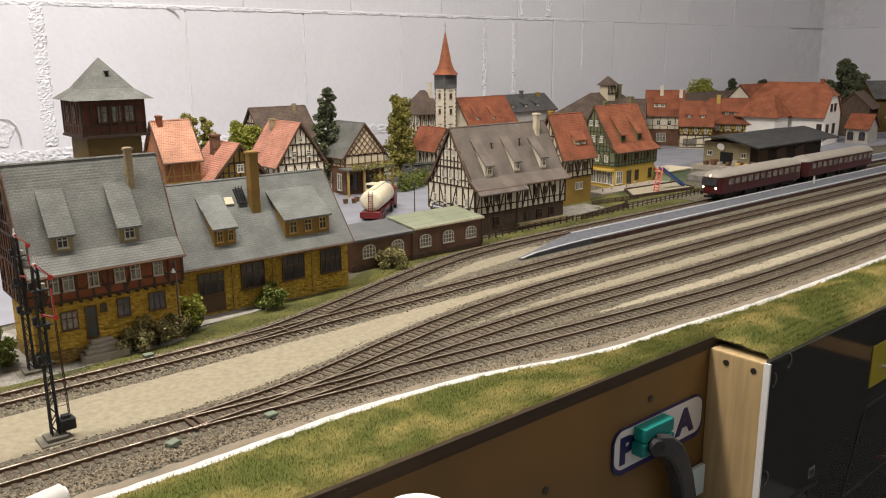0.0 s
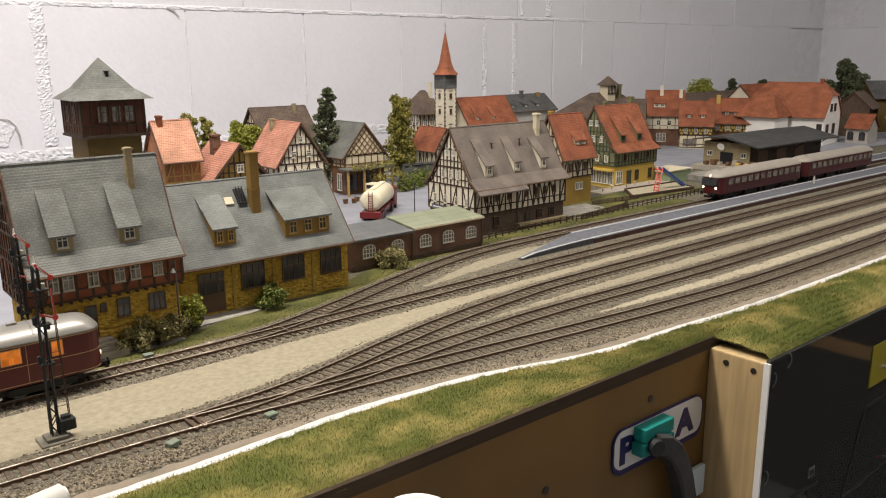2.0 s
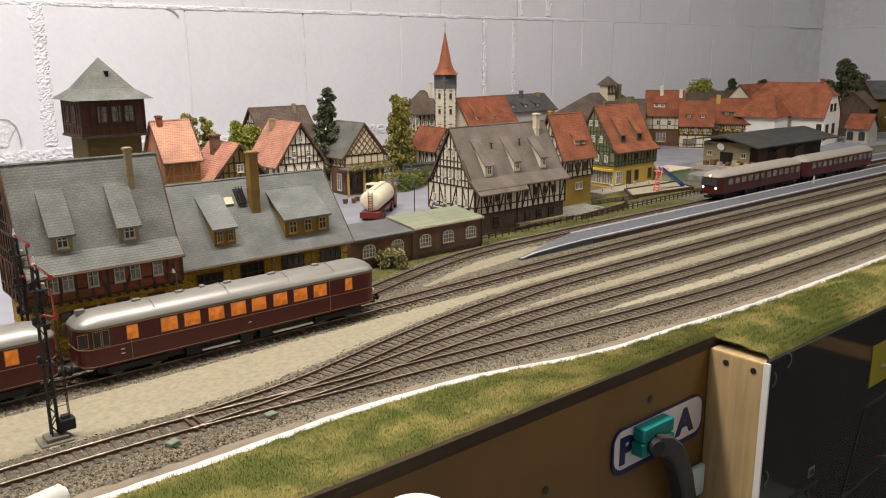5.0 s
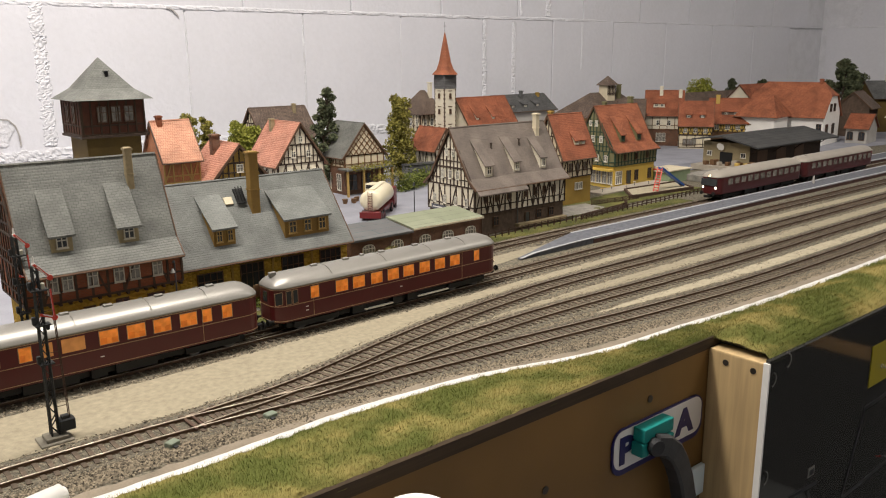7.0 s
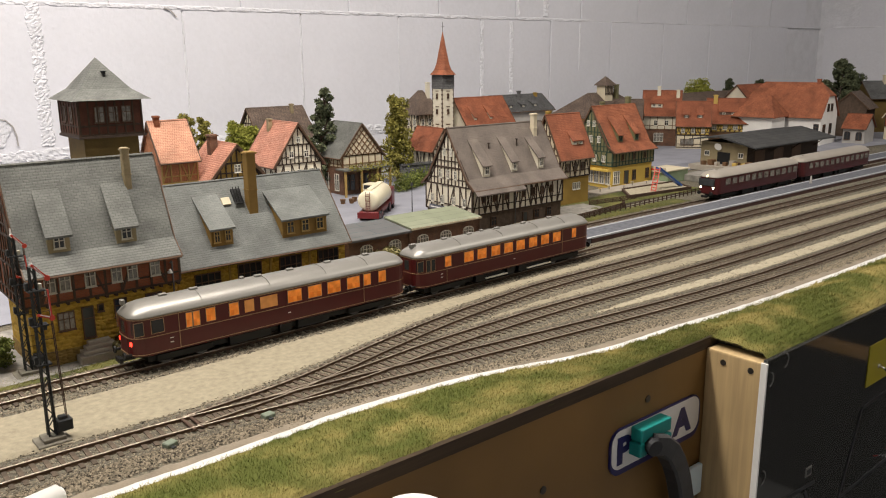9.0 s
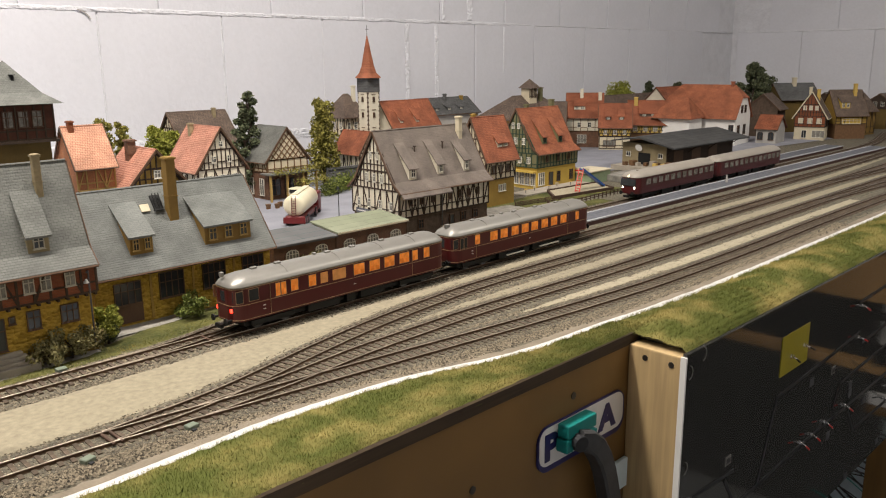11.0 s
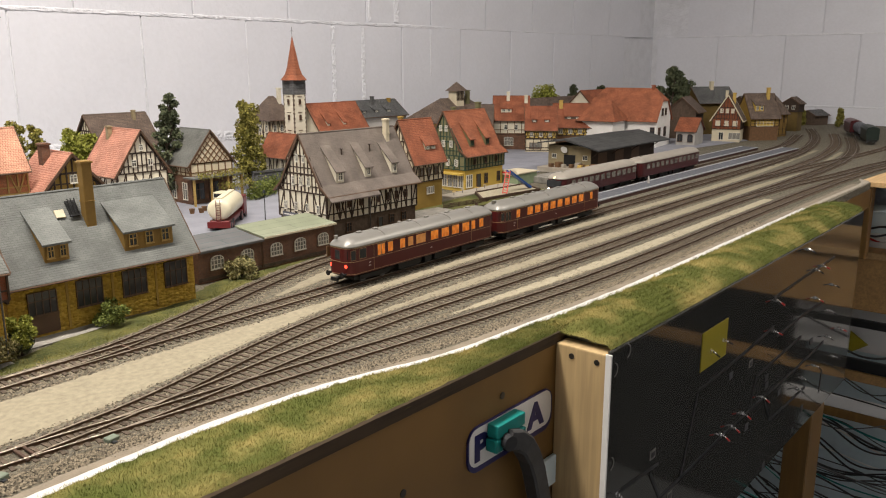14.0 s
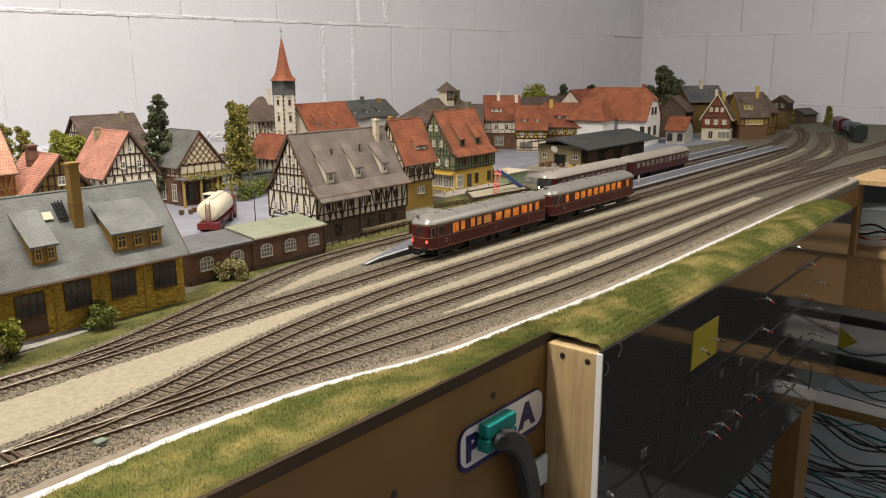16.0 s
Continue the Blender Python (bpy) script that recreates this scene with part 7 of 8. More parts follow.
def coach(name, label, body, roofm, L=0.238, w=0.0325, lit="window_glow", wins=(), dims=(), vents=(), lines=True, lights=(), z0=0.0095, zw=0.0375, zt=0.0465, group="coaches of the moving train"):
    c = thing(name, pose(0, 0, 0), label, "railcar", group)
    plan = ring_body(L, w, 0, 0, 0.012)
    bm = B(); loft(bm, plan, [(z0, 0.0012), (z0 + 0.001, 0.0), (zw - 0.0004, 0.0), (zw, 0.0004)]); part("body", bm, body, c, "", False)
    bm = B(); loft(bm, plan, [(zw - 0.0002, -0.0005), (zw + 0.0008, -0.0003), (zw + 0.0035, 0.0016), (zw + 0.0062, 0.005), (zw + 0.0081, 0.0095), (zt, 0.0135)]); roof = part("roof", bm, roofm, c, "", True)
    for x, y, s in vents:
        bm = B(); bevelled(bm, x - 0.003 * s, x + 0.003 * s, y - 0.0016, y + 0.0016, zt - 0.0022, zt + 0.0016, 0.0004, 1); part("roof_vent", bm, roofm, roof)
    if lines:
        for z in (0.0232, 0.0112):
            bm = B(); loft(bm, plan, [(z, -0.00025), (z + 0.00045, -0.00025)]); part("trim_line", bm, "gold_line", c, "thin gold trim line")
        bm = B(); loft(bm, plan, [(zw - 0.0012, -0.0003), (zw - 0.0006, -0.0003)]); part("trim_line", bm, "gold_line", c, "thin gold trim line")
    for group_, m in ((wins, lit), (dims, "pane_dark")):
        for x, ww, z, h in group_:
            for s in (-1, 1):
                bm = B(); y = s * (w / 2)
                box(bm, x - ww / 2 - 0.0005, x + ww / 2 + 0.0005, y - 0.0001, y + 0.0002 * s + 0.0001 * (s > 0), z - 0.0005, z + h + 0.0005)
                fr = part("window", bm, "gold_line" if lines else body, c)
                bm = B(); box(bm, x - ww / 2, x + ww / 2, min(y + s * 0.0001, y + s * 0.0004), max(y + s * 0.0001, y + s * 0.0004), z, z + h); pn = part("pane", bm, m, fr)
                if m == "window_glow":  # dim glow painted on the pane as seat backs against the lit far side
                    bm = B(); yy = (min(y + s * 0.0004, y + s * 0.0005), max(y + s * 0.0004, y + s * 0.0005)); k = 1 if ww > 0.009 else 0
                    box(bm, x - ww * 0.46, x - ww * (0.12 if k else 0.05), *yy, z + 0.0002, z + h * 0.48)
                    if k:
                        box(bm, x + ww * 0.14, x + ww * 0.46, *yy, z + 0.0002, z + h * 0.42)
                    part("seat", bm, "seat_shade", pn, "dim glow plate on the pane, painted as a seat back")
    for e in (-1, 1):  # driving-end windows
        for y in (-0.0085, 0.0, 0.0085):
            bm = B(); bevelled(bm, e * (L / 2 - (0.0004 if y == 0 else 0.0022)) - 0.0006, e * (L / 2 - (0.0004 if y == 0 else 0.0022)) + 0.0006, y - 0.0033, y + 0.0033, 0.0255, 0.0345, 0.0004, 1)
            part("end_window", bm, "pane_dark", c)
    if lines:  # door seams, small stencilled plates and roof seams
        for x in (-L * 0.36, L * 0.305):
            for s in (-1, 1):
                bm = B(); y = s * w / 2
                box(bm, x - 0.00018, x + 0.00018, min(y, y + s * 0.0003), max(y, y + s * 0.0004), z0 + 0.002, 0.0365); part("door_seam", bm, "gold_line", c, "pale door seam")
        for x, z in ((-L * 0.385, 0.0165), (-L * 0.385, 0.0195), (0.002, 0.0175), (L * 0.2, 0.0285)):
            for s in (-1, 1):
                bm = B(); y = s * w / 2
                box(bm, x - 0.0012, x + 0.0012, min(y, y + s * 0.0003), max(y, y + s * 0.0003), z, z + 0.0007); part("plate", bm, "label_white", c, "tiny unreadable pale plate")
        for x in (-L * 0.28, -L * 0.05, L * 0.16, L * 0.33):
            bm = B(); arc = [(w * 0.46 * math.sin(a), zw + 0.0012 + (zt - zw - 0.0009) * math.cos(a) ** 0.8) for a in [radians(-70 + 14 * k) for k in range(11)]]
            for p, q in zip(arc, arc[1:]):
                bar(bm, (x, *p), (x, *q), 0.0004, 0.0003, (1, 0, 0))
            part("roof_seam", bm, roofm, roof)
    # running gear
    bm = B()
    box(bm, -L / 2 + 0.012, L / 2 - 0.012, -0.0095, 0.0095, 0.0035, z0 + 0.0004)
    for x, l in ((-0.03, 0.034), (0.025, 0.028), (0.0, 0.01)):
        box(bm, x - l / 2, x + l / 2, -0.0135, 0.0135, 0.0026, z0 + 0.0002)
    part("underframe", bm, "underframe", c, "black underframe with equipment boxes")
    for bx in (-L * 0.34, L * 0.34):
        bm = B(); bevelled(bm, bx - 0.021, bx + 0.021, -0.0125, -0.0105, 0.003, 0.0082, 0.0006, 1); bevelled(bm, bx - 0.021, bx + 0.021, 0.0105, 0.0125, 0.003, 0.0082, 0.0006, 1); box(bm, bx - 0.006, bx + 0.006, -0.0105, 0.0105, 0.004, 0.008)
        bog = part("bogie", bm, "underframe", c)
        for dx in (-0.0135, 0.0135):
            bm = B()
            for y in (-0.0083, 0.0083):
                rod(bm, (bx + dx, y - 0.0013, 0.0057), (bx + dx, y + 0.0013, 0.0057), 0.0057, None, 18)
            rod(bm, (bx + dx, -0.009, 0.0057), (bx + dx, 0.009, 0.0057), 0.0012, None, 8)
            part("wheelset", bm, "gutter_metal", bog)
    for e in (-1, 1):
        for y in (-0.0095, 0.0095):
            bm = B(); rod(bm, (e * (L / 2 - 0.003), y, 0.0115), (e * (L / 2 + 0.0035), y, 0.0115), 0.0011, None, 8); rod(bm, (e * (L / 2 + 0.0035), y, 0.0115), (e * (L / 2 + 0.0045), y, 0.0115), 0.0028, 0.0026, 14); part("buffer", bm, "underframe", c)
        bm = B(); box(bm, min(e * (L / 2 - 0.006), e * (L / 2 + 0.005)), max(e * (L / 2 - 0.006), e * (L / 2 + 0.005)), -0.002, 0.002, 0.0055, 0.008); box(bm, e * (L / 2 + 0.0045) - 0.0012, e * (L / 2 + 0.0045) + 0.0012, -0.0045, 0.0045, 0.0052, 0.0085); part("coupling", bm, "underframe", c)
    for e, m, lab in lights:
        for y in (-0.0098, 0.0098):
            bm = B(); rod(bm, (e * (L / 2 - 0.0045), y, 0.0192), (e * (L / 2 - 0.0012), y, 0.0192), 0.0022, 0.0021, 14); lampm = part("lamp", bm, body, c, "lamp housing")
            bm = B(); rod(bm, (e * (L / 2 - 0.0012), y, 0.0192), (e * (L / 2 - 0.0004), y, 0.0192), 0.0018, 0.0014, 14); part("lens", bm, m, lampm, lab)
    return c


def trains():
    zwin, hw = 0.0258, 0.0092
    lead = coach("railcar", "dark red railcar with silver roof and lit orange windows", "coach_red", "roof_silver",
                 wins=[(-0.0843, 0.007, zwin, hw)] + [(x, 0.0112, zwin, hw) for x in (-0.0587, -0.042, -0.0238, -0.0065, 0.0102, 0.0282, 0.0459, 0.0637)] + [(0.0907, 0.0062, zwin, hw)],
                 dims=[(-0.1165, 0.006, zwin, hw), (-0.1076, 0.0042, zwin - 0.001, hw + 0.001), (-0.1019, 0.0038, zwin - 0.001, hw + 0.001)], vents=[(-0.112, 0.0, 1), (-0.0745, 0, 1), (-0.0435, 0, 1), (-0.0255, 0.002, 0.6), (-0.0065, 0, 1), (0.0305, 0, 1), (0.0695, 0, 1)], lights=[(1, "head_warm", "glowing warm headlamp")])
    tail = coach("railcar", "dark red trailing railcar with silver roof and red tail lamps", "coach_red", "roof_silver",
                 wins=[(-0.0782, 0.004, zwin - 0.001, hw + 0.001), (-0.0727, 0.0045, zwin - 0.001, hw + 0.001), (-0.0619, 0.0066, zwin, hw), (-0.0437, 0.007, zwin, hw)] + [(x, 0.0118, zwin, hw) for x in (0.0074, 0.0256, 0.0435, 0.0623)] + [(0.0761, 0.0066, zwin, hw), (0.0915, 0.0072, zwin, hw)],
                 dims=[(-0.114, 0.006, zwin, hw), (-0.101, 0.0085, zwin, hw)], vents=[(-0.1165, 0.004, 0.5), (-0.0895, 0, 1), (-0.0665, 0, 1), (-0.0265, 0.003, 0.5), (-0.0145, 0, 1), (0.0135, 0, 1), (0.0485, 0, 1), (0.0865, 0, 1)], lights=[(-1, "tail_red", "glowing red tail lamp")])
    for xa, xb in ((-0.036, -0.007), (0.021, 0.056)):
        for s in (-1, 1):
            bm = B(); y = s * 0.0155; box(bm, xa, xb, y - 0.001, y + 0.001, 0.0046, 0.0056); part("step_board", bm, "frame_white", lead, "pale step board")
            for x in (xa + 0.003, xb - 0.003):
                bar(bm := B(), (x, y, 0.0055), (x, s * 0.0125, 0.0096), 0.0006, 0.0006); part("step_bracket", bm, "underframe", lead)
    for s in (-1, 1):  # the half-lit saloon window of the trailing car
        for xa, xb in ((-0.0222, -0.0078), (-0.0351, -0.0275)):
            bm = B(); y = s * 0.01625; box(bm, xa, xb, min(y, y + s * 0.0004), max(y, y + s * 0.0004), zwin, zwin + hw); part("window", bm, "window_dim", tail, "dimly lit window")
    for x, y, lab in ((1.1755, 0.648, "front"), (1.4385, 0.648, "rear")):
        front_ = lab == "front"
        Lb = 0.248 if front_ else 0.262
        k = Lb / 0.279
        ob = coach("railbus", "dark red railbus with beige roof standing at the platform" if front_ else "dark red railbus trailer with beige roof at the platform", "railbus_red", "roof_beige", L=Lb, lit="pane_curtain",
                   wins=[(-Lb / 2 + 0.03 + 0.0205 * i * k, 0.012, 0.0225, 0.0088) for i in range(12)], dims=[], vents=[(-0.1, 0, 0.6)], lines=False, lights=[(-1, "head_white", "glowing white headlamp")] if front_ else [], zw=0.0345, zt=0.0425, group="standing railbuses")
        ob.matrix_basis = pose(x, y, 0, 0, 0, 0)
        for e in ((-1, 1) if front_ else (1,)):
            xs_ = e * (Lb / 2 + 0.0003)
            bm = B(); bevelled(bm, xs_ - 0.0016, xs_ + 0.0004, -0.0125, 0.0125, 0.0222, 0.0325, 0.0005, 1); wsn = part("windscreen", bm, "pane_dark", ob, "wide dark windscreen")
            for yy in (-0.0042, 0.0042):
                bm = B(); box(bm, xs_ + e * 0.0004 - 0.0003, xs_ + e * 0.0004 + 0.0003, yy - 0.0004, yy + 0.0004, 0.0222, 0.0325); part("pillar", bm, "railbus_red", wsn, "red windscreen pillar")
        if front_:
            bm = B(); rod(bm, (-Lb / 2 + 0.003, 0, 0.0368), (-Lb / 2 - 0.0006, 0, 0.0362), 0.0018, 0.0015, 14); part("top_lamp", bm, "head_warm", ob, "glowing upper headlamp")
    # far train on the curve
    for x, y, rz, m, lab, nm in ((2.60, 0.60, 22, "railbus_red", "dark red van of a distant goods train", "goods_wagon"), (2.48, 0.548, 21, "platform_grey", "pale grey tank wagon of a distant goods train", "goods_wagon"), (2.37, 0.503, 20, "loco_green", "dark green locomotive of a distant goods train", "locomotive")):
        g = thing(nm, pose(x, y, 0, 0, 0, rz), lab, "wagon", "distant goods train")
        bm = B()
        if "tank" in lab:
            rod(bm, (-0.055, 0, 0.026), (0.055, 0, 0.026), 0.0155, None, 20)
        else:
            bevelled(bm, -0.055, 0.055, -0.0155, 0.0155, 0.009, 0.036, 0.002, 2); prism(bm, [(-0.0165, 0.0355), (-0.012, 0.0415), (0, 0.044), (0.012, 0.0415), (0.0165, 0.0355)], -0.056, 0.056)
        part("body", bm, m, g)
        bm = B(); box(bm, -0.056, 0.056, -0.012, 0.012, 0.006, 0.0105); part("underframe", bm, "underframe", g)
        for dx in (-0.035, 0.035):
            bm = B()
            for yy in (-0.0083, 0.0083):
                rod(bm, (dx, yy - 0.0012, 0.0057), (dx, yy + 0.0012, 0.0057), 0.0057, None, 14)
            part("wheelset", bm, "gutter_metal", g)
    return lead, tail


LEAD, TAIL = trains()


# ---- road vehicles ----
def wheel(g, x, y, r, w=0.0028):
    bm = B(); rod(bm, (x, y - w / 2, r), (x, y + w / 2, r), r, None, 18); t = part("wheel", bm, "black_rubber", g)
    bm = B(); rod(bm, (x, y - w / 2 - 0.0003, r), (x, y + w / 2 + 0.0003, r), r * 0.55, None, 12); part("rim", bm, "truck_red", t)


def vehicles():
    g = thing("tank_lorry", pose(0.6346, 0.8965, -0.002, 0, 0, 42) @ Matrix.Scale(1.08, 4), "cream tank lorry with a dark red chassis on the square", "lorry")
    bm = B(); plan = []
    n = 20
    secs = [(-0.044, 0.0085), (-0.0425, 0.0128), (-0.038, 0.0142), (0.03, 0.0142), (0.034, 0.0128), (0.0355, 0.0085)]
    rows = [[bm.verts.new((x, r * 1.02 * math.cos(k * math.tau / n), 0.0245 + r * 0.92 * math.sin(k * math.tau / n))) for k in range(n)] for x, r in secs]
    for a, b in zip(rows, rows[1:]):
        for k in range(n):
            bm.faces.new((a[k], a[(k + 1) % n], b[(k + 1) % n], b[k]))
    bm.faces.new(rows[0][::-1]), bm.faces.new(rows[-1])
    tk = part("tank", bm, "tank_cream", g, "", True)
    bm = B(); box(bm, -0.038, 0.03, -0.0035, 0.0035, 0.0365, 0.0385); part("walkway", bm, "tank_cream", tk)
    bm = B()
    for y in (-0.0025, 0.0025):
        bar(bm, (-0.0455, y, 0.012), (-0.0445, y, 0.037), 0.0006, 0.0006)
    for k in range(8):
        bar(bm, (-0.0453, -0.0025, 0.013 + 0.003 * k), (-0.0453, 0.0025, 0.013 + 0.003 * k), 0.0005, 0.0005)
    part("ladder", bm, "truck_red", tk, "red ladder")
    bm = B(); bevelled(bm, -0.044, 0.05, -0.0115, 0.0115, 0.006, 0.0118, 0.0008, 1); box(bm, -0.0455, -0.0435, -0.0135, 0.0135, 0.0035, 0.011); part("chassis", bm, "truck_red", g, "dark red chassis")
    bm = B(); bevelled(bm, 0.038, 0.058, -0.013, 0.013, 0.005, 0.0285, 0.0025, 2); cab = part("cab", bm, "truck_red", g, "dark red cab")
    for x in (-0.033, -0.022, 0.026, 0.05):
        for y in (-0.0115, 0.0115):
            wheel(g, x, y, 0.0055)
    g = thing("tractor_lorry", pose(0.70, 0.992, -0.002, 0, 0, 200), "small white and dark red lorry parked before the shop", "lorry")
    bm = B(); bevelled(bm, -0.004, 0.016, -0.0105, 0.0105, 0.014, 0.027, 0.002, 2); part("cab", bm, "tank_cream", g)
    bm = B(); bevelled(bm, -0.028, 0.020, -0.0105, 0.0105, 0.005, 0.0135, 0.001, 1); part("chassis", bm, "truck_red", g)
    bm = B(); box(bm, 0.0155, 0.0165, -0.008, 0.008, 0.0195, 0.025); box(bm, 0.0, 0.012, -0.0109, 0.0109, 0.0195, 0.025); part("glazing", bm, "pane_dark", g)
    for x in (-0.02, 0.012):
        for y in (-0.0105, 0.0105):
            wheel(g, x, y, 0.0052)


# ---- signals, playground, fences, small things ----
def signal(x, y, h, label, second):
    s = thing("semaphore_signal", pose(x, y, GROUND), label, "signal", "semaphore signals")
    bm = B(); bevelled(bm, -0.0095, 0.0085, -0.008, 0.008, 0, 0.0015, 0.0004, 1); bevelled(bm, -0.006, 0.006, -0.0055, 0.0055, 0.0016, 0.0038, 0.0004, 1); part("base", bm, "base_tan", s, "grey-brown base plate")
    bm = B()
    a, b = 0.0020, 0.0013
    z0, z1 = 0.0038, h
    at = lambda z: a + (b - a) * (z - z0) / (z1 - z0)
    for sx in (-1, 1):
        for sy in (-1, 1):
            bar(bm, (sx * a, sy * a, z0), (sx * b, sy * b, z1), 0.0008, 0.0008)
    n = 17
    for k in range(n):
        za, zb = z0 + (z1 - z0) * k / n, z0 + (z1 - z0) * (k + 1) / n
        ra, rb = at(za), at(zb)
        for s1 in (-1, 1):
            d = 1 if k % 2 else -1
            bar(bm, (-ra * d, s1 * ra, za), (rb * d, s1 * rb, zb), 0.0005, 0.0005)
            bar(bm, (s1 * ra, -ra * d, za), (s1 * rb, rb * d, zb), 0.0005, 0.0005)
    part("mast", bm, "signal_iron", s, "black lattice mast")
    bm = B(); bevelled(bm, 0.0022, 0.0108, -0.004, 0.003, 0.0055, 0.0125, 0.0006, 1); box(bm, 0.004, 0.008, -0.0025, 0.0015, 0.0125, 0.0142); part("drive_box", bm, "signal_iron", s, "dark grey drive box")
    bm = B(); rod(bm, (0, 0, h - 0.001), (0, 0, h + 0.0055), 0.0009, 0.0004, 8); bmesh.ops.create_uvsphere(bm, u_segments=10, v_segments=6, radius=0.0011, matrix=Matrix.Translation((0, 0, h + 0.001))); part("finial", bm, "label_white", s, "white finial")
    for z, big in ((h - 0.004, 1), (h - 0.027, 0)):
        bm = B(); bar(bm, (-0.0005, -0.0028, z + 0.0055 * big), (0.007, -0.0028, z - 0.003), 0.0007, 0.0014); rod(bm, (0.0068, -0.0024, z - 0.003), (0.0068, -0.0032, z - 0.003), 0.0016, None, 14)
        if not big:  # the lower arm hangs stowed against the mast
            bar(bm, (0.0068, -0.0028, z - 0.003), (0.0062, -0.0028, z + 0.0135), 0.0012, 0.0008)
        arm = part("arm", bm, "bright_red", s, "red semaphore arm")
        bm = B(); bar(bm, (0.0008, -0.0034, z + 0.0042 * big), (0.0055, -0.0034, z - 0.002), 0.0003, 0.0005); part("stripe", bm, "label_white", arm)
        bm = B(); bevelled(bm, 0.0022, 0.0042, -0.001, 0.001, z - 0.010, z - 0.006, 0.0003, 1); part("lantern", bm, "frame_grey" if big else "signal_iron", s, "small lantern")
    bm = B()
    for y in (-0.0016, 0.0016):
        rod(bm, (0.0085, y, 0.012), (0.0065, y, h - 0.006), 0.0003, None, 6)
    for k in range(9):
        z = 0.02 + (h - 0.03) * k / 9
        bar(bm, (0.002, 0, z), (0.0078, 0, z), 0.0003, 0.0003)
    bm2 = B()
    for z, w in ((h - 0.014, 0.0052), (h - 0.034, 0.0046), (h * 0.45, 0.004)):  # small platforms and lamp brackets up the mast
        box(bm2, -0.0035, w, -0.003, 0.003, z, z + 0.0008)
        bevelled(bm2, -0.0045, -0.0025, -0.0012, 0.0012, z + 0.0009, z + 0.0055, 0.0003, 1)
    part("bracket", bm2, "signal_iron", s, "lamp bracket on the mast")
    part("pull_rod", bm, "fence_brown", s, "thin brown pull rods")


def fence(pts, h, label, cross):
    f = thing("fence", pose(0, 0, GROUND), label, "fence", "fences")
    path = catmull(pts, 0.003 if cross else 0.012)
    rails = B()
    for a, b in zip(path, path[1:]):
        if not cross:
            for z in (0.45, 0.85):
                bar(rails, a + Vector((0, 0, h * z)), b + Vector((0, 0, h * z)), 0.0006, 0.001)
        else:
            t = (b - a)
            bar(rails, a, a + t * 1.7 + Vector((0, 0, h)), 0.0005, 0.0007); bar(rails, a + t * 1.7, a + Vector((0, 0, h)), 0.0005, 0.0007)
    part("rail", rails, "fence_brown", f)
    for p in path[::(5 if cross else 1)]:
        bm = B(); box(bm, p.x - 0.0006, p.x + 0.0006, p.y - 0.0006, p.y + 0.0006, 0, h); part("post", bm, "fence_brown", f)


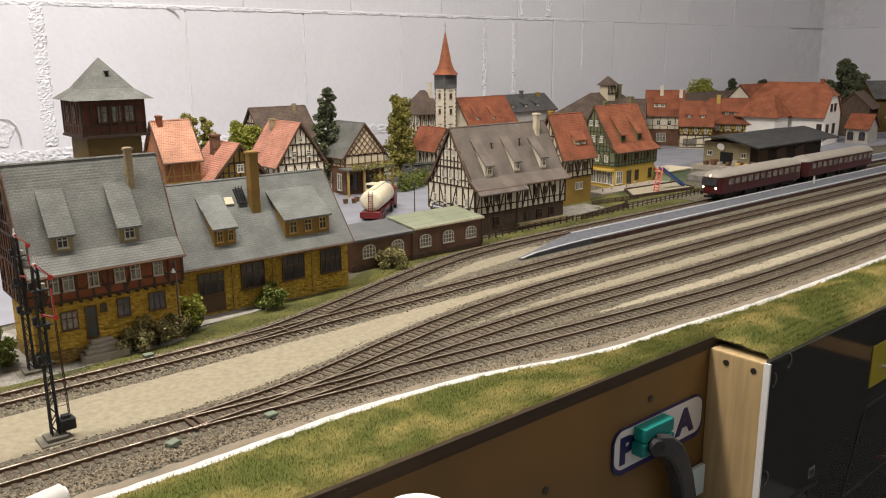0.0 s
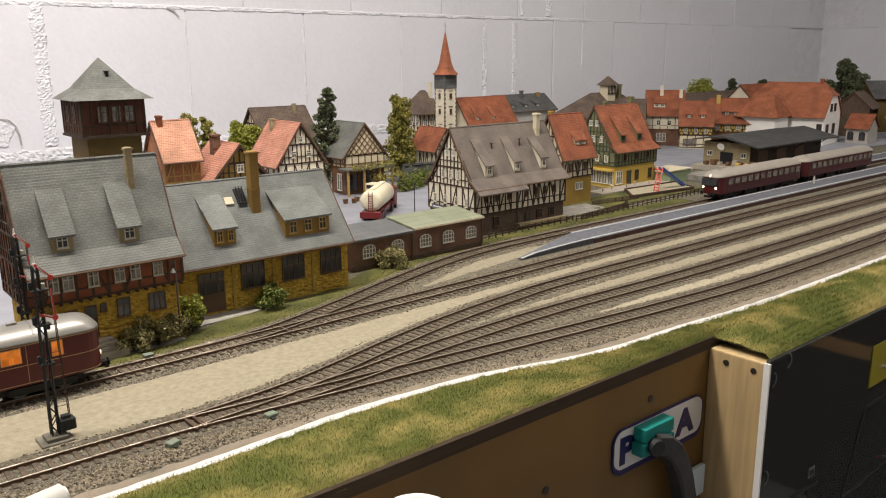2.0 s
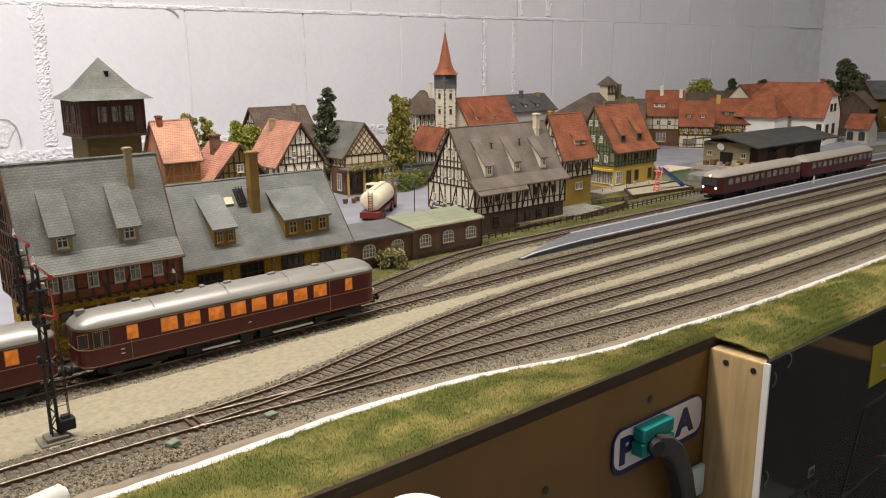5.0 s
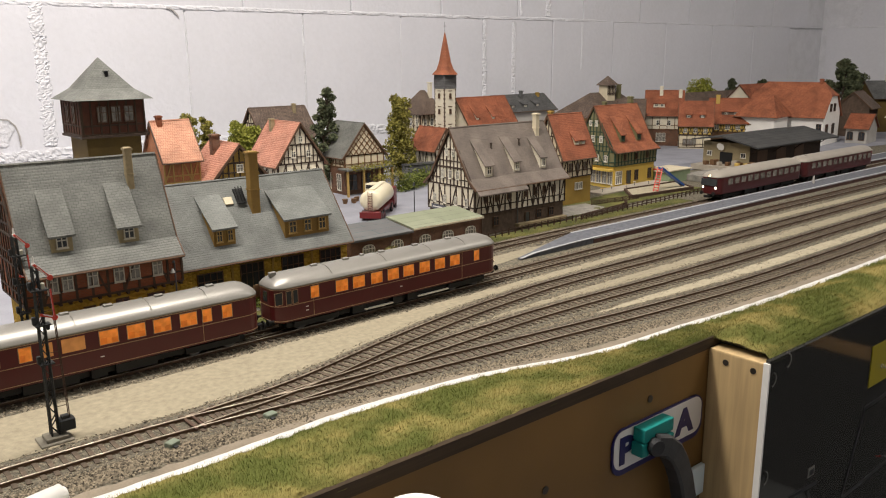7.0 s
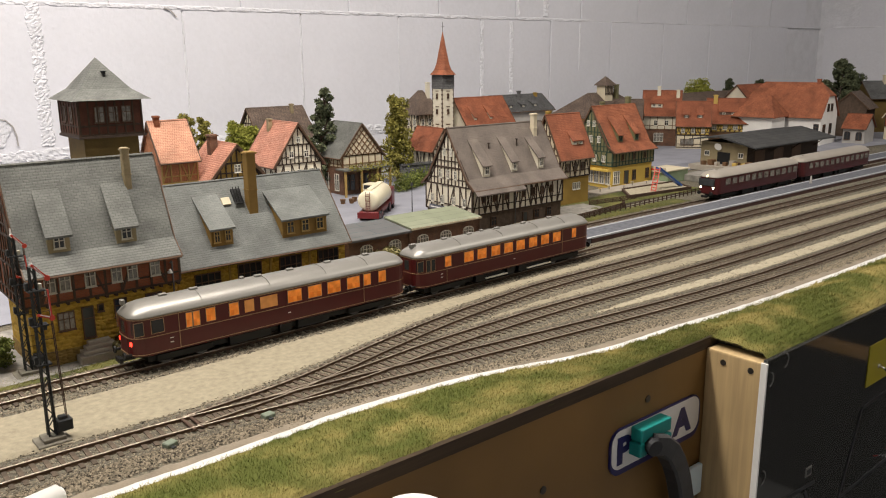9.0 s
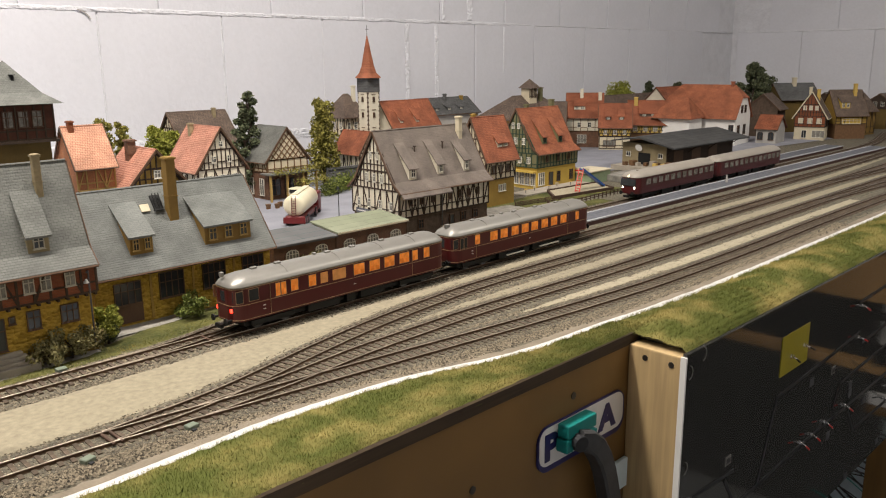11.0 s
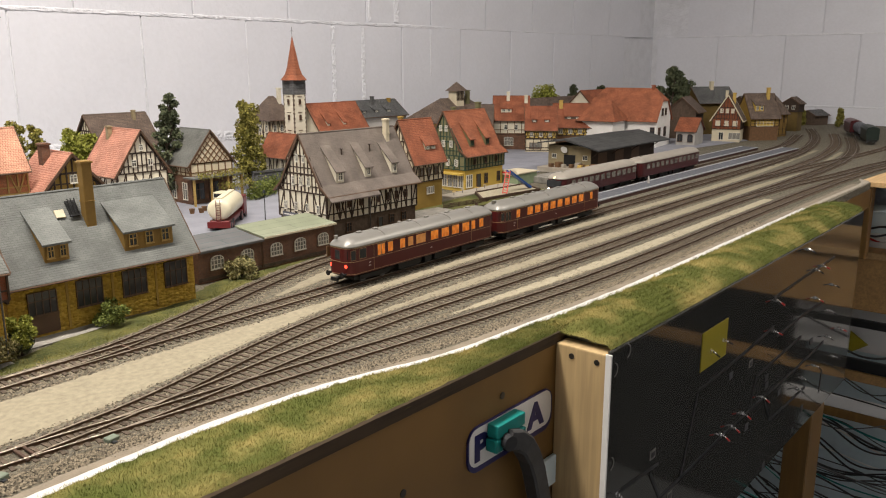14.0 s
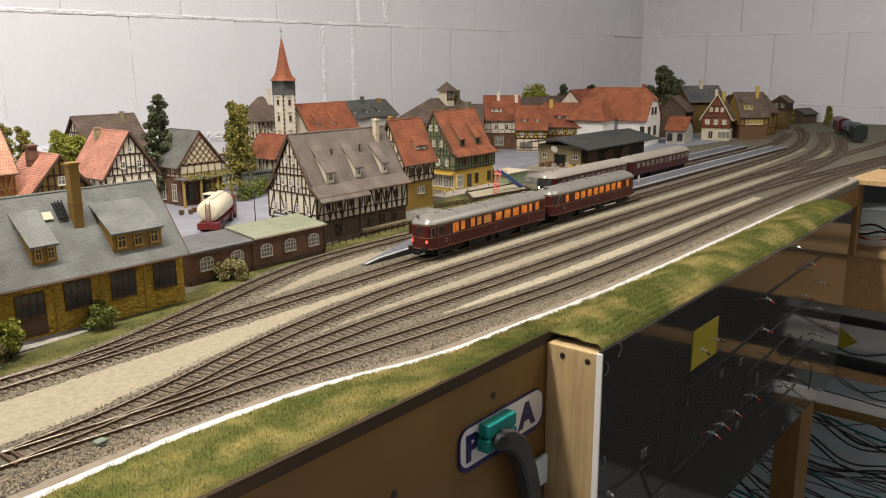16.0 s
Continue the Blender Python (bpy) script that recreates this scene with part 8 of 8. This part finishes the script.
def small_things():
    signal(0.1025, 0.471, 0.1035, "black lattice semaphore signal with red arms beside the track", True)
    signal(0.1185, 0.589, 0.0985, "black lattice semaphore signal with red arms before the station", True)
    for x, y, z, rz in ((0.1505, 0.4195, 0, 20), (0.2105, 0.4165, 0, 8), (0.1915, 0.5665, 0, 0)):
        b = thing("point_motor", pose(x, y, GROUND, 0, 0, rz) @ Matrix.Scale(0.8, 4), "small grey-green point motor box beside the rails", "point motor", "point motors")
        bm = B(); bevelled(bm, -0.0045, 0.0045, -0.0035, 0.0035, 0, 0.0042, 0.0006, 1); part("case", bm, "point_box_green", b)
        bm = B(); box(bm, -0.003, 0.0, -0.0068, -0.0036, 0, 0.0022); part("rod_box", bm, "signal_iron", b)
    for x, y in ((0.168, 0.4375), (0.173, 0.4375), (0.295, 0.5535)):
        bm = B(); bevelled(bm, x - 0.0009, x + 0.0009, y - 0.012, y + 0.006, -0.0019, -0.0002, 0.0003, 1)
        tagged(part("point_rod", bm, "fence_brown"), "dark brown throw bar between the rails", "point rod", "point rods")
    for pts, c in (([(0.62, 0.683), (0.7, 0.688), (0.80, 0.690)], False), ([(0.80, 0.684), (0.86, 0.689), (0.95, 0.694), (1.1, 0.703), (1.24, 0.712)], False), ([(0.818, 0.688), (0.86, 0.693), (0.93, 0.704), (0.95, 0.722)], True), ([(0.905, 0.745), (0.95, 0.738), (1.0, 0.732)], True)):
        fence(pts, 0.0085, "low dark brown wooden fence beside the loop track", c)
    # playground
    sb = thing("sandpit", pose(0, 0, GROUND), "sandpit with a dark wooden kerb", "sandpit")
    q = [(0.995, 0.742), (1.135, 0.728), (1.165, 0.782), (1.04, 0.79)]
    bm = B()
    for a, b in zip(q, q[1:] + q[:1]):
        bar(bm, (*a, 0.003), (*b, 0.003), 0.003, 0.006)
    part("kerb", bm, "fence_brown", sb)
    bm = B(); lo, hi = [[bm.verts.new((x, y, z)) for x, y in q] for z in (0.001, 0.0042)]; bm.faces.new(hi); bm.faces.new(lo[::-1])
    for i in range(4):
        bm.faces.new((lo[i], lo[(i + 1) % 4], hi[(i + 1) % 4], hi[i]))
    part("sand", bm, "sand_pale", sb)
    sl = thing("slide", pose(1.0735, 0.752, 0.0), "playground slide with red ladder and blue chute", "slide")
    bm = B()
    for s in (-1, 1):
        bar(bm, (-0.014, s * 0.0042 - 0.006, 0.0), (0.004, s * 0.0042, 0.036), 0.0013, 0.0013)
    for k in range(9):
        f = (k + 0.7) / 9.5
        bar(bm, (-0.014 + 0.018 * f, -0.0042 - 0.006 * (1 - f), 0.036 * f), (-0.014 + 0.018 * f, 0.0042 - 0.006 * (1 - f), 0.036 * f), 0.0011, 0.0011)
    part("ladder", bm, "bright_red", sl, "red ladder")
    bm = B(); bar(bm, (0.004, 0, 0.035), (0.062, -0.004, 0.0015), 0.0068, 0.001); bar(bm, (0.004, 0.0034, 0.036), (0.062, -0.0006, 0.0025), 0.0008, 0.003); bar(bm, (0.004, -0.0034, 0.036), (0.062, -0.0074, 0.0025), 0.0008, 0.003); part("chute", bm, "slide_blue", sl, "blue chute")
    ks = thing("kiosk", pose(1.195, 0.815, GROUND), "pale green kiosk with a cream sign above", "kiosk")
    bm = B(); bevelled(bm, -0.03, 0.03, -0.022, 0.022, 0, 0.02, 0.0006, 1); part("hut", bm, "pale_green", ks)
    bm = B(); box(bm, -0.032, 0.032, -0.024, 0.024, 0.0201, 0.022); part("roof", bm, "plaster_cream", ks)
    bm = B(); box(bm, -0.034, -0.0325, -0.02, 0.022, 0.018, 0.027); sg = part("sign", bm, "plaster_cream", ks)
    bm = B(); box(bm, -0.0345, -0.0341, -0.015, -0.004, 0.021, 0.0235); box(bm, -0.0345, -0.0341, 0.002, 0.016, 0.021, 0.0235); part("sign_bar", bm, "bright_red", sg)
    bm = B(); bevelled(bm, 1.215, 1.315, 0.757, 0.80, GROUND, 0.008, 0.0008, 1); tagged(part("loading_bank", bm, "paving"), "grey loading bank beside the freight shed", "loading bank", "", "structure")
    # street furniture on the square: tables with yellow tops near the porch
    for k in range(5):
        t = thing("cafe_table", pose(1.0 + 0.03 * k, 0.803 + 0.006 * (k % 2), 0.0), "tiny pale cafe table on the inn terrace", "table", "cafe tables")
        bm = B(); rod(bm, (0, 0, 0.0052), (0, 0, 0.0058), 0.003, None, 12); part("top", bm, "plaster_cream" if k % 2 else "crate_yellow", t)
        bm = B(); rod(bm, (0, 0, 0), (0, 0, 0.0053), 0.0005, None, 6); part("leg", bm, "gutter_metal", t)
    for x, y in ((0.66, 0.995), (0.672, 1.005), (0.648, 1.0)):
        t = thing("flower_tub", pose(x, y, GROUND + 0.001), "brown flower tub before the shop", "flower tub", "flower tubs")
        bm = B(); rod(bm, (0, 0, 0), (0, 0, 0.007), 0.003, 0.0042, 10); part("tub", bm, "timber_brown", t)
    for x, y, h in ((0.655, 0.842, 0.045),):
        t = thing("street_lamp", pose(x, y, GROUND + 0.001), "slim dark street lamp beside the house", "street lamp")
        bm = B(); rod(bm, (0, 0, 0), (0, 0, h), 0.0007, 0.0005, 8); part("pole", bm, "signal_iron", t)
        bm = B(); rod(bm, (0, 0, h), (0, 0, h + 0.004), 0.0022, 0.0012, 8); part("head", bm, "signal_iron", t)
    bm = B(); rod(bm, (1.30, 0.612, 0.0033), (1.30, 0.612, 0.0125), 0.0022, 0.0016, 8); rod(bm, (1.30, 0.612, 0.0125), (1.30, 0.612, 0.0155), 0.0014, 0.0012, 8)
    tagged(part("platform_marker", bm, "plaster_grey"), "tiny grey and blue marker on the platform", "marker")


vehicles()
small_things()


def motions():
    # nose of the lead car along the main track
    nose = [(0.0, 0.006), (1.0, 0.085), (2.0, 0.163), (3.0, 0.2405), (4.0, 0.314), (6.5, 0.493), (8.5, 0.636), (11.0, 0.811), (12.5, 0.914), (14.0, 1.015), (16.0, 1.152)]
    xs, ys = [p.x for p in LINES["main"]], [p.y for p in LINES["main"]]
    at = lambda x: float(np.interp(x, xs, ys))
    for car, back in ((LEAD, 0.1305), (TAIL, 0.3805)):
        rows = []
        for t, x in nose:
            c = x - back
            ya, yb = at(c - 0.08), at(c + 0.08)
            rows.append((t, pose(c, (ya + yb) / 2, 0, 0, 0, math.degrees(math.atan2(yb - ya, 0.16)))))
        walk(car, rows)


motions()
